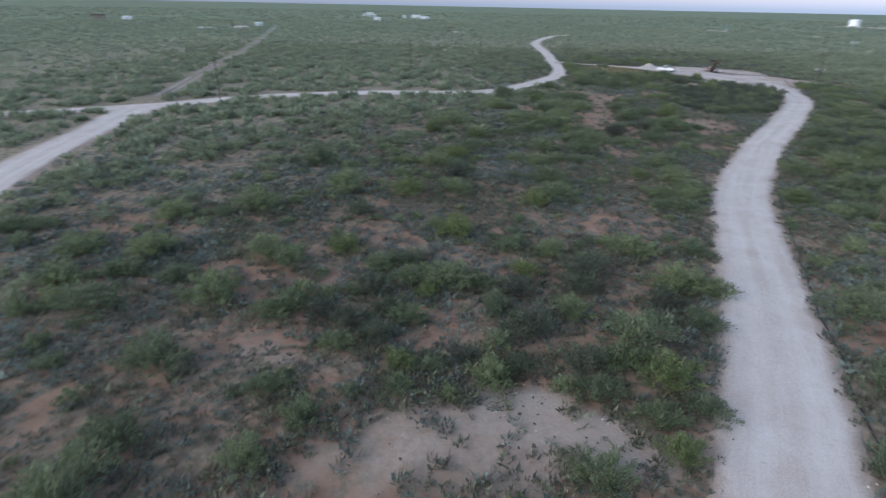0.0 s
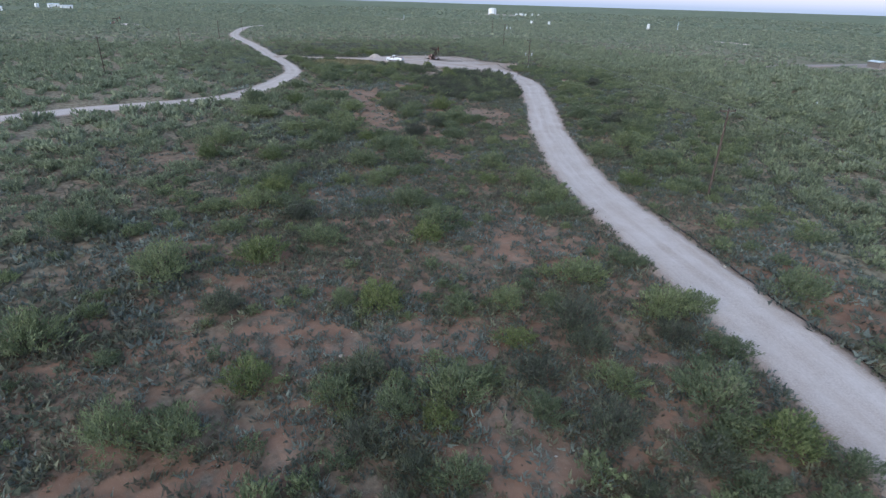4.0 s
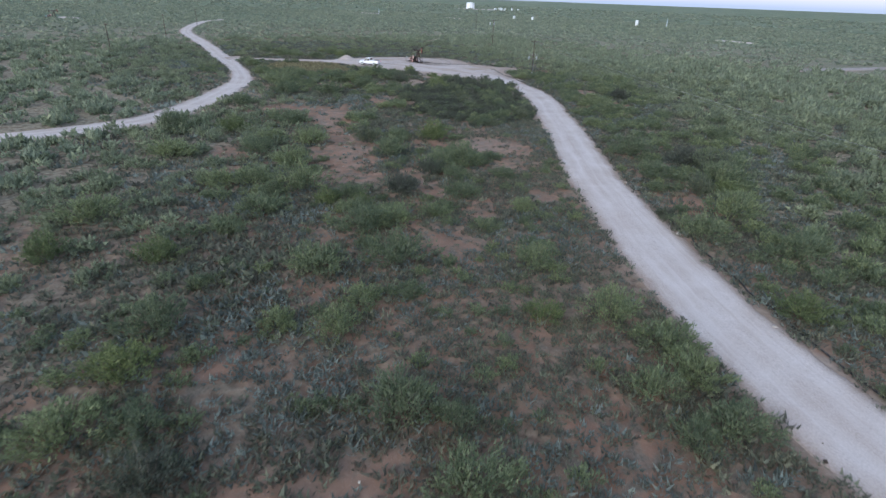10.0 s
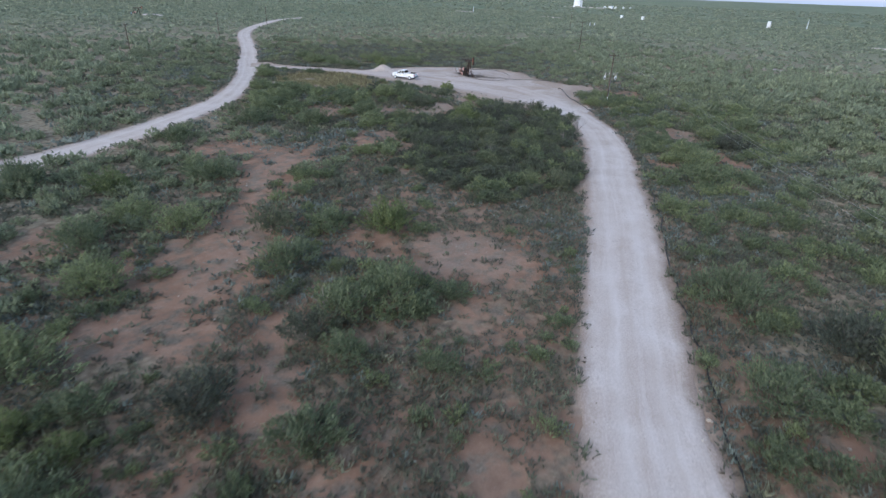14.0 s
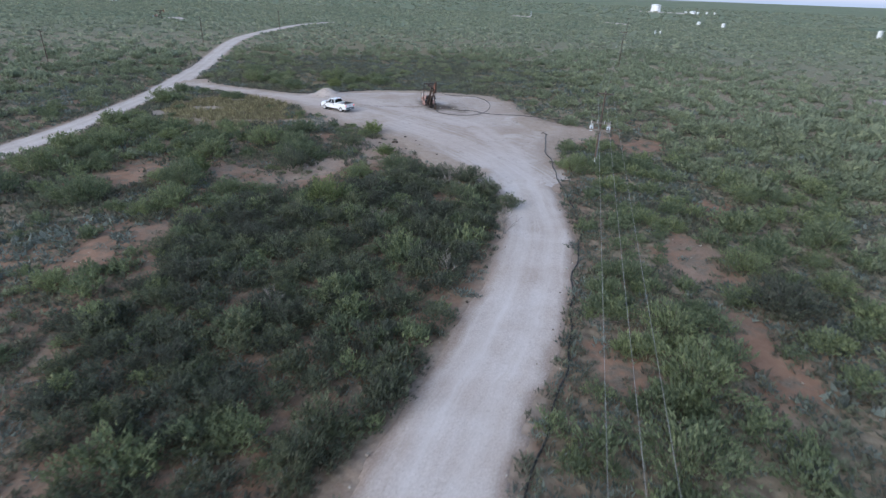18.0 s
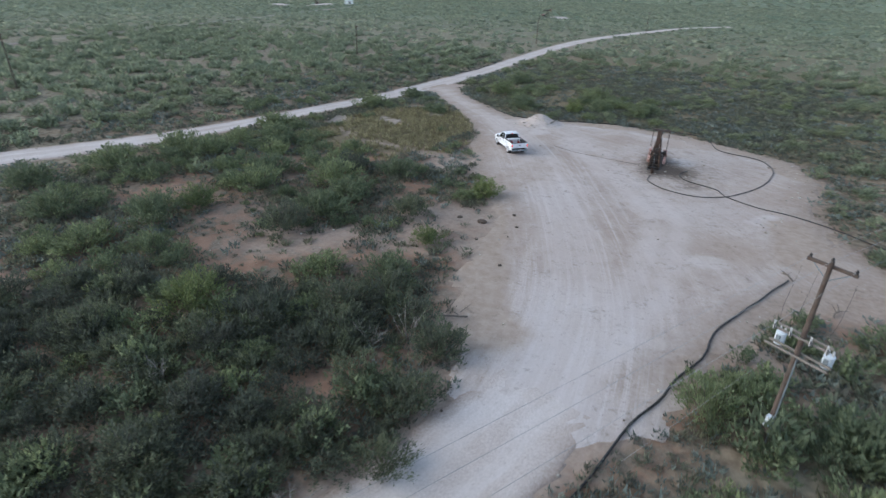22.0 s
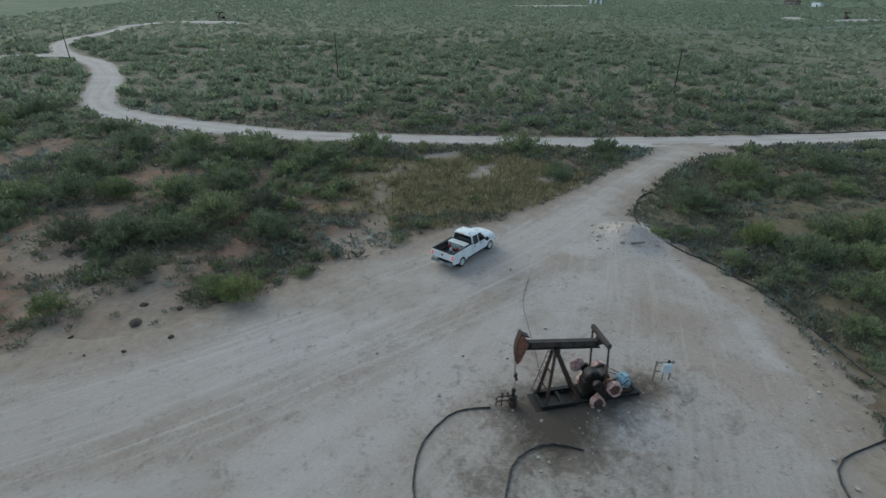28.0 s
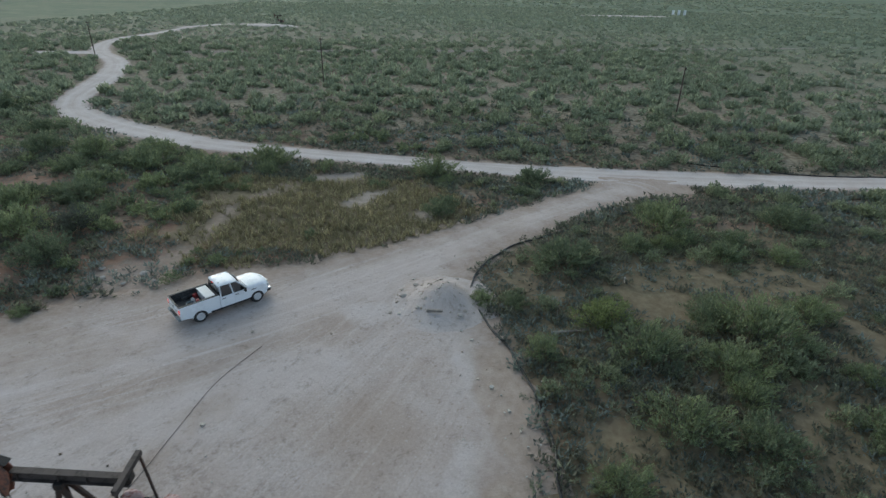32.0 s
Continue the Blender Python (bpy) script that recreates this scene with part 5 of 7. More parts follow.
def tube(points, radius, seg=6):
    """A pipe along a line of points."""
    bm = bmesh.new()
    pts = [Vector(p) for p in points]
    last = None
    for i, p in enumerate(pts):
        d = (pts[min(i + 1, len(pts) - 1)] - pts[max(i - 1, 0)]).normalized()
        side = d.cross(Vector((0, 0, 1)))
        side = side.normalized() if side.length > 1e-3 else Vector((1, 0, 0))
        up = side.cross(d)
        ring = [bm.verts.new(p + (side * math.cos(2 * math.pi * k / seg) + up * math.sin(2 * math.pi * k / seg)) * radius) for k in range(seg)]
        if last:
            for k in range(seg):
                bm.faces.new((last[k], last[(k + 1) % seg], ring[(k + 1) % seg], ring[k]))
        last = ring
    return bm


def ground_z(x, y):
    return float(hollow(np.array([x]), np.array([y]))[0]) + (0.06 if float(roadness(np.array([x]), np.array([y]))[0]) < -0.3 else 0.0)


def rough_mesh(name, x0, x1, y0, y1, step, height, material, attrs=None):
    """A heap or patch of ground over a rectangle; height(x, y) below -0.3 is left out."""
    gx_, gy_ = np.arange(x0, x1, step), np.arange(y0, y1, step)
    x, y = [a.ravel() for a in np.meshgrid(gx_, gy_)]
    h = height(x, y)
    f = grid_faces(len(gx_), len(gy_))
    return mesh_object(name, np.stack([x, y, hollow(x, y) + h], 1), f[(h > -0.3)[f].any(1)], material, attrs(x, y) if attrs else {"across": np.zeros(len(x)), "oil": np.zeros(len(x)), "lime": np.zeros(len(x)), "earth": np.full(len(x), 0.3), "lane": np.zeros(len(x)), "swerve": np.full(len(x), 20.0)}, smooth=True)


def ring_plate(outer, inner, lo, hi, bevel=0.0):
    """A closed frame between two outlines of equal count in y and z, from x = lo to x = hi."""
    one = bmesh.new()
    rows = [[one.verts.new((d, *p)) for p in line] for d, line in ((lo, outer), (hi, outer), (hi, inner), (lo, inner))]
    n = len(outer)
    for a, b in zip(rows, rows[1:] + rows[:1]):
        for i in range(n):
            one.faces.new((a[i], a[(i + 1) % n], b[(i + 1) % n], b[i]))
    if bevel:
        bmesh.ops.bevel(one, geom=one.edges[:], offset=bevel, segments=1, affect="EDGES")
    return one


CLODROCK = plain_material("dark_brown_earth", (0.085, 0.062, 0.048), 0.95, 0.0, 0.4, 3.0, bump=0.6)
ROCK = plain_material("pale_limestone", (0.42, 0.375, 0.33), 0.95, 0.0, 0.3, 3.0, bump=0.6)
BLEACHED = plain_material("bleached_dead_wood", (0.25, 0.225, 0.20), 0.9, 0.0, 0.25, 4.0)
RUST = plain_material("rusty_dark_steel", (0.065, 0.045, 0.036), 0.75, 0.3, 0.5, 2.5, stain=(0.095, 0.05, 0.034))
BEAMSTEEL = plain_material("weathered_brown_steel", (0.085, 0.068, 0.060), 0.7, 0.3, 0.35, 1.5, stain=(0.045, 0.035, 0.03))
ORANGE = plain_material("faded_orange_paint", (0.245, 0.1, 0.064), 0.7, 0.0, 0.35, 2.0, stain=(0.09, 0.055, 0.045))
PINK = plain_material("faded_pink_paint", (0.52, 0.36, 0.32), 0.75, 0.0, 0.3, 3.0, stain=(0.30, 0.10, 0.07))
WEBRED = plain_material("dull_red_paint", (0.11, 0.055, 0.045), 0.75, 0.0, 0.4, 4.0, stain=(0.05, 0.035, 0.03))
GREASE = plain_material("oily_black_iron", (0.028, 0.025, 0.023), 0.45, 0.3, 0.4, 4.0, stain=(0.05, 0.036, 0.03))
BLUE = plain_material("pale_blue_paint", (0.27, 0.42, 0.52), 0.55, 0.0, 0.15, 4.0)
WOOD = plain_material("creosoted_pole_wood", (0.105, 0.080, 0.064), 0.85, 0.0, 0.35, 2.0, bump=0.4, stain=(0.085, 0.055, 0.042))
GREYWOOD = plain_material("weathered_grey_wood", (0.22, 0.195, 0.17), 0.9, 0.0, 0.3, 4.0, bump=0.4)
ZINC = plain_material("galvanised_grey_steel", (0.21, 0.245, 0.26), 0.5, 0.3, 0.2, 3.0)
CANGREY = plain_material("light_grey_can_paint", (0.60, 0.65, 0.68), 0.45, 0.0, 0.1, 3.0)
PORCELAIN = plain_material("white_porcelain", (0.56, 0.55, 0.53), 0.25, 0.0, 0.08, 5.0)
WIRE = plain_material("aluminium_wire", (0.36, 0.35, 0.33), 0.5, 0.5, 0.1)
BLACKPIPE = plain_material("black_plastic_pipe", (0.022, 0.021, 0.022), 0.55, 0.0, 0.4, 2.0, stain=(0.10, 0.085, 0.07))
WHITEPAINT = plain_material("white_car_paint", (0.78, 0.80, 0.82), 0.28, 0.0, 0.03, 1.5, spec=0.5, bump=0.0)
DUSTY = plain_material("dusty_white_paint", (0.66, 0.66, 0.65), 0.5, 0.0, 0.1, 2.5, bump=0.02)
GLASS = plain_material("tinted_glass", (0.012, 0.014, 0.016), 0.06, 0.0, 0.1, spec=0.6, bump=0.0)
RUBBER = plain_material("dusty_tyre_rubber", (0.035, 0.033, 0.032), 0.85, 0.0, 0.3, 8.0)
RIM = plain_material("dull_alloy", (0.62, 0.63, 0.64), 0.4, 0.4, 0.1, 6.0)
CHROME = plain_material("dull_chrome", (0.62, 0.62, 0.63), 0.25, 0.9, 0.08, 4.0)
TRIM = plain_material("black_trim_plastic", (0.022, 0.022, 0.024), 0.6, 0.0, 0.25, 6.0)
BEDLINER = plain_material("worn_black_bedliner", (0.03, 0.03, 0.033), 0.7, 0.0, 0.4, 5.0, stain=(0.085, 0.078, 0.07))
REDPLASTIC = plain_material("red_plastic", (0.26, 0.02, 0.022), 0.5, 0.0, 0.15, 5.0)
LAMPRED = Nodes("lit_red_lamp")
LAMPRED.finish((0.35, 0.01, 0.012), 0.2, spec=0.5)
LAMPRED.bsdf.inputs["Emission Color"].default_value = (1.0, 0.08, 0.05, 1)
LAMPRED.bsdf.inputs["Emission Strength"].default_value = 0.25
LAMPRED = LAMPRED.mat
LAMPCORE = Nodes("bright_red_lamp_core")
LAMPCORE.finish((0.6, 0.1, 0.09), 0.2)
LAMPCORE.bsdf.inputs["Emission Color"].default_value = (1.0, 0.22, 0.18, 1)
LAMPCORE.bsdf.inputs["Emission Strength"].default_value = 0.9
LAMPCORE = LAMPCORE.mat
WHITETANK = plain_material("white_tank_paint", (0.78, 0.80, 0.80), 0.5, 0.0, 0.06, 0.3)


# ---- the well ----
def pumpjack():
    """A small conventional pumping unit: x across, y from the well to the motor."""
    root = new("pumpjack")
    for x in (-0.52, 0.52):
        outline = [(x - 0.1, 0.03), (x + 0.1, 0.03), (x + 0.1, 0.08), (x + 0.025, 0.08), (x + 0.025, 0.28), (x + 0.1, 0.28), (x + 0.1, 0.33), (x - 0.1, 0.33), (x - 0.1, 0.28), (x - 0.025, 0.28), (x - 0.025, 0.08), (x - 0.1, 0.08)]
        part("skid_beam", plate(outline, 1.35, 7.1, "y", 0.006), GREASE, root, "oil-stained steel skid beam")
    for y in (1.45, 2.6, 3.9, 5.2, 7.0):
        part("skid_crossbar", box((0.98, 0.16, 0.2), (0, y, 0.18), 0.01), GREASE, root)
    part("base_slab", box((1.3, 2.4, 0.12), (0, 2.2, 0.05), 0.03), GREASE, root)
    top = Vector((0, 2.05, 3.18))
    for x, y in ((-0.52, 1.62), (0.52, 1.62), (-0.5, 3.5), (0.5, 3.5)):
        part("post_leg", beam_between((x, y, 0.3), (top.x + 0.16 * (1 if x > 0 else -1), top.y + (0.05 if y > 2 else -0.05), top.z), 0.17, 0.13, bevel=0.012), RUST, root)
    for h in (1.0, 2.0):
        u = (h - 0.3) / 2.9
        x = 0.52 * (1 - u) + 0.16 * u
        part("post_brace", rod((-x, 1.62 + 0.38 * u, h), (x, 1.62 + 0.38 * u, h), 0.045), RUST, root)
    ladder = bmesh.new()
    for x in (-0.2, 0.2):
        rod((x - 0.35, 1.22, 0.4), (x - 0.1, 1.86, 3.1), 0.022, bm=ladder)
    for i in range(9):
        u = (i + 0.5) / 9
        rod((-0.55 + 0.25 * u, 1.22 + 0.64 * u, 0.4 + 2.7 * u), (-0.15 + 0.25 * u, 1.22 + 0.64 * u, 0.4 + 2.7 * u), 0.014, seg=6, bm=ladder)
    part("ladder", ladder, RUST, root)
    part("saddle_bearing", box((0.5, 0.32, 0.26), (0, 2.05, 3.25), 0.03), GREASE, root)
    # the walking beam, nose up
    tilt = Matrix.Translation((0, 2.05, 3.52)) @ Matrix.Rotation(radians(-6), 4, "X")
    bm = bmesh.new()
    for z, w, h in ((-0.19, 0.26, 0.035), (0.19, 0.26, 0.035), (0, 0.03, 0.36)):
        box((w, 4.1, h), (0, 0.45, z), 0.006, bm=bm)
    for y in (-1.4, 0.0, 1.0, 2.3):
        box((0.22, 0.03, 0.35), (0, y, 0), bm=bm)
    bmesh.ops.transform(bm, matrix=tilt, verts=bm.verts)
    part("walking_beam", bm, BEAMSTEEL, root)
    # horsehead: a curved face on two cheeks
    arc = [(2.2 * math.cos(a) * -1.0, 2.2 * math.sin(a)) for a in np.linspace(-0.45, 0.36, 9)]
    outline = arc + [(-1.78, 0.46), (-1.6, 0.12), (-1.64, -0.2), (-1.84, -0.88)]
    bm = bmesh.new()
    for x in (-0.15, 0.11):
        plate(outline, x, x + 0.04, "x", 0.006, bm)
    bmesh.ops.transform(bm, matrix=tilt, verts=bm.verts)
    horsehead = part("horsehead", bm, ORANGE, root, "faded orange horsehead")
    bm = bmesh.new()
    for (y0, z0), (y1, z1) in zip(arc, arc[1:]):
        beam_between((0, y0, z0), (0, y1, z1), 0.05, 0.36, bm=bm)
    bmesh.ops.transform(bm, matrix=tilt, verts=bm.verts)
    part("face_plate", bm, RUST, horsehead, "dark rusty curved face")
    part("top_plate", box((0.34, 0.5, 0.05), tilt @ Vector((0, -1.86, 0.6)), 0.01, tilt.to_3x3().to_4x4() @ Matrix.Rotation(radians(-20), 4, "X")), GREASE, horsehead)
    for x in (-0.06, 0.06):
        part("bridle_cable", rod((x, -0.13, 3.3), (x, -0.02, 1.86), 0.014, seg=6), GREASE, root)
    part("carrier_bar", box((0.34, 0.12, 0.12), (0, 0, 1.85), 0.02), GREASE, root)
    part("rod_clamp", box((0.12, 0.14, 0.2), (0, 0, 2.0), 0.02), GREASE, root)
    part("polished_rod", rod((0, 0, 0.75), (0, 0, 2.15), 0.022), ZINC, root)
    # equaliser and pitmans
    end = tilt @ Vector((0, 2.45, -0.1))
    part("equaliser", box((1.75, 0.22, 0.22), end + Vector((0, 0.05, 0.48)), 0.03), BEAMSTEEL, root)
    part("tail_bearing", box((0.34, 0.34, 0.34), end + Vector((0, 0.02, 0.27)), 0.04), GREASE, root)
    hub = Vector((0, 4.35, 1.25))
    fan = [(0.34, 0.22), (0.72, 0.19), (1.12, 0.26), (1.24, 0.56), (1.02, 0.88), (0.66, 0.96), (0.36, 0.72)]
    for side in (-1, 1):
        ang = radians(-50)
        pin = hub + Vector((side * 0.84, 0.62 * math.cos(ang), 0.62 * math.sin(ang)))
        part("pitman", beam_between(pin, end + Vector((side * 0.82, 0.05, 0.42)), 0.09, 0.07, bevel=0.01), RUST, root)
        crank = bmesh.new()
        box((0.16, 1.35, 0.34), (0, 0.42, 0), 0.04, bm=crank, taper=(1, 1))
        lathe([(0.26, -0.1), (0.26, 0.1)], 16, crank, (0, 0, 0), Matrix.Rotation(radians(90), 4, "Y"))
        place = Matrix.Translation(hub + Vector((side * 0.68, 0, 0))) @ Matrix.Rotation(ang, 4, "X")
        bmesh.ops.transform(crank, matrix=place, verts=crank.verts)
        part("crank", crank, GREASE, root)
        # a fan-shaped weight bolted to either edge of the crank
        for edge in (-1, 1):
            rim = [(u, edge * v) for u, v in fan]
            inner = [(0.77 + (u - 0.77) * 0.74, edge * 0.56 + (v - edge * 0.56) * 0.72) for u, v in rim]
            there = place @ Matrix.Translation((side * 0.14, 0, 0))
            weight = ring_plate(rim, inner, -0.14, 0.14, 0.012)
            bmesh.ops.transform(weight, matrix=there, verts=weight.verts)
            weight = part("counterweight", weight, PINK, root, "dark fan-shaped counterweight with a faded pink rim")
            web = plate([(0.77 + (u - 0.77) * 0.9, edge * 0.56 + (v - edge * 0.56) * 0.9) for u, v in rim], -0.06, 0.06, "x")
            bmesh.ops.transform(web, matrix=there, verts=web.verts)
            part("web", web, WEBRED, weight, "dull red oily web")
    gear = bmesh.new()
    box((0.6, 1.1, 0.7), (0, 4.35, 0.85), 0.08, bm=gear)
    lathe([(0.1, -0.3), (0.42, -0.29), (0.47, -0.22), (0.47, 0.22), (0.42, 0.29), (0.1, 0.3)], 20, gear, (0, 4.35, 1.25), Matrix.Rotation(radians(90), 4, "Y"))
    lathe([(0.08, -0.3), (0.30, -0.28), (0.32, 0.22), (0.26, 0.3)], 16, gear, (0, 5.0, 1.2), Matrix.Rotation(radians(90), 4, "Y"))
    for i in range(8):
        a = i * math.pi / 4
        rod((0.22, 4.35 + 0.38 * math.cos(a), 1.25 + 0.38 * math.sin(a)), (0.34, 4.35 + 0.38 * math.cos(a), 1.25 + 0.38 * math.sin(a)), 0.035, seg=6, bm=gear)
    part("gearbox", gear, GREASE, root, "oily black gearbox")
    part("gearbox_stand", box((0.7, 1.5, 0.3), (0, 4.4, 0.45), 0.03), GREASE, root)
    part("crankshaft", rod((-0.86, 4.35, 1.25), (0.86, 4.35, 1.25), 0.09, seg=12), GREASE, root)
    guard = bmesh.new()
    lathe([(0.05, -0.08), (0.38, -0.08), (0.42, -0.05), (0.42, 0.05), (0.38, 0.08), (0.05, 0.08)], 22, guard, (-0.74, 3.85, 1.5), Matrix.Rotation(radians(90), 4, "Y"))
    part("belt_guard", guard, PINK, root, "faded pink round belt guard")
    part("brake_drum", lathe([(0.05, -0.06), (0.3, -0.06), (0.3, 0.06), (0.05, 0.06)], 16, None, (0.62, 5.0, 1.2), Matrix.Rotation(radians(90), 4, "Y")), ORANGE, root)
    for dz in (-0.06, 0.06):
        part("drive_belt", rod((-0.62, 5.0, 1.35 + dz * 4), (-0.5, 6.35, 0.72 + dz), 0.02, seg=6), TRIM, root)
    motor = bmesh.new()
    lathe([(0.12, -0.34), (0.27, -0.32), (0.29, -0.26), (0.29, 0.26), (0.26, 0.32), (0.1, 0.34)], 16, motor, (-0.02, 6.35, 0.72), Matrix.Rotation(radians(90), 4, "Y"))
    box((0.34, 0.26, 0.3), (0.05, 6.35, 0.98), 0.03, bm=motor)
    for x in np.linspace(-0.2, 0.2, 6):
        lathe([(0.31, x - 0.012), (0.31, x + 0.012)], 16, motor, (-0.02, 6.35, 0.72), Matrix.Rotation(radians(90), 4, "Y"))
    motor = part("motor", motor, BLUE, root, "pale blue electric motor")
    part("motor_rail", box((0.9, 0.7, 0.1), (0, 6.35, 0.38), 0.02), RUST, root)
    part("motor_pulley", lathe([(0.04, -0.05), (0.12, -0.05), (0.12, 0.05), (0.04, 0.05)], 12, None, (0.42, 6.3, 0.7), Matrix.Rotation(radians(90), 4, "Y")), ZINC, motor)
    part("brake_lever", rod((0.5, 5.2, 0.4), (0.62, 6.2, 1.25), 0.025), RUST, root)
    return root


WELL = Vector((88.3, 184.85, ground_z(88.3, 184.85)))
pump = pumpjack()
pump.matrix_basis = Matrix.Translation(WELL) @ Matrix.Rotation(radians(2), 4, "Z") @ Matrix.Translation((0, 0.04, -0.1)) @ Matrix.Diagonal((1, 0.91, 1, 1))
tagged(pump, "rusty oil pumpjack with orange horsehead on the pale pad", "pumpjack", "pumpjacks on the plain")
for x, y, turn in ((-185, 120, 60), (-164, 443, 20), (4, 428, 80)):
    tagged(copy_thing(pump, Matrix.Translation((x, y, -0.45)) @ Matrix.Rotation(radians(turn), 4, "Z")), "dark pumpjack far off on the scrub plain")


def wellhead():
    root = new("wellhead")
    part("casing", lathe([(0.24, 0), (0.24, 0.3), (0.30, 0.3), (0.30, 0.38), (0.17, 0.4), (0.17, 0.62)], 14), RUST, root)
    part("flange", lathe([(0.27, 0.62), (0.27, 0.72), (0.13, 0.74)], 14), GREASE, root)
    part("pumping_tee", rod((0, 0, 0.7), (0, 0, 1.12), 0.09, seg=10), GREASE, root)
    part("stuffing_box", lathe([(0.12, 1.1), (0.14, 1.14), (0.14, 1.3), (0.05, 1.36)], 12), GREASE, root)
    for z in (0.5, 0.85):
        part("flow_pipe", tube([(0, 0, z), (0, -0.95, z), (0, -1.05, z - 0.12), (0, -1.05, 0.2)], 0.04), RUST, root)
    for y in (-0.35, -0.7):
        valve = box((0.14, 0.14, 0.16), (0, y, 0.85), 0.03)
        valve = part("valve", valve, RUST, root)
        part("handwheel", lathe([(0.02, 1.0), (0.1, 1.01), (0.1, 1.03), (0.02, 1.04)], 12, None, (0, y, 0.02)), GREASE, valve)
    part("riser", rod((0, -0.7, 0.1), (0, -0.7, 0.85), 0.035), RUST, root)
    return root


head = wellhead()
head.matrix_basis = Matrix.Translation(WELL) @ Matrix.Diagonal((0.72, 0.8, 0.8, 1))
tagged(head, "oily wellhead with pipes and valves under the horsehead", "wellhead")


def control_stand():
    """Two posts with a switch box, beside the motor."""
    root = new("control_stand")
    for y in (-0.5, 0.34):
        part("post", beam_between((0, y, 0), (0.02, y, 1.25), 0.08, 0.08, bevel=0.01), GREYWOOD, root)
    for z in (0.62, 1.18):
        part("crosspiece", beam_between((0.06, -0.56, z), (0.06, 0.42, z + 0.02), 0.04, 0.09), GREYWOOD, root)
    cabinet = part("switch_box", box((0.18, 0.5, 0.52), (0.17, 0.02, 0.92), 0.02), DUSTY, root, "dusty white switch box")
    part("door", box((0.02, 0.42, 0.44), (0.268, 0.02, 0.92), 0.008), CANGREY, cabinet)
    part("cap", box((0.09, 0.12, 0.14), (0.1, 0.1, 1.27), 0.02), TRIM, root)
    part("conduit", rod((0.15, -0.1, 0.0), (0.15, -0.1, 0.7), 0.03), ZINC, root)
    return root


stand = control_stand()
stand.matrix_basis = Matrix.Translation((87.75, 193.1, ground_z(87.75, 193.1))) @ Matrix.Rotation(radians(-8), 4, "Z")
tagged(stand, "wooden stand with grey switch box beside the pumpjack", "switch stand")


# ---- pipes on the ground ----
def laid_pipe(name, line, radius, label, material, category, wander=0.12):
    pts = smooth_line(line, 0.8)
    x = pts[:, 0] + wander * waves(pts[:, 0], pts[:, 1], 2.5, 61)
    y = pts[:, 1] + wander * waves(pts[:, 0], pts[:, 1], 2.5, 62)
    on = roadness(x, y) < -0.2
    z = np.where(on, hollow(x, y) + 0.06, land(x, y)) + radius * 0.9
    z = np.convolve(np.pad(z, 2, mode="edge"), np.ones(5) / 5, "valid")
    ob = part(name, tube(list(zip(x, y, z)), radius, 7), material, None)
    return tagged(ob, label, category)


laid_pipe("roadside_pipe", [(8, -8), (14, 5), (21.2, 19.8), (22.6, 23.5), (24.4, 27.6), (26.4, 33), (29.3, 39.3), (33.8, 49.6), (38.7, 59), (44.3, 68.6), (47.6, 73.8), (52.2, 80.6), (60.6, 92.6), (66.8, 100.6), (75.6, 112.4), (78.9, 116.9), (83.4, 125.2), (86.2, 129.5), (89.3, 135.3), (92.0, 144.7), (93.6, 149.5), (95.1, 153.3), (95.8, 157.2), (97.3, 160), (99.6, 165.4)], 0.06, "black plastic pipe lying along the road edge", BLACKPIPE, "pipe", 0.2)
laid_pipe("flow_hose", [(88.3, 183.7), (88.2, 182.6), (88.5, 181.6), (89.9, 180.2), (91.5, 179.6), (92.9, 179.5), (94.6, 180.2), (96.6, 182.2), (98.6, 186), (99.7, 190.5), (99.5, 193.6), (98.2, 195.9), (94.4, 197.4), (93.3, 200.7), (92, 206)], 0.043, "black flow hose curving from the wellhead over the pad", BLACKPIPE, "hose", 0.05)
laid_pipe("drain_hose", [(91.6, 187.2), (91.0, 185.9), (91.2, 184.7), (92.0, 183.7), (93.5, 183.0), (94.8, 182.3), (95.4, 180.9), (98.1, 179.2), (101.5, 178.3), (106, 175.5), (110.5, 170.6), (115.8, 166.5)], 0.045, "black hose snaking over the oil-stained pad", BLACKPIPE, "hose", 0.05)
laid_pipe("north_pipe", [(96, 203.5), (90.5, 204.2), (83.8, 204.5), (80.6, 204.4), (76.4, 203.7), (74.0, 202.6), (70.6, 201.6), (66.2, 202.6), (63.2, 205.0), (59.2, 210.0), (54.5, 216.5), (51.5, 224), (52, 250), (52.5, 290)], 0.07, "black pipe lying along the north edge of the pad", BLACKPIPE, "pipe", 0.2)
laid_pipe("west_pipe", [(36.2, 230.8), (37.4, 233.1), (39.0, 238), (40.6, 241.6), (41.6, 246.6), (42.2, 256)], 0.07, "black pipe lying along the winding road", BLACKPIPE, "pipe", 0.1)
laid_pipe("east_pipe", [(116.6, 162.7), (124.1, 161.5), (134.3, 159.2), (150, 157)], 0.07, "rusty pipe lying in the scrub", RUST, "pipe", 0.2)
laid_pipe("steel_cable", [(76.3, 189.6), (79.3, 188.2), (82.6, 187.6), (85.4, 187.1), (87.0, 186.8)], 0.012, "thin dark steel cable lying on the pad", GREASE, "cable", 0.03)


# ---- the rubble heap ----
def heap(x, y):
    d = np.hypot((x - 71.3) / 1.15, y - 199.7)
    return 1.1 * np.exp(-(d / 1.6) ** 2) + 0.35 * np.exp(-(d / 3.0) ** 2) + 0.03 * waves(x, y, 0.9, 71) * (d < 3.2) - 0.10


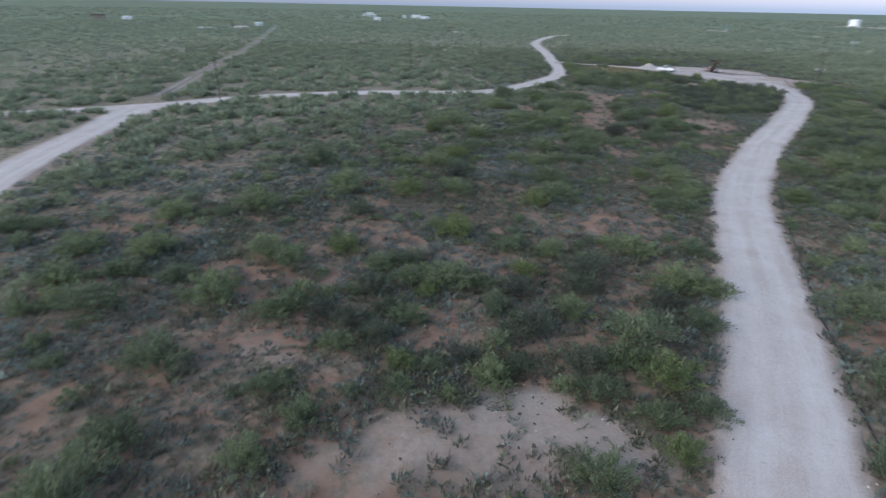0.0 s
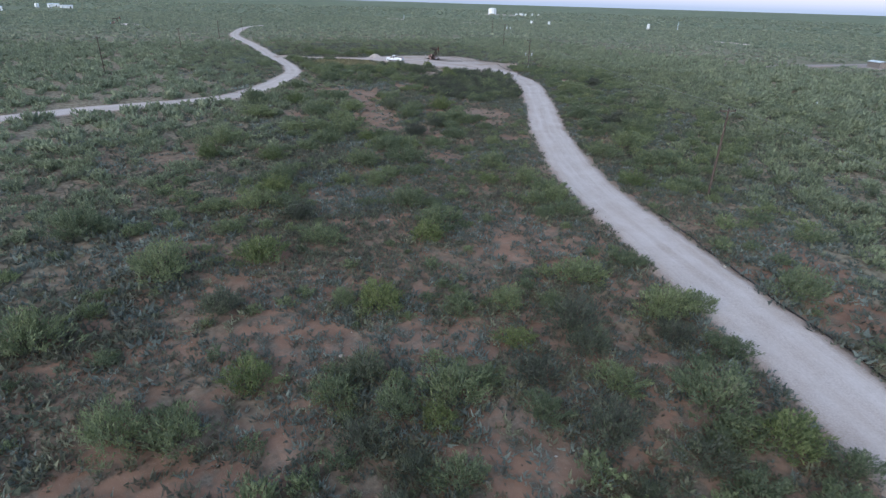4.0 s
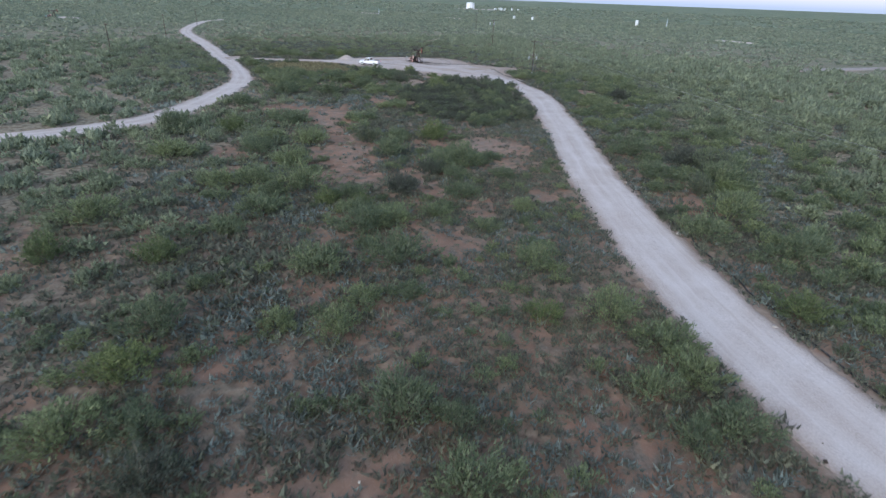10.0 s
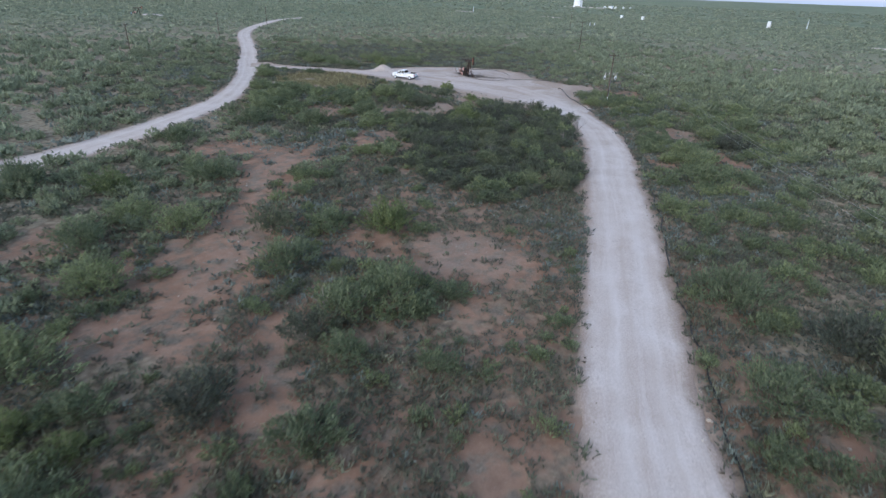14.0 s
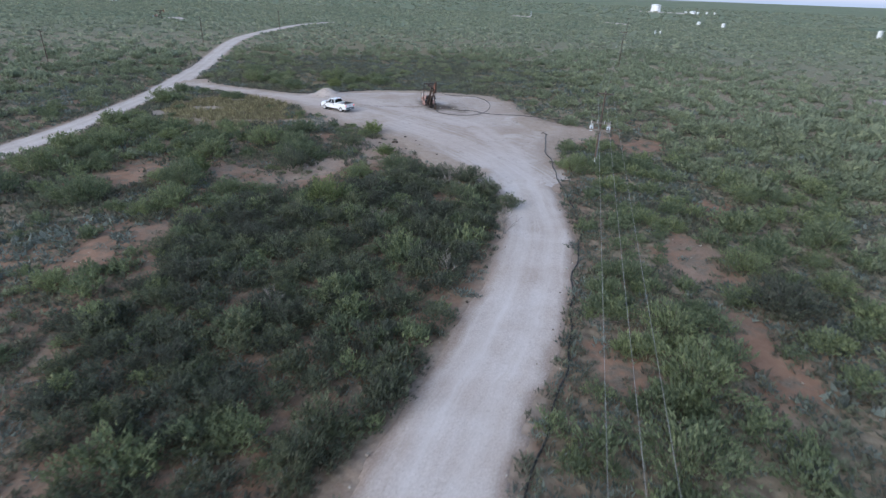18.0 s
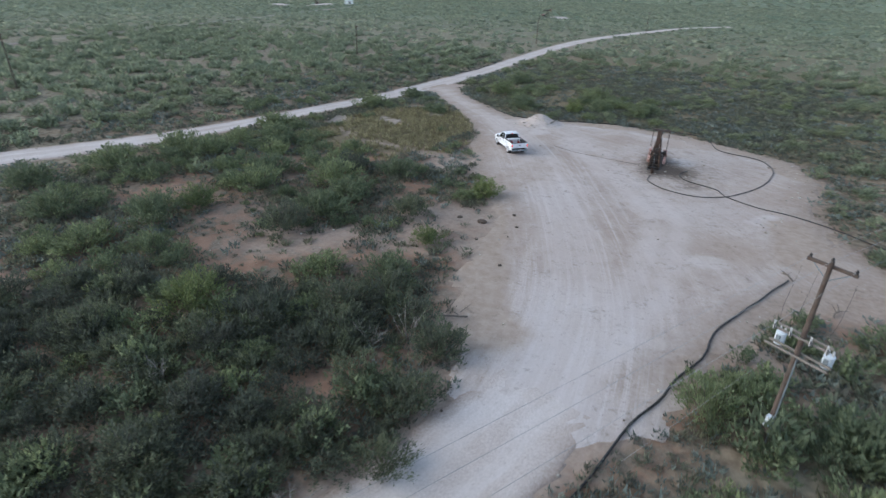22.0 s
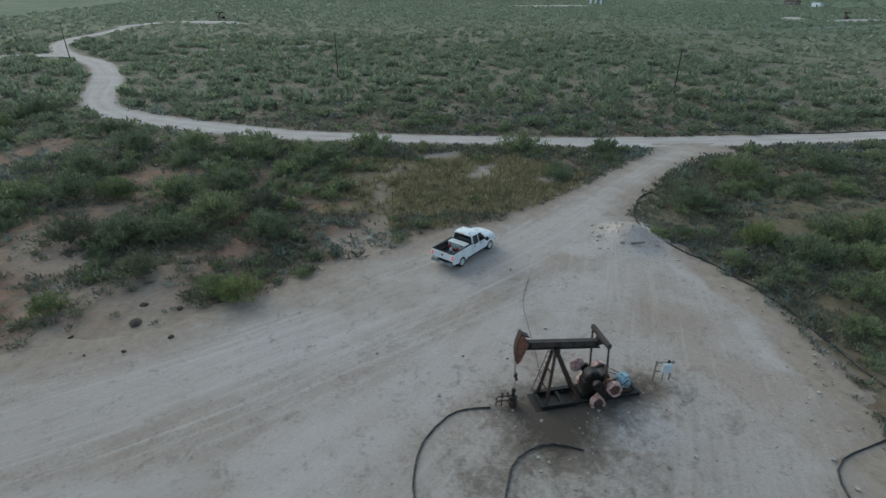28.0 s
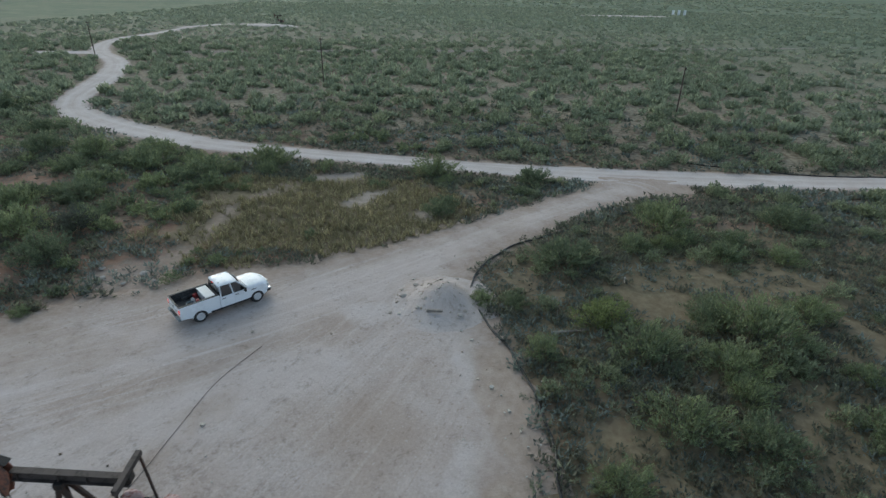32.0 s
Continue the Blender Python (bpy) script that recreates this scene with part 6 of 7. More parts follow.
mound = rough_mesh("rubble_mound", 66.5, 76.2, 195, 204.4, 0.2, heap, PAD, lambda x, y: {"lime": np.full(len(x), 0.7), "swerve": np.full(len(x), 20.0)})
tagged(mound, "heap of pale caliche rubble at the pad's edge", "rubble mound")
hx, hy = 71.6 + rng.normal(size=240) * 1.7, 199.2 + rng.normal(size=240) * 1.6
hs = rng.uniform(0.03, 0.11, 240) * rng.choice([1, 1, 1, 1, 2], 240)
rubble = plant("rubble_stones", STONES, hx, hy, hs, hs, PEBBLE, "broken white limestone on the rubble heap", "stones", sink=0.0, corners=4)
co = np.zeros(len(rubble.data.vertices) * 3, np.float32)
rubble.data.vertices.foreach_get("co", co)
co = co.reshape(-1, 3)
co[:, 2] += np.maximum(heap(co[:, 0].astype(float), co[:, 1].astype(float)), 0.02) - 0.03
rubble.data.vertices.foreach_set("co", co.ravel())
log = part("fallen_timber", beam_between((-0.5, -0.1, 0), (0.5, 0.1, 0.18), 0.14, 0.12, bevel=0.02), GREYWOOD, None)
log.matrix_basis = Matrix.Translation((73.3, 199.3, -0.5 + float(heap(np.array([73.3]), np.array([199.3]))[0]) + 0.05)) @ Matrix.Rotation(radians(60), 4, "Z")
tagged(log, "short dark timber lying on the rubble heap", "timber")
plank = part("grey_plank", box((2.3, 0.2, 0.06), (0, 0, 0.12), 0.01), GREYWOOD, None)
plank.matrix_basis = Matrix.Translation((74.6, 207.4, float(land(np.array([74.6]), np.array([207.4]))[0]))) @ Matrix.Rotation(radians(98), 4, "Z")
tagged(plank, "weathered grey plank lying among the shrubs", "plank")
for a, b, turn, size in ((81.5, 150.6, 30, 2.2), (102.2, 162.2, 70, 1.2), (99.8, 165.9, 120, 1.1)):
    bm = tube([(-0.5 * size, 0, 0.1), (-0.2 * size, 0.06, 0.2), (0.15 * size, -0.05, 0.22), (0.5 * size, 0.05, 0.1)], 0.05)
    for p, q in (((-0.1, 0.0, 0.2), (0.2, 0.35, 0.4)), ((0.15, 0, 0.2), (0.3, -0.4, 0.3)), ((0.3, 0, 0.2), (0.62, 0.2, 0.35))):
        rod([c * size for c in p], [c * size for c in q], 0.03, 0.012, 6, bm)
    ob = part("dead_branch", bm, TWIG, None)
    ob.matrix_basis = Matrix.Translation((a, b, ground_z(a, b) - 0.06)) @ Matrix.Rotation(radians(turn), 4, "Z")
    tagged(ob, "dead grey branch lying at the pad's edge", "branch", "dead branches")


# ---- lumps of earth and dead shrubs ----
def boulder(size, material, seed, label, category):
    r = random.Random(seed)
    bm = bmesh.new()
    bmesh.ops.create_icosphere(bm, subdivisions=2, radius=1.0)
    for v in bm.verts:
        v.co *= 1 + 0.28 * (r.random() - 0.5)
        v.co = Vector((v.co.x * size, v.co.y * size * 0.8, max(v.co.z, -0.3) * size * 0.55))
    ob = part("soil_lump" if category == "earth" else "limestone_block", bm, material, None)
    return tagged(ob, label, category, "lumps at the pad's edge")


for i, (a, b, size) in enumerate(((77.7, 164.4, 0.55), (75.7, 164.3, 0.42), (79.6, 166.9, 0.25), (80.6, 164.7, 0.2), (78.6, 161.2, 0.22), (76.4, 166.6, 0.3), (73.8, 171.6, 0.28), (72.2, 173.8, 0.35), (81.8, 158.0, 0.2))):
    ob = boulder(size * 0.75, CLODROCK, i, "rounded lump of dark brown earth at the pad's edge", "earth")
    ob.matrix_basis = Matrix.Translation((a, b, ground_z(a, b) + size * 0.1)) @ Matrix.Rotation(i * 1.3, 4, "Z")
for i, (a, b, size) in enumerate(((68.6, 176.4, 0.26), (69.3, 178.2, 0.2), (67.9, 178.9, 0.3), (68.9, 180.1, 0.18), (67.2, 175.6, 0.22), (70.2, 176.9, 0.16), (98.6, 176.9, 0.16), (99.4, 175.8, 0.14), (98.0, 175.3, 0.12), (99.9, 177.4, 0.13), (92.9, 187.6, 0.1), (93.4, 186.0, 0.09), (91.6, 190.4, 0.1), (92.3, 184.9, 0.09), (69.6, 198.0, 0.22), (72.7, 198.2, 0.2), (70.9, 197.2, 0.25), (73.4, 200.9, 0.2), (44.0, 69.0, 0.24), (35.9, 56.5, 0.16))):
    ob = boulder(size, ROCK, 40 + i, "broken block of pale limestone on the pad" if b > 150 else "block of pale limestone at the road edge", "stone")
    lift = max(0.0, float(heap(np.array([a]), np.array([b]))[0])) if b > 195 and a < 76 else 0.0
    ob.matrix_basis = Matrix.Translation((a, b, ground_z(a, b) + lift + size * 0.06)) @ Matrix.Rotation(i * 2.1, 4, "Z")


def dead_shrub(seed, size):
    root = new("dead_shrub")
    r = random.Random(seed)
    for k in range(9):
        az, lean, length = r.uniform(0, 6.28), r.uniform(0.15, 0.9), size * r.uniform(0.7, 1.15)
        d = Vector((math.cos(az) * math.sin(lean), math.sin(az) * math.sin(lean), math.cos(lean)))
        knee = d * length * 0.5 + Vector((r.uniform(-0.1, 0.1), r.uniform(-0.1, 0.1), 0.1))
        tip = d * length
        bm = rod((0, 0, 0), knee, 0.03, 0.02, 5)
        rod(knee, tip, 0.02, 0.007, 5, bm)
        for _ in range(3):
            q = knee.lerp(tip, r.uniform(0.1, 0.8))
            rod(q, q + Vector((r.uniform(-0.35, 0.35), r.uniform(-0.35, 0.35), r.uniform(0.1, 0.4))) * size * 0.6, 0.012, 0.004, 4, bm)
        part("dead_stem", bm, BLEACHED, root)
    return tagged(root, "leafless dead shrub with bleached grey stems", "shrub", "dead shrubs in the thicket")


for i, (a, b, size) in enumerate(((81.5, 133.9, 1.9), (82.2, 136.0, 1.6), (80.4, 147.6, 2.0), (79.0, 146.2, 1.5), (71.5, 139.0, 1.6), (63.0, 126.0, 1.5), (75.0, 128.0, 1.7), (36.5, 98.5, 1.5))):
    dead_shrub(i, size).matrix_basis = Matrix.Translation((a, b, float(land(np.array([a]), np.array([b]))[0]) - 0.03))


# ---- power lines ----
def insulator(at, parent, h=0.16, material=PORCELAIN):
    part("insulator", lathe([(0.025, 0), (0.06, 0.02), (0.045, 0.06), (0.065, 0.08), (0.04, h * 0.8), (0.02, h)], 10, None, at), material, parent)


def utility_pole(tall, label, arm=1.7, turn=0.0, r=0.118):
    root = new("utility_pole")
    part("pole", lathe([(r, -0.3), (r * 0.95, tall * 0.4), (r * 0.72, tall)], 12), WOOD, root)
    cross = part("crossarm", box((arm, 0.1, 0.13), (0, 0.14, tall - 0.25), 0.012), WOOD, root)
    for x in (-0.45 * arm, 0.45 * arm):
        insulator((x, 0.14, tall - 0.18), cross, 0.16, GREASE)
    insulator((0, 0, tall), root, 0.16, GREASE)
    for s in (-1, 1):
        part("arm_brace", rod((s * 0.4 * arm, 0.2, tall - 0.3), (0, 0.14, tall - 0.85), 0.018, seg=6), ZINC, root)
    return tagged(root, label, "utility pole", "utility poles")


def transformer_pole():
    """The pole beside the pad, with a bank of small transformers on a rack half way up."""
    root = utility_pole(8.9, "brown wooden utility pole with transformers beside the pad", 1.75)
    for z, wide in ((5.55, 2.1), (4.72, 2.4)):
        for side in (-1, 1):
            part("rack_arm", box((wide, 0.06, 0.09), (0, side * 0.19, z), 0.01), GREYWOOD, root, "weathered grey wooden rack arm")
            part("arm_brace", rod((side * 0.42, 0.24, z - 0.02), (0, 0.15, z - 0.5), 0.025, seg=6), GREYWOOD, root)
    for x in (-0.92, 0.92):
        can = part("transformer", lathe([(0.12, 0.0), (0.19, 0.03), (0.2, 0.1), (0.2, 0.5), (0.21, 0.52), (0.21, 0.57), (0.08, 0.62)], 14, None, (x, 0.46, 4.5)), CANGREY, root, "light grey transformer can")
        insulator((x - 0.09, 0.46, 5.08), can, 0.26)
        insulator((x + 0.09, 0.46, 5.08), can, 0.26)
        part("hanger", box((0.16, 0.14, 0.3), (x, 0.29, 4.83), 0.01), ZINC, can)
    for x in (-0.98, -0.35, 0.4, 1.0):
        fuse = part("fuse_cutout", rod((x, -0.28, 5.5), (x, -0.36, 5.9), 0.05, 0.04, 8), PORCELAIN, root)
        part("fuse_tube", rod((x + 0.05, -0.38, 5.5), (x + 0.05, -0.46, 5.82), 0.018, seg=6), TRIM, fuse)
    part("meter_box", box((0.22, 0.28, 0.5), (0.0, -0.28, 1.35), 0.02), CANGREY, root, "pale grey meter box")
    part("riser_conduit", rod((0.14, -0.1, 0), (0.11, -0.08, 4.6), 0.035), ZINC, root)
    for x in (-0.95, -0.35, 0.95):
        part("jumper_wire", tube([(x, 0.14, 8.3), (x * 1.02, 0.0, 7.4), (x * 1.0, -0.2, 6.6), (x * 0.9, -0.36, 5.9)], 0.005, 5), TRIM, root)
    return root


POLE_LINE = [(-12.0, -52.0), (42.4, 49.2), (97.9, 148.4), (154.2, 235.6), (212, 325)]
heads = []
for i, (x, y) in enumerate(POLE_LINE):
    ob = transformer_pole() if i == 2 else utility_pole(9.6, "plain brown wooden utility pole in the scrub")
    turn = math.atan2(POLE_LINE[min(i + 1, 4)][1] - POLE_LINE[max(i - 1, 0)][1], POLE_LINE[min(i + 1, 4)][0] - POLE_LINE[max(i - 1, 0)][0]) - math.pi / 2
    ob.matrix_basis = Matrix.Translation((x, y, float(land(np.array([x]), np.array([y]))[0]))) @ Matrix.Rotation(turn, 4, "Z")
    tall = 8.9 if i == 2 else 9.6
    c, s = math.cos(turn), math.sin(turn)
    heads.append([Vector((x + u * c - v * s, y + u * s + v * c, -0.5 + tall + h)) for u, v, h in ((-0.78, 0.14, -0.02), (0.0, 0.0, 0.14), (0.78, 0.14, -0.02))])


def wires(ends, sag, name="power_line"):
    """The wires from pole to pole, each span a wire of its own."""
    root = new(name)
    for here, there in zip(ends, ends[1:]):
        for a, b in zip(here, there):
            pts = [a.lerp(b, u) - Vector((0, 0, sag * 4 * u * (1 - u))) for u in np.linspace(0, 1, 17)]
            part("wire", tube(pts, 0.007, 4), WIRE, root)
    return root


tagged(wires(heads, 0.7), "three thin sagging wires between wooden poles", "power line")
WEST_LINE = [(-112, -18), (-78.7, 46.5), (-45.7, 111.5), (-11.3, 176.5), (13.8, 238.0), (38, 300), (62, 362)]
for i, (x, y) in enumerate(WEST_LINE):
    ob = utility_pole(8.8 if i < 4 else 7.6, "thin dark wooden utility pole far off in the scrub", 1.0, r=0.12)
    ob.matrix_basis = Matrix.Translation((x, y, -0.5)) @ Matrix.Rotation(radians(-26), 4, "Z")
tagged(wires([[Vector((x, y, 8.3 - (1.2 if i > 3 else 0.0)))] for i, (x, y) in enumerate(WEST_LINE)], 1.0), "single thin wire between far wooden poles", "power line")
guy = part("guy_wire", rod((97.2, 147.9, 4.6), (92.6, 144.4, -0.45), 0.006, seg=5), WIRE, None)
tagged(guy, "thin steel guy wire from the transformer pole", "guy wire")


# ---- the pickup ----
def arch(cx, r, n=9, z=0.36):
    """The points of a wheel opening, from front to back."""
    return [(cx + r * math.cos(a), z + r * math.sin(a)) for a in np.linspace(0.05, math.pi - 0.05, n)]


def grid_skin(rows, bm=None):
    """A skin over rows of points."""
    bm = bm or bmesh.new()
    vs = [[bm.verts.new(p) for p in row] for row in rows]
    for a, b in zip(vs, vs[1:]):
        for i in range(len(a) - 1):
            bm.faces.new((a[i], a[i + 1], b[i + 1], b[i]))
    return bm


def smooth(ob):
    for f in ob.data.polygons:
        f.use_smooth = True
    return ob


def pickup():
    """A white four-door pickup; x forward, the ground at 0, the middle between the axles at the origin."""
    root = new("pickup_truck")
    front, rear, W = 1.785, -1.785, 0.98
    # flanks from nose to the end of the cab, and of the bed
    flank = [(2.44, 0.5), (2.48, 0.75), (2.46, 1.0), (2.38, 1.1), (1.3, 1.18), (-0.52, 1.18), (-0.52, 0.42), (1.2, 0.42)] + arch(front, 0.44)[::-1]
    bedside = [(-0.55, 1.36), (-2.86, 1.36), (-2.9, 0.95), (-2.88, 0.55), (-2.3, 0.50)] + arch(rear, 0.44)[::-1] + [(-1.2, 0.42), (-0.55, 0.42)]
    for s in (-1, 1):
        part("body_side", plate(flank, s * (W - 0.07), s * W, "y", 0.012), WHITEPAINT, root)
        bed = part("bed_side", plate(bedside, s * (W - 0.06), s * W, "y", 0.012), WHITEPAINT, root)
        part("rail_cap", box((2.34, 0.13, 0.03), (-1.7, s * (W - 0.075), 1.375), 0.01), TRIM, bed)
        part("inner_wall", box((2.28, 0.05, 0.5), (-1.7, s * (W - 0.13), 1.12), 0.01), BEDLINER, bed)
        part("wheel_hump", box((0.95, 0.2, 0.24), (rear, s * (W - 0.22), 0.98), 0.06), BEDLINER, bed)
        part("sill", box((2.5, 0.1, 0.1), (0.1, s * (W - 0.02), 0.44), 0.02), TRIM, root)
        for cx in (front, rear):
            part("arch_liner", lathe([(0.1, -0.14), (0.45, -0.13), (0.45, 0.12), (0.1, 0.14)], 18, None, (cx, s * (W - 0.22), 0.42), Matrix.Rotation(radians(90), 4, "X")), TRIM, root)
    # bonnet, rounded to the nose
    rows = []
    for x, z, w in ((1.25, 1.225, 0.97), (1.6, 1.23, 0.975), (2.0, 1.22, 0.975), (2.35, 1.18, 0.965), (2.58, 1.11, 0.95), (2.72, 1.01, 0.945), (2.78, 0.86, 0.94), (2.79, 0.68, 0.94), (2.74, 0.50, 0.93)):
        rows.append([(x - 0.42 * abs(u) ** 3.5 * max(0.0, x - 2.0), u * w, z + (0.075 if z > 0.9 else 0.0) * (1 - abs(u) ** 2.2) - (0.09 if z > 0.9 else 0.0) * max(0.0, (abs(u) - 0.86) / 0.14) ** 2) for u in (-1, -0.97, -0.93, -0.86, -0.7, -0.5, -0.25, 0, 0.25, 0.5, 0.7, 0.86, 0.93, 0.97, 1)])
    smooth(part("bonnet", grid_skin(rows), WHITEPAINT, root))
    part("grille", box((0.05, 0.9, 0.3), (2.79, 0, 0.84), 0.03), CHROME, root)
    part("front_bumper", box((0.2, 1.6, 0.22), (2.74, 0, 0.5), 0.07), CHROME, root)
    for s in (-1, 1):
        part("headlight", box((0.14, 0.28, 0.2), (2.62, s * 0.72, 0.9), 0.04), PORCELAIN, root)
    # cab: roof, pillars, doors, glass
    floor = box((3.3, 1.7, 0.12), (1.1, 0, 0.5), 0.02)
    part("chassis", box((5.2, 0.9, 0.2), (-0.1, 0, 0.42), 0.03, bm=floor), TRIM, root)
    part("cab_wall", box((0.06, 1.84, 0.8), (-0.49, 0, 0.86), 0.02), WHITEPAINT, root)
    part("cowl", box((0.3, 1.78, 0.14), (1.2, 0, 1.17), 0.04), WHITEPAINT, root)
    rows = []
    for x, z, w in ((0.74, 1.80, 0.74), (0.58, 1.86, 0.77), (0.1, 1.90, 0.79), (-0.25, 1.89, 0.78), (-0.44, 1.85, 0.76), (-0.47, 1.80, 0.75)):
        rows.append([(x, u * w * (1.02 if abs(u) == 1 else 1), z + 0.035 * (1 - u * u) - (0.05 if abs(u) == 1 else 0)) for u in (-1, -0.93, -0.6, -0.25, 0, 0.25, 0.6, 0.93, 1)])
    roof = smooth(part("roof", grid_skin(rows), WHITEPAINT, root))
    for y in (-0.5,):
        part("antenna_base", lathe([(0.03, 0), (0.02, 0.05)], 8, None, (-0.3, y, 1.93)), TRIM, roof)
    lo, hi = 0.95, 0.77

    def cab_point(x, z, s, out=0.0):
        u = (z - 1.16) / 0.66
        return Vector((x, s * (lo + (hi - lo) * u + out), z))

    for s in (-1, 1):
        for (x0, z0), (x1, z1), wide in (((1.28, 1.17), (0.66, 1.83), 0.09), ((0.33, 1.16), (0.26, 1.85), 0.09), ((-0.42, 1.16), (-0.38, 1.85), 0.14)):
            part("pillar", beam_between(cab_point(x0, z0, s, -0.03), cab_point(x1, z1, s, -0.03), wide, 0.07, bevel=0.015), WHITEPAINT, root)
        part("roof_rail", beam_between(cab_point(0.68, 1.83, s, -0.02), cab_point(-0.42, 1.85, s, -0.02), 0.08, 0.08, bevel=0.02), WHITEPAINT, root)
        for name, pts in (("front_window", [(1.16, 1.2), (0.66, 1.78), (0.32, 1.80), (0.37, 1.2)]), ("rear_window", [(0.28, 1.2), (0.22, 1.80), (-0.30, 1.80), (-0.34, 1.2)])):
            bm = bmesh.new()
            bm.faces.new([bm.verts.new(cab_point(x, z, s, 0.006)) for x, z in pts])
            inner = [bm.verts.new(cab_point(x, z, s, -0.02)) for x, z in pts]
            bm.faces.new(inner[::-1])
            part(name, bm, GLASS, root, "dark tinted window")
        for name, x0, x1 in (("front_door", 0.36, 1.22), ("rear_door", -0.46, 0.32)):
            door = part(name, box((x1 - x0, 0.03, 0.70), ((x0 + x1) / 2, s * (W + 0.004), 0.84), 0.012), WHITEPAINT, root)
            part("door_handle", box((0.2, 0.04, 0.04), (x0 + 0.16, s * (W + 0.03), 1.06), 0.01), TRIM, door, "black door handle")
        part("badge", box((0.34, 0.012, 0.05), (1.62, s * (W + 0.004), 1.0), 0.004), TRIM, root)
        mirror = part("mirror_arm", beam_between((1.08, s * 0.92, 1.2), (1.02, s * 1.12, 1.26), 0.05, 0.05), TRIM, root)
        part("mirror_head", box((0.12, 0.2, 0.28), (1.0, s * 1.2, 1.3), 0.03), TRIM, mirror, "black wing mirror")
    for name, pts in (("windscreen", ((1.3, 0.88, 1.2), (0.74, 0.71, 1.81))), ("back_window", ((-0.53, 0.82, 1.3), (-0.475, 0.70, 1.80)))):
        (xa, ya, za), (xb, yb, zb) = pts
        rows = [[(xa + (xb - xa) * v + (0.05 if xa > 0 else -0.02) * (1 - u * u), u * (ya + (yb - ya) * v), za + (zb - za) * v) for u in np.linspace(-1, 1, 7)] for v in (0, 0.5, 1)]
        smooth(part(name, grid_skin(rows), GLASS, root, "dark tinted glass"))
    part("window_surround", box((0.05, 1.74, 0.12), (-0.5, 0, 1.22), 0.015), WHITEPAINT, root)
    part("brake_light", box((0.05, 0.2, 0.045), (-0.5, 0, 1.865), 0.015), LAMPRED, root, "lit red third brake light")
    # bed
    part("bed_floor", box((2.32, 1.76, 0.05), (-1.7, 0, 0.86), 0.01), BEDLINER, root, "worn black bed liner")
    part("bed_front", box((0.06, 1.76, 0.5), (-0.58, 0, 1.12), 0.01), BEDLINER, root)
    gate = part("tailgate", box((0.07, 1.86, 0.56), (-2.87, 0, 1.08), 0.02), WHITEPAINT, root)
    part("tailgate_cap", box((0.09, 1.8, 0.03), (-2.86, 0, 1.375), 0.01), TRIM, gate)
    part("emblem", lathe([(0.02, 0), (0.08, 0.0), (0.08, 0.015)], 12, None, (-2.905, 0, 1.12), Matrix.Rotation(radians(-90), 4, "Y")), TRIM, gate)
    bumper = part("rear_bumper", box((0.16, 1.84, 0.2), (-2.96, 0, 0.58), 0.05), ZINC, root, "dull grey steel rear bumper")
    part("step_pad", box((0.16, 0.9, 0.02), (-2.97, 0, 0.69), 0.005), TRIM, bumper)
    number = part("number_plate", box((0.015, 0.32, 0.16), (-3.05, 0, 0.60), 0.004), DUSTY, bumper)
    part("plate_bar", box((0.006, 0.24, 0.05), (-3.061, 0, 0.60)), TRIM, number)
    for s in (-1, 1):
        lamp = part("tail_light", box((0.08, 0.13, 0.30), (-2.88, s * 0.91, 1.08), 0.03), LAMPRED, root, "lit red tail light")
        part("lamp_core", box((0.02, 0.08, 0.11), (-2.925, s * 0.91, 1.12), 0.008), LAMPCORE, lamp)
    # wheels
    for cx in (front, rear):
        for s in (-1, 1):
            turn = Matrix.Rotation(radians(90), 4, "X")
            at = (cx, s * 0.86, 0.39)
            tyre = lathe([(0.22, -0.13), (0.36, -0.135), (0.39, -0.09), (0.395, 0), (0.39, 0.09), (0.36, 0.135), (0.22, 0.13)], 24, None, at, turn)
            tyre = part("wheel", tyre, RUBBER, root)
            rim = lathe([(0.06, -0.1), (0.23, -0.11), (0.25, -0.13), (0.25, 0.13), (0.23, 0.11), (0.06, 0.1)], 24, None, at, turn)
            part("rim", rim, TRIM, tyre)
            spokes = bmesh.new()
            for k in range(5):
                a = k * 2 * math.pi / 5 + 0.3
                beam_between((cx, s * 0.985, 0.39), (cx + 0.22 * math.cos(a), s * 0.99, 0.39 + 0.22 * math.sin(a)), 0.12, 0.03, bm=spokes)
            lathe([(0.07, -0.02), (0.07, 0.03), (0.03, 0.04)], 12, spokes, (cx, s * 0.985, 0.39), Matrix.Rotation(radians(-90 * s), 4, "X"))
            lathe([(0.235, -0.012), (0.255, 0.0), (0.235, 0.012)], 24, spokes, (cx, s * 0.99, 0.39), turn)
            part("hub_spokes", spokes, RIM, tyre, "dull alloy spokes")
    return root


TRUCK = Matrix.Translation((72.0, 186.0, ground_z(72.0, 186.0))) @ Matrix.Rotation(radians(132), 4, "Z")
truck = pickup()
truck.matrix_basis = TRUCK
tagged(truck, "white four-door pickup with lit tail lights on caliche", "pickup truck")


def tool_box():
    root = new("tool_box")
    part("body", box((0.55, 1.5, 0.42), (0, 0, 0.21), 0.03), DUSTY, root)
    lid = part("lid", box((0.58, 1.54, 0.08), (0, 0, 0.46), 0.025), DUSTY, root)
    for y in (-0.5, 0.5):
        part("latch", box((0.03, 0.1, 0.08), (-0.29, y, 0.4), 0.008), TRIM, lid)
    return root


chest = tool_box()
chest.matrix_basis = TRUCK @ Matrix.Translation((-0.98, 0, 0.89))
tagged(chest, "dusty white tool box across the truck bed", "tool box")


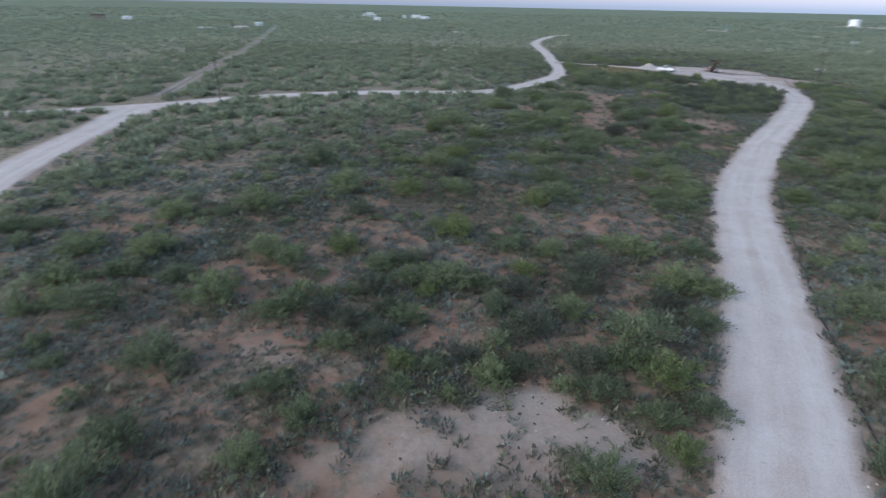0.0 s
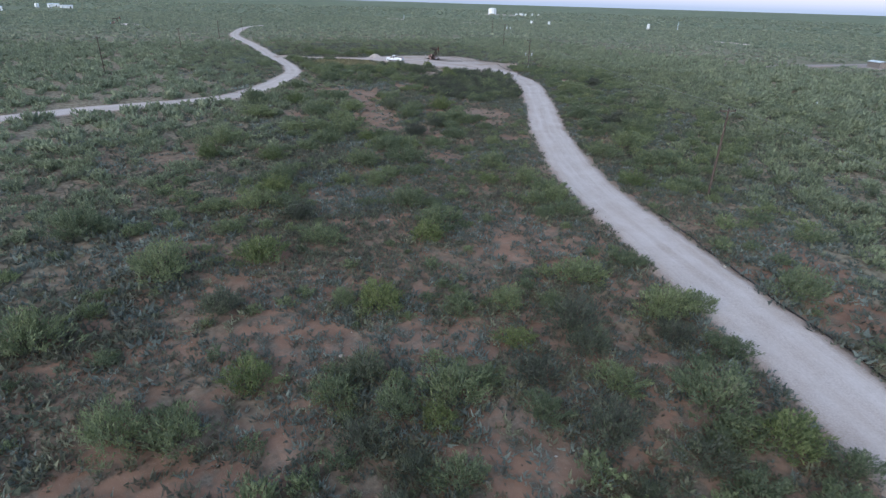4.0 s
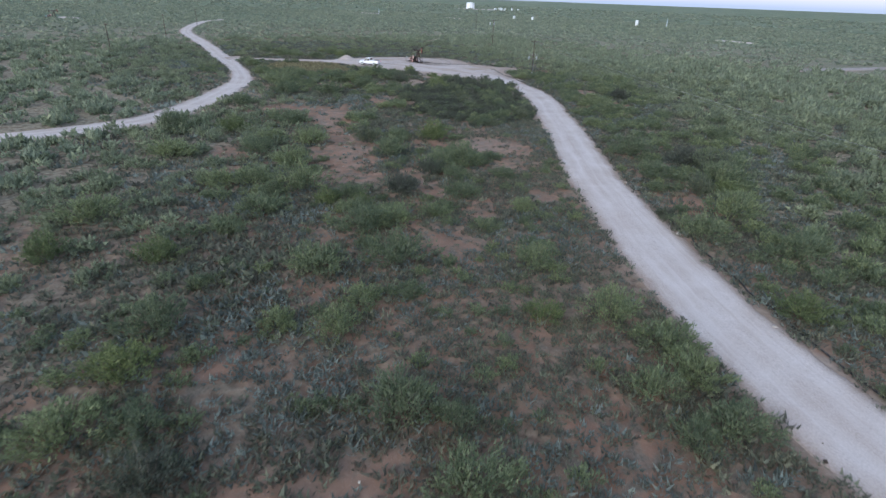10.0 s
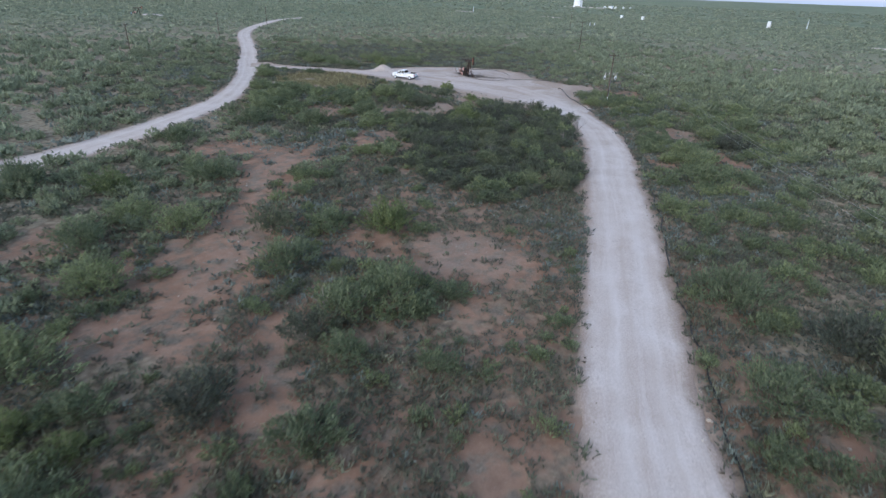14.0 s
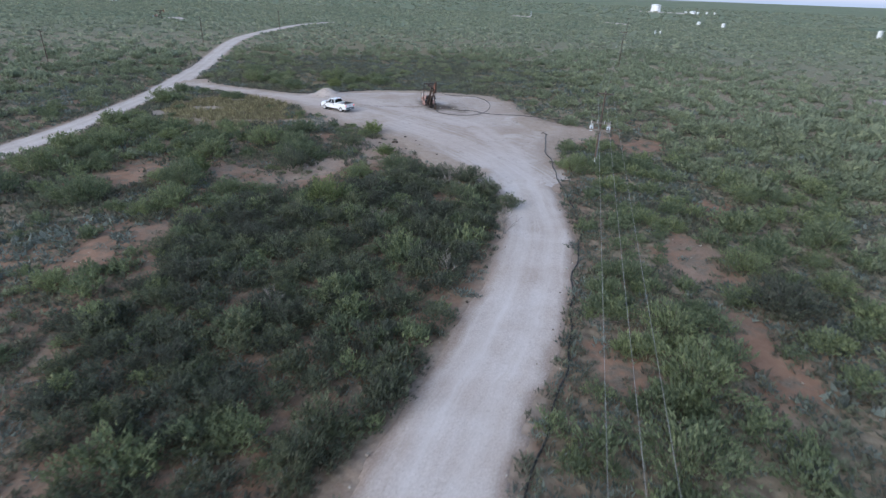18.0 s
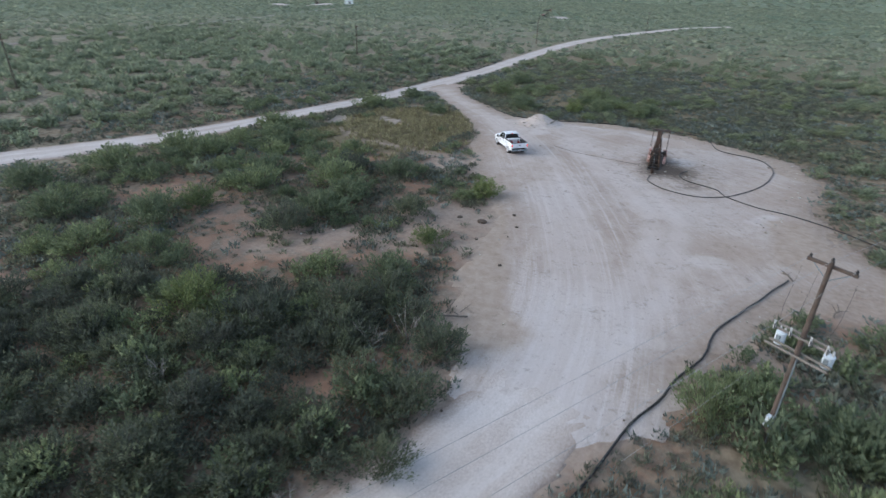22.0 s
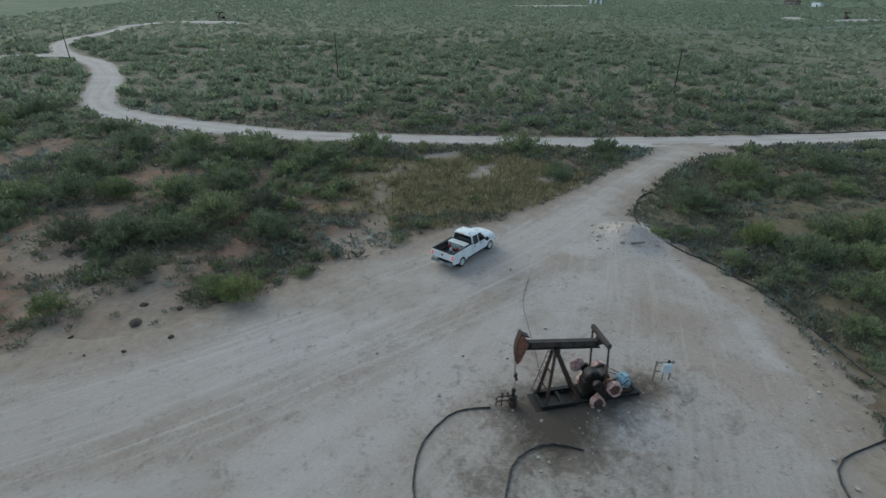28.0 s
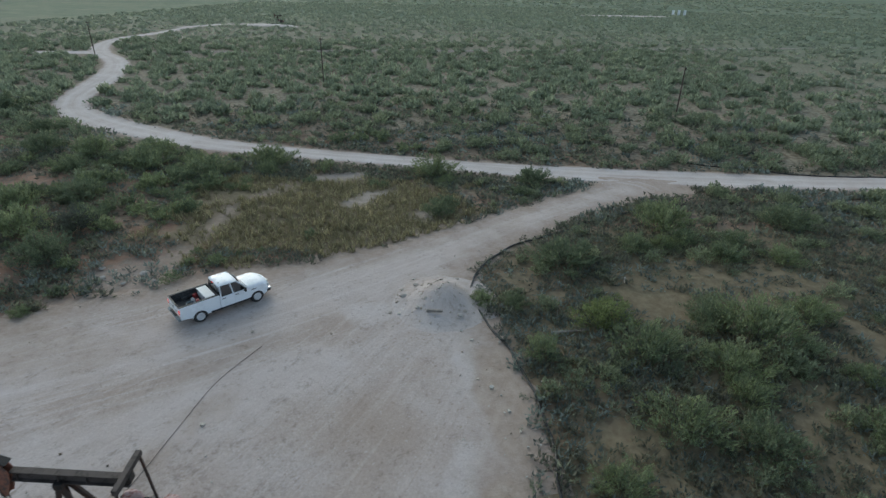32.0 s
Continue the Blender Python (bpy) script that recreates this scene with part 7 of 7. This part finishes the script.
def fuel_can(label):
    root = new("fuel_can")
    part("body", box((0.28, 0.22, 0.34), (0, 0, 0.17), 0.05, taper=(0.85, 0.85)), REDPLASTIC, root)
    part("handle", beam_between((-0.08, 0, 0.38), (0.08, 0, 0.38), 0.035, 0.035, bevel=0.008), REDPLASTIC, root)
    part("spout", rod((0.08, 0, 0.33), (0.17, 0, 0.44), 0.025), TRIM, root)
    return tagged(root, label, "fuel can", "cans in the truck bed")


for x, y, turn in ((-1.5, 0.42, 20), (-1.62, -0.35, 80)):
    fuel_can("red plastic fuel can in the truck bed").matrix_basis = TRUCK @ Matrix.Translation((x, y, 0.89)) @ Matrix.Rotation(radians(turn), 4, "Z")
jug = part("coolant_jug", lathe([(0.1, 0), (0.12, 0.03), (0.12, 0.2), (0.06, 0.27), (0.04, 0.32)], 12), DUSTY, None)
jug.matrix_basis = TRUCK @ Matrix.Translation((-1.75, 0.1, 0.89))
tagged(jug, "whitish plastic jug in the truck bed", "jug")
strap = part("coiled_hose", tube([(0.22 * math.cos(a), 0.22 * math.sin(a), 0.03 + 0.006 * a) for a in np.linspace(0, 15, 60)], 0.025, 6), ZINC, None)
strap.matrix_basis = TRUCK @ Matrix.Translation((-2.0, -0.1, 0.89))
tagged(strap, "coiled grey hose on the bed liner", "hose")


# ---- far off on the plain ----
def far_patch(name, cx, cy, a, b, turn, label, material=None):
    """A worn patch of pale ground, hugging the plain."""
    def h(x, y):
        u = (x - cx) * math.cos(turn) + (y - cy) * math.sin(turn)
        v = -(x - cx) * math.sin(turn) + (y - cy) * math.cos(turn)
        d = np.hypot(u / a, v / b) + 0.16 * waves(x, y, max(b, 3) * 0.7, 81)
        return np.clip((1 - d) * 2.0, -2, 0.3) + 0.02
    big = max(a, b) * 1.3
    ob = rough_mesh(name, cx - big, cx + big, cy - big, cy + big, max(0.8, big / 40), h, material or CALICHE)
    return tagged(ob, label, "bare ground", kind="structure")


for x, y, a, b, turn in FAR_PADS[:-1]:
    far_patch("far_pad", x, y, a, b, turn, "pale caliche pad far off on the plain")
far_patch("far_clearing", 246, 112, 12, 17, 0.3, "reddish bare ground round the far shed", DIRT)
for name, line in (("far_track", FAR_TRACK), ("far_lane", [(-150, 88), (-175, 100), (-174, 120)])):
    road(name, line, 3.2, "pale dirt track far off through the scrub", DIRT if name == "far_track" else CALICHE, 0.16, 0.8, 6)
for s in (-0.9, 0.9):
    road("wheel_track", [(x + s, y) for x, y in TRACK], 0.45, "faint wheel track through the scrub", DIRT, 0.03, 1.5, 3)


def tank(name, r, h, label, material=WHITETANK):
    root = new(name)
    part("shell", lathe([(r, 0), (r, h * 0.98), (r * 0.97, h)], 28), material, root)
    part("roof", lathe([(r * 1.01, h), (r * 0.5, h + r * 0.08), (0.2, h + r * 0.13)], 28), material, root)
    for k in range(3):
        part("hoop", lathe([(r * 1.005, h * (k + 1) / 4), (r * 1.02, h * (k + 1) / 4 + 0.1), (r * 1.005, h * (k + 1) / 4 + 0.2)], 28), material, root)
    part("ladder", beam_between((0, -r * 1.03, 0), (0, -r * 1.03, h), 0.4, 0.08), ZINC, root)
    return tagged(root, label, "storage tank", "tanks on the plain")


for x, y, r, h in ((565, 815, 7.6, 11.0), (612, 752, 1.6, 3.4), (606, 760, 1.6, 4.0), (600, 770, 2.0, 3.4), (590, 782, 2.4, 3.0), (415, 368, 1.6, 5.5), (372, 452, 1.5, 3.6), (365, 470, 1.5, 3.6), (264, 373, 0.5, 2.2), (262.5, 375.5, 0.5, 2.2), (-60, 812, 3.4, 6.5), (-48, 806, 3.0, 5.5), (-36, 800, 3.0, 5.0), (-105, 842, 2.2, 7.0), (-113, 846, 2.2, 7.0), (-121, 850, 2.2, 7.0), (-360, 385, 1.2, 4.4), (-361, 390, 1.2, 4.4), (-362, 395, 1.2, 4.4)):
    k = 0.62 if x < 0 and y > 780 else 0.85
    t = tank("storage_tank", r * k, h * k, "white steel storage tank far off on the plain")
    t.matrix_basis = Matrix.Translation((x, y, -0.55))


def shed(w, d, h, label, wall, roof_mat, open_front=False):
    root = new("shed")
    for x in (-w / 2, w / 2):
        part("end_wall", box((0.12, d, h), (x, 0, h / 2), 0.01), wall, root)
    part("back_wall", box((w, 0.12, h), (0, d / 2, h / 2), 0.01), wall, root)
    if open_front:
        for x in np.linspace(-w / 2 + 0.3, w / 2 - 0.3, 5):
            part("post", beam_between((x, -d / 2, 0), (x, -d / 2, h), 0.18, 0.18), GREYWOOD, root)
    else:
        part("front_wall", box((w, 0.12, h), (0, -d / 2, h / 2), 0.01), wall, root)
        part("door", box((1.0, 0.06, 2.05), (w * 0.2, -d / 2 - 0.08, 1.03), 0.01), TRIM, root)
    part("roof", plate([(-d / 2 - 0.3, h), (0, h + d * 0.16), (d / 2 + 0.3, h), (d / 2 + 0.3, h + 0.1), (0, h + d * 0.16 + 0.1), (-d / 2 - 0.3, h + 0.1)], -w / 2 - 0.3, w / 2 + 0.3, "x"), roof_mat, root)
    return tagged(root, label, "shed", "sheds on the plain")


for x, y, turn, w, d, h, label, wall, roof_mat, gap in (
        (238.5, 114.4, 60, 6, 3, 2.2, "low grey shed with open front on bare ground", GREYWOOD, CANGREY, True), (-330, 551, 10, 11, 6, 3.2, "small brown house far off on the plain", GREYWOOD, RUST, False),
        (-303, 551, 10, 7, 4, 2.6, "small white shed far off on the plain", WHITETANK, CANGREY, False), (-128, 967, 5, 10, 6, 3.0, "white building far off near the horizon", WHITETANK, CANGREY, False),
        (-81, 672, 5, 7, 4, 3.2, "small white shed far off on the plain", WHITETANK, CANGREY, False), (-30, 792, 8, 8, 5, 2.6, "white building far off near the horizon", WHITETANK, CANGREY, False),
        (-45, 830, 8, 11, 6, 3.2, "white building far off near the horizon", WHITETANK, CANGREY, False), (-150, 462, 20, 5, 3, 2.6, "small white shed far off on the plain", WHITETANK, CANGREY, False), (596, 776, 40, 12, 5, 3, "white building beside the far tank", WHITETANK, CANGREY, False)):
    shed(w, d, h, label, wall, roof_mat, gap).matrix_basis = Matrix.Translation((x, y, -0.5)) @ Matrix.Rotation(radians(turn), 4, "Z")


def marker(h, label, mat):
    root = new("well_marker")
    part("post", lathe([(0.5, 0), (0.28, h * 0.7), (0.1, h)], 8), mat, root)
    part("base", box((1.6, 1.6, 0.3), (0, 0, 0.1), 0.03), GREYWOOD, root)
    return tagged(root, label, "vent stack", "stacks on the plain")


marker(7.0, "pale tapering vent stack far off on the plain", CANGREY).matrix_basis = Matrix.Translation((445, 360, -0.5))
marker(5.0, "pale tapering vent stack far off on the plain", CANGREY).matrix_basis = Matrix.Translation((262, 548, -0.5))
sign = part("marker_sign", box((0.8, 0.05, 0.7), (0, 0, 1.2), 0.01), WHITETANK, None)
sign.matrix_basis = Matrix.Translation((116, 74.9, -0.5)) @ Matrix.Rotation(radians(40), 4, "Z")
part("post", rod((0, 0.05, -0.1), (0, 0.05, 1.4), 0.04), ZINC, sign)
tagged(sign, "small white marker sign on a post in the scrub", "sign")
mast = part("radio_mast", lathe([(0.7, 0), (0.4, 30), (0.25, 60)], 6), ZINC, None)
mast.matrix_basis = Matrix.Translation((60, 2400, -0.5))
tagged(mast, "thin grey radio mast on the horizon", "mast")
